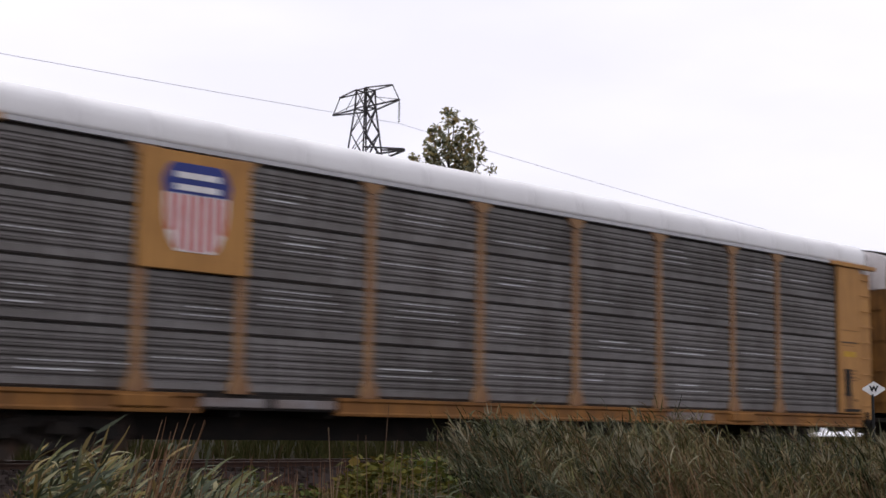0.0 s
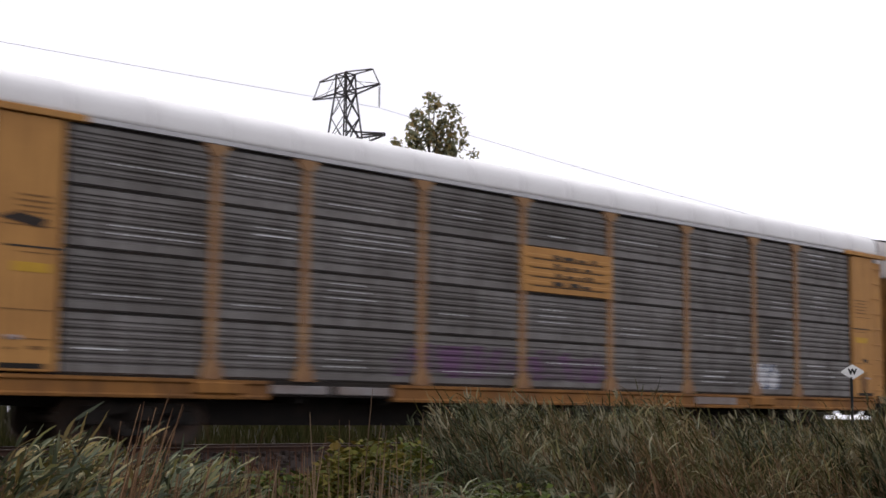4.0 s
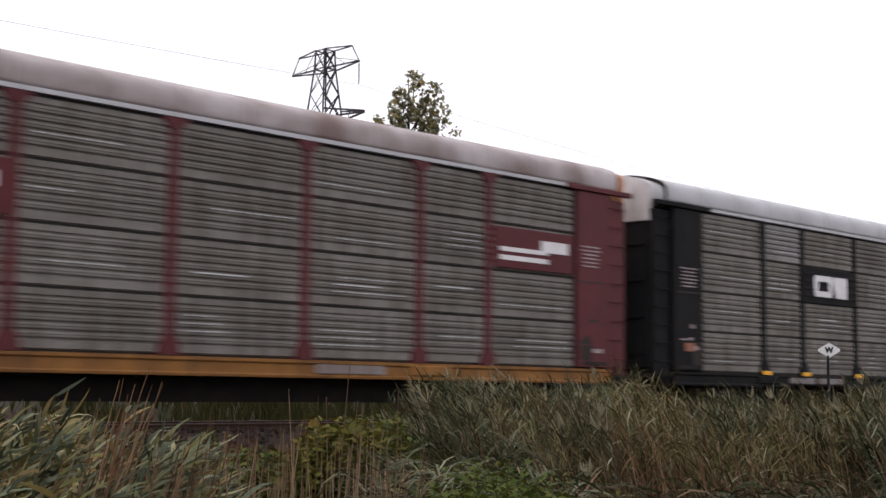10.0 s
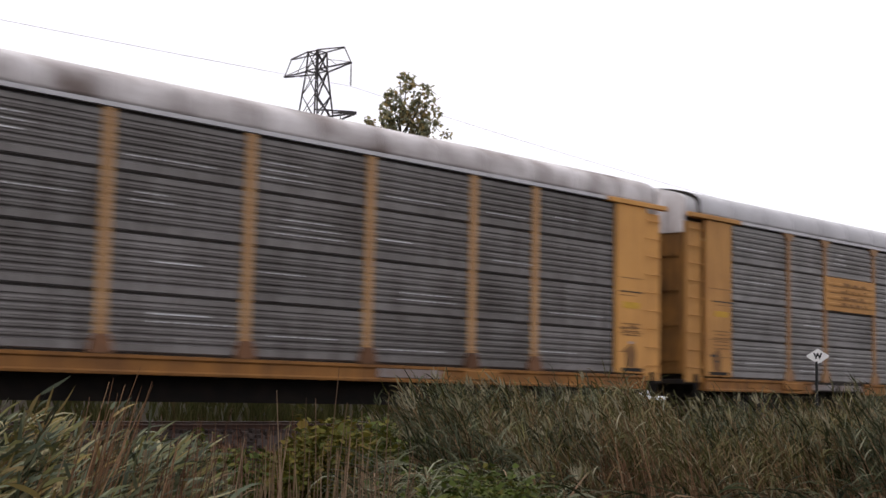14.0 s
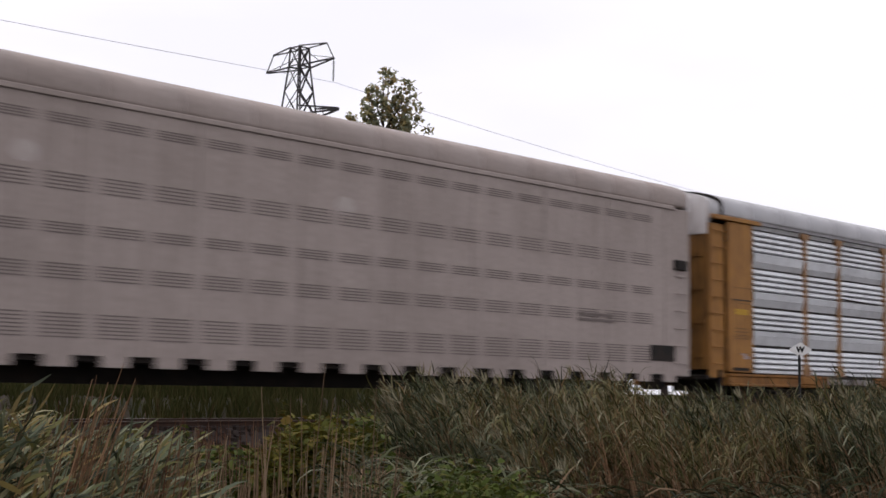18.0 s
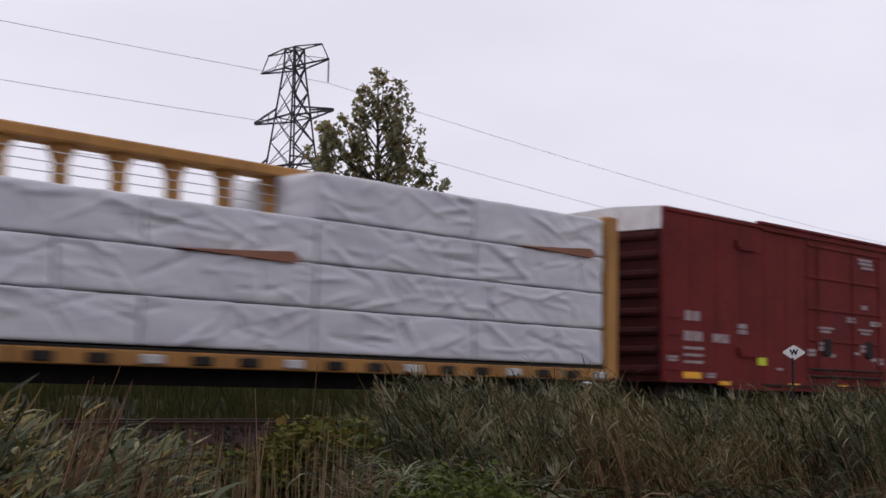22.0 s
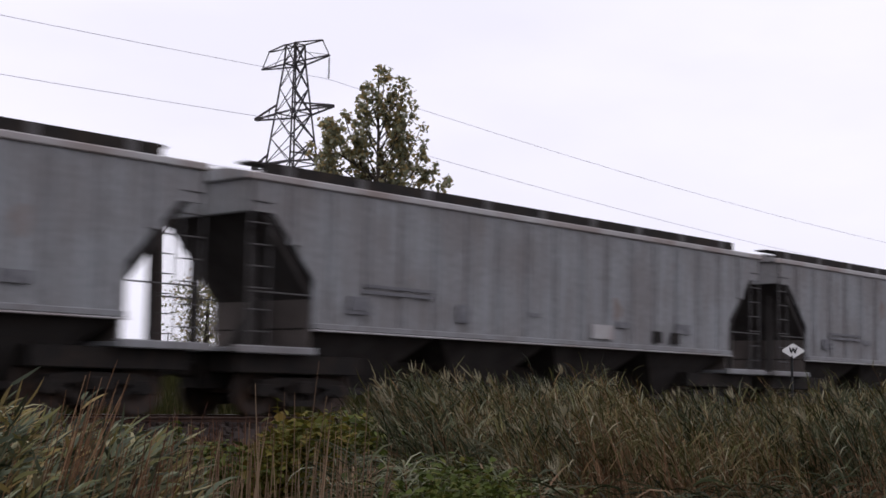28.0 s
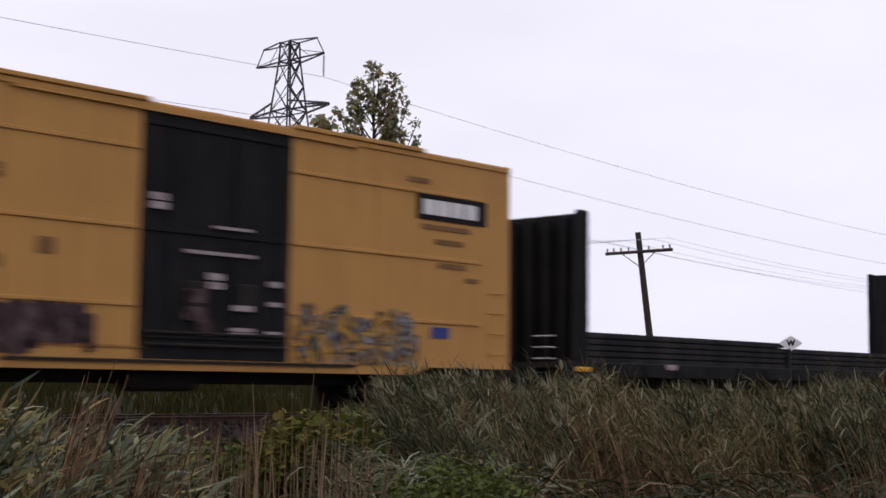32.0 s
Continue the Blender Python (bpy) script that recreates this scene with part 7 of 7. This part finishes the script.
# reeds close to the camera, lower towards the open middle
NEAR_TOP = [(27.0, 0.4), (30.6, 0.33), (32.0, 0.24), (34.0, 0.2), (36.0, 0.1), (37.5, -0.05)]
for c in range(6):
    spots = []
    for i in range(70):
        az = 27.0 + c * 1.8 + rs.uniform(0, 1.95)
        if az > 35.0 and rs.random() < (az - 35.0) / 2.6:
            continue
        d = rs.uniform(9.4, 13.0)
        x, y = polar(az, d)
        topz = between(NEAR_TOP, az) - abs(d - 12.0) * 0.13 + rs.gauss(-0.12, 0.13) - 0.1 * (noise.noise((az * 0.9, d * 0.4, 1)) < 0)
        spots.append((x, y, topz - ground_z(y), (ACROSS[0] * 0.12, ACROSS[1] * 0.12)))
    bed("reed_clump", "tall grey-green and yellowing reeds with leaves streaming in the wind", (REED, BROWN_STEM, GOLD_LEAF), spots, 30 + c, tall, group="reed clumps", sway=1.3)
# dry stalks: leaning sheaves, and thin ones that stand singly
for c, (az0, top0, lean0, n, wide, mat) in enumerate(((31.2, 0.62, 0.3, 34, 0.3, BROWN_STEM), (33.4, 0.2, 0.24, 26, 0.5, BROWN_STEM), (35.0, 0.16, 0.16, 36, 0.6, RED_STEM), (34.6, -0.12, 0.06, 40, 0.4, STALK), (29.4, 0.2, 0.3, 18, 0.5, STALK), (30.4, 0.1, 0.34, 22, 0.5, BROWN_STEM))):
    spots = []
    for i in range(n):
        x, y = polar(az0 - 1.2 * lean0 + rs.gauss(0, wide), rs.uniform(9.4, 11.2))
        topz = top0 + rs.gauss(-0.14, 0.16)
        tilt = lean0 * rs.uniform(0.6, 1.3)
        spots.append((x, y, topz - ground_z(y), (ACROSS[0] * tilt + rs.gauss(0, 0.03), ACROSS[1] * tilt + rs.gauss(0, 0.03))))
    bed("dry_stalks", "leaning sheaf of brown and tan dead reed stalks", mat, spots, 60 + c, dry, category="stalks", group="dry stalks", sway=0.6)
for c in range(5):
    spots = []
    for i in range(26):
        az = 35.6 + c * 1.8 + rs.uniform(0, 1.9)
        d = rs.uniform(9.5, 12.0)
        x, y = polar(az, d)
        topz = 0.12 - abs(d - 11) * 0.08 + rs.gauss(-0.04, 0.17) + (0.42 if rs.random() < 0.05 else 0.0)
        spots.append((x, y, topz - ground_z(y), (rs.gauss(0.02, 0.05), rs.gauss(-0.02, 0.05))))
    bed("dry_stalks", "thin tan dead reed stalks standing in front of the bank", STALK, spots, 50 + c, dry, category="stalks", group="dry stalks", sway=0.6)
# reed bed along the foot of the bank: its crest rises and dips in degrees above the eye
CREST = [(43.4, -1.2), (45.2, -0.7), (46.2, 0.0), (48.5, 0.25), (49.8, 0.0), (51.2, -0.1), (52.8, 0.35), (54.4, 0.5), (55.5, 0.25), (56.1, -0.3), (58.8, -0.25), (60.5, -0.1), (62.0, 0.1), (64.5, 0.4), (67.0, 0.6)]
for c in range(16):
    beds = ([], [], [], [])
    for i in range(48):
        az = 44.4 + c * 1.4 + rs.uniform(0, 1.55)
        near = 12.6 + (az - 47) * 0.15 if az > 47 else 12.6 + (47 - az) * 1.5
        far = min(16.2 / math.cos(radians(az)), near + 5.0 + max(0.0, az - 47) * 0.2)
        q = rs.random() ** 0.8
        d = near + (far - near) * q
        x, y = polar(az, d)
        el = between(CREST, az) - 2.9 * (1 - q) * rs.uniform(0.35, 1.2) + rs.gauss(0, 0.24)
        topz = 0.57 + d * math.tan(radians(el))
        if noise.noise((az * 1.1, d * 0.45, 14)) < -0.22:
            continue
        brown = noise.noise((az * 0.35, d * 0.3, 9)) + (0.18 if 51 < az < 57 else 0.05 if az >= 57 else -0.1)
        warm = noise.noise((az * 0.25, d * 0.3, 5)) + (0.1 if az > 55 else -0.06) + rs.gauss(0, 0.12)
        kind = 2 if brown + rs.gauss(0, 0.22) > 0.08 else 3 if rs.random() < 0.3 else 1 if warm > 0.0 else 0
        tilt = rs.gauss(0.2, 0.08)
        for k in range(rs.randint(6, 11)):
            px, py = x + rs.gauss(0, 0.17), y + rs.gauss(0, 0.17)
            beds[kind].append((px, py, max(0.25, topz + rs.gauss(-0.1, 0.12) - ground_z(py)), (-ACROSS[0] * tilt, -ACROSS[1] * tilt)))
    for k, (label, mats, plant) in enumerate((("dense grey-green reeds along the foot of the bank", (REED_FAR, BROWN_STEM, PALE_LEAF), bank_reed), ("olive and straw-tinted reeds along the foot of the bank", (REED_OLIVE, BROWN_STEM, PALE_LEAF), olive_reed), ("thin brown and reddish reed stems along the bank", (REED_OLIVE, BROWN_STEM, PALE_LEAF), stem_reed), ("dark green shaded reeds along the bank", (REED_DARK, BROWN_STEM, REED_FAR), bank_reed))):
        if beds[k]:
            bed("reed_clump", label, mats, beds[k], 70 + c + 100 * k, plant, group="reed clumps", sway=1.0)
# low reeds bent over, and bright weeds in front of the bed
for c, (a0, a1, n) in enumerate(((42.6, 45.5, 60), (45.5, 48.6, 70), (48.6, 52.0, 50), (52.0, 56.0, 34), (56.0, 60.0, 34), (60.0, 65.0, 40))):
    spots = []
    for i in range(n):
        x, y = polar(rs.uniform(a0, a1), rs.uniform(10.5, 14.5))
        spots.append((x, y, rs.uniform(-0.55, 0.02 if c < 3 else -0.15) - ground_z(y), (-0.05, 0.06)))
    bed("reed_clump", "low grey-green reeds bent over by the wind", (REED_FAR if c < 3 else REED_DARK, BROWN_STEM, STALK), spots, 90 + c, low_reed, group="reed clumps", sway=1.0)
for c, (a0, a1, d0, d1, zt, n, mat) in enumerate(((45.2, 49.8, 10.0, 12.2, -0.12, 80, FORB), (39.4, 43.4, 15.0, 18.0, -0.06, 30, YELLOW_FORB), (40.6, 43.6, 15.5, 18.4, 0.2, 26, YELLOW_FORB), (42.8, 45.4, 15.0, 18.2, 0.12, 40, FORB), (35.5, 39.0, 15.5, 18.0, -0.25, 26, FORB), (31.0, 36.0, 15.0, 18.5, -0.3, 20, FORB), (44.5, 49.5, 13.2, 16.0, -0.1, 24, FORB), (27.0, 31.5, 15.0, 18.5, -0.2, 18, FORB), (52.0, 62.0, 10.5, 13.0, -0.42, 26, FORB))):
    spots = []
    for i in range(n):
        x, y = polar(rs.uniform(a0, a1), rs.uniform(d0, d1))
        spots.append((x, y, max(0.3, zt + rs.gauss(-0.1, 0.14) - ground_z(y)), (0, 0)))
    bed("weeds", "leafy green and yellowish weeds on the bank", mat, spots, 100 + c, weed, category="weeds", group="bank weeds", sway=0.5)
for c, (a0, a1, zt, n, mat) in enumerate(((39.6, 41.4, 0.26, 26, YELLOW_FORB), (41.2, 43.2, 0.36, 36, YELLOW_FORB), (43.0, 45.2, 0.28, 24, FORB), (36.8, 39.6, 0.08, 16, FORB))):
    spots = []
    for i in range(n):
        x, y = polar(rs.uniform(a0, a1), rs.uniform(14.6, 16.6))
        spots.append((x, y, max(0.35, zt + rs.gauss(-0.12, 0.13) - ground_z(y)), (0, 0)))
    bed("weeds", "broad-leaved yellow-green weeds beside the ballast", mat, spots, 140 + c, broad_weed, category="weeds", group="bank weeds", sway=0.5)
for c, (a0, a1, n) in enumerate(((31.0, 35.5, 46), (35.5, 40.5, 60))):
    spots = []
    for i in range(n):
        x, y = polar(rs.uniform(a0, a1), rs.uniform(14.5, 17.0))
        spots.append((x, y, max(0.3, rs.gauss(0.14, 0.12) - ground_z(y)), (-0.03, 0.03)))
    bed("dry_stalks", "reddish-brown dead weed stalks beside the ballast", RED_STEM, spots, 150 + c, dry, category="stalks", group="dry stalks", sway=0.4)
# rough grass on both sides of the track
spots = [(rs.uniform(2, 50), rs.uniform(16.4, 18.2), rs.uniform(0.1, 0.3), (0, 0)) for i in range(1400)]
bed("rough_grass", "rough brown grass at the edge of the ballast", BROWN_STEM, spots, 120, tuft, category="grass", sway=0.0)
for c in range(5):
    spots = []
    for i in range(1500):
        x, y = rs.uniform(6 + c * 14, 22 + c * 14), rs.uniform(24.0, 33)
        az = math.degrees(math.atan2(x, y))
        full = 1.0 if 35 < az < 54 else (0.95 if noise.noise((x * 0.55, 0, 2)) > -0.05 else 0.5) if az < 54 else 0.3
        spots.append((x, y, rs.uniform(0.45, 0.95) * full, (0, 0)))
    bed("rough_grass", "tall rough green grass beyond the track", FAR_GRASS, spots, 130 + c, tuft, category="grass", group="grass beyond the track", sway=0.4)


def limbs(b, r, base, height, spread_r, tips, n=26):
    """A tapered trunk with limbs; the ends of the limbs go into tips."""
    b.rod((0, 0, -0.3), (0, 0, height * 0.35), 0.2, 0.15, sides=9)
    b.rod((0, 0, height * 0.35), (0.1, 0.05, height * 0.92), 0.15, 0.03, sides=7)
    for i in range(n):
        t = 0.15 + 0.8 * (i + r.random()) / n
        w = i * 2.4 + r.uniform(-0.5, 0.5)
        ln = spread_r * (1.0 - 0.75 * max(0, t - 0.3)) * r.uniform(0.6, 1.1)
        a = (0.1 * t, 0.05 * t, height * t)
        e = (a[0] + ln * math.cos(w), a[1] + ln * math.sin(w), a[2] + ln * r.uniform(0.5, 1.0))
        b.rod(a, e, 0.05 * (1.2 - t), 0.012, sides=5)
        for k in range(3):
            q = r.uniform(0.4, 0.95)
            m = [a[j] + (e[j] - a[j]) * q for j in range(3)]
            f = (m[0] + r.uniform(-0.6, 0.6), m[1] + r.uniform(-0.6, 0.6), m[2] + r.uniform(0.2, 0.7))
            b.rod(m, f, 0.018, 0.006, sides=4)
            tips.append(f)
        tips.append(e)
    tips.append((0.1, 0.05, height * 0.95))


def tree(name, x, y, height, spread_r, seed, leaf, per_tip, label, n=26, cluster=0.42):
    r = random.Random(seed)
    t = thing(name, label, "tree" if name == "tree" else "shrub", at=(x, y, -1.1))
    b, tips = Build(), []
    limbs(b, r, (0, 0, 0), height, spread_r, tips, n)
    part("trunk", b, BARK, t)
    lv = Leaves()
    for p in tips:
        for k in range(int(per_tip * r.uniform(0.5, 1.4))):
            q = [p[0] + r.gauss(0, cluster), p[1] + r.gauss(0, cluster), p[2] + r.gauss(0, cluster * 0.85)]
            d, u2 = r.uniform(0, 6.28), r.uniform(-0.9, 0.4)
            ln = leaf * r.uniform(0.7, 1.3)
            dx, dy = math.cos(d), math.sin(d)
            lv.blade([q, (q[0] + 0.45 * ln * dx, q[1] + 0.45 * ln * dy, q[2] + 0.45 * ln * u2), (q[0] + ln * dx, q[1] + ln * dy, q[2] + ln * u2)], [ln * 0.1, ln * 0.42, 0.004], (-dy * 0.75, dx * 0.75, 0.65))
    crown = placed("crown", lv.mesh("crown"), LEAF, t)
    return t, crown


def poplar(x, y):
    """A poplar: a leaning leader, upright shoots at the top, a lower left-hand limb and a low trailing branch."""
    r = random.Random(5)
    t = thing("tree", "slender poplar tree with grey-green and rust-brown leaves in the wind", "tree", at=(x, y, -1.1))
    b = Build().rod((0, 0, -0.3), (0, 0, 4.5), 0.2, 0.15, sides=9).rod((0, 0, 4.5), (0.2, -0.21, 9.0), 0.15, 0.09, sides=7).rod((0.2, -0.21, 9.0), (0.14, -0.15, 13.0), 0.09, 0.012, sides=6)
    lv = Leaves()
    # (sideways reach of the tip, its height, fullness)
    shoots = [(0.17, 13.4, 0.7), (0.43, 13.3, 0.6), (0.72, 12.5, 0.7), (1.08, 12.95, 0.7), (1.22, 12.5, 0.5), (-0.4, 12.6, 0.8), (-0.05, 12.6, 0.7), (0.55, 12.3, 0.9), (-0.55, 12.1, 0.8), (1.55, 11.95, 0.6),
              (0.2, 12.1, 1.1), (0.95, 12.0, 1.1), (-0.3, 11.7, 1.1), (1.9, 11.2, 0.5), (-1.05, 11.6, 0.7), (-1.8, 11.3, 0.6), (-1.5, 11.3, 0.7), (-2.3, 10.5, 0.7), (2.0, 10.5, 0.5), (2.4, 9.8, 0.5), (2.85, 9.55, 0.5), (2.7, 9.0, 0.5)]
    for k in range(16):
        shoots.append((r.uniform(-0.5, 1.4), 11.6 - k * 0.2, 1.2))
    for k in range(20):
        shoots.append((r.uniform(-1.9, -0.2), 11.4 - k * 0.14, 1.1))
    for k in range(22):
        shoots.append((r.uniform(-2.7, 2.2), 10.2 - k * 0.25, 0.9))
    for s, zt, full in shoots:
        dep = r.uniform(-0.8, 0.8) * min(1.0, (13.8 - zt) * 0.4)
        e = (ACROSS[0] * s + 0.73 * dep, ACROSS[1] * s + 0.68 * dep, zt)
        zb = zt - 1.5 - 0.35 * abs(s)
        root = 0.03 * max(0.0, zb - 4.5)
        a = (root, -root, zb)
        m = (a[0] + (e[0] - a[0]) * 0.72, a[1] + (e[1] - a[1]) * 0.72, zb + (zt - zb) * 0.45)
        b.rod(a, m, 0.035, 0.02, sides=5).rod(m, e, 0.02, 0.006, sides=4)
        for k in range(int(30 * full)):
            u2 = r.random() ** 0.75
            g = 0.06 + (0.12 if zt > 11.8 else 0.2) * (1 - u2)
            c = [m[j] + (e[j] - m[j]) * u2 + r.gauss(0, g) for j in range(3)]
            for i in range(r.randint(3, 6)):
                q = [c[j] + r.gauss(0, 0.05) for j in range(3)]
                d, up = r.uniform(0, 6.28), r.uniform(-0.9, 0.5)
                ln = 0.14 * r.uniform(0.75, 1.25)
                dx, dy = math.cos(d), math.sin(d)
                lv.blade([q, (q[0] + 0.25 * ln * dx, q[1] + 0.25 * ln * dy, q[2] + 0.25 * ln * up), (q[0] + 0.7 * ln * dx, q[1] + 0.7 * ln * dy, q[2] + 0.7 * ln * up), (q[0] + ln * dx, q[1] + ln * dy, q[2] + ln * up)], [ln * 0.15, ln * 0.43, ln * 0.36, 0.006], (-dy * 0.75, dx * 0.75, r.gauss(0, 0.7)))
    part("trunk", b, BARK, t)
    return t, placed("crown", lv.mesh("crown"), LEAF, t)


main_tree, main_crown = poplar(34.66, 36.04)
for x, y, h, s, seed in ((27.9, 36.5, 4.9, 1.0, 6), (43.5, 37.0, 4.6, 1.5, 7), (38.5, 34.5, 4.4, 1.6, 8), (30.4, 36.5, 4.9, 1.5, 9), (33.0, 37.2, 5.2, 1.6, 13), (36.4, 37.0, 5.3, 1.6, 14), (55.0, 40.0, 3.0, 1.6, 12)):
    tree("shrub", x, y, h, s, seed, 0.11, 48, "leafy green shrub beyond the track", n=14, cluster=0.3)


# ---- motion ----
DRIFT = ((0, 0.34), (2, 0.12), (4, 0.1), (6.5, -0.15), (7, -0.17), (8, -0.13), (9, -0.22), (9.5, 0.12), (10, 0.43), (10.5, 0.42), (11, 0.35), (11.5, 0.36), (12, 0.32), (13, 0.18), (14, 0.18), (16, 0.0), (17, -0.1), (18, -0.03), (19, -0.05), (20, -0.03), (21, -0.14), (22, 0.0), (25, 0.0), (28, 0.0), (32, 0.0))


def motions():
    for ob, u, y, z in MOVING:
        walk(ob, [(t, pose(u - SPEED * t + d, y, z)) for t, d in DRIFT])
    # wheels roll without slipping; alike wheelsets turn alike
    step = math.degrees(SPEED / FPS / 0.478)
    for i, s in enumerate((-1, 1)):
        first = WHEELSETS[i][0]
        walk(first, [(k / FPS, pose(s * 0.89, 0, 0.48, 0, -step * k, 0)) for k in range(32 * FPS + 1)])
        for w in WHEELSETS[i][1:]:
            w.rotation_mode = "QUATERNION"
            data = w.animation_data_create()
            data.action = first.animation_data.action
            data.action_slot = first.animation_data.action_slot
    # plants in the wind
    for i, (ob, foot, a) in enumerate(SWAY):
        if a:
            rows = []
            for k in range(33):
                t = k * 1.0
                s = 0.7 * math.sin(t * 1.9 + i * 0.7) + 0.5 * math.sin(t * 0.83 + i * 0.3)
                rows.append((t, pose(*foot, a * 0.5 * math.sin(t * 1.3 + i), a * s, 0)))
            walk(ob, rows)
    lean = [(0, -0.06), (0.5, 0.01), (1, -0.00), (1.5, 0.03), (2, 0.09), (2.5, 0.08), (3, -0.07), (3.5, -0.05), (4, 0.07), (4.5, -0.28), (6.5, 0.00), (7, 0.03), (7.5, 0.03), (8, -0.07), (8.5, -0.01), (9, 0.14), (9.5, 0.31), (10, 0.27), (10.5, 0.35), (11, 0.24), (11.5, 0.05), (12, -0.05), (12.5, -0.11), (13, -0.00), (13.5, 0.13), (14, 0.24), (14.5, 0.26), (16.5, 0.07), (17, -0.14), (17.5, -0.01), (18, 0.14), (18.5, 0.01), (19, -0.23), (19.5, -0.19), (20, 0.02), (20.5, 0.16), (21, 0.14), (21.5, -0.00), (22, -0.08), (22.5, -0.13), (23, 0.16), (23.5, 0.05), (24, -0.31), (24.5, -0.15), (26.5, 0.34), (27, 0.05), (27.5, 0.04), (28, 0.11), (28.5, -0.16), (29, -0.30), (29.5, -0.16), (30, -0.09), (30.5, 0.08), (31, -0.38), (31.5, -0.53), (32, -0.15)]
    walk(main_crown, [(t, pose(0, 0, 0, 0, a * 3.6, 0)) for t, a in lean])


motions()
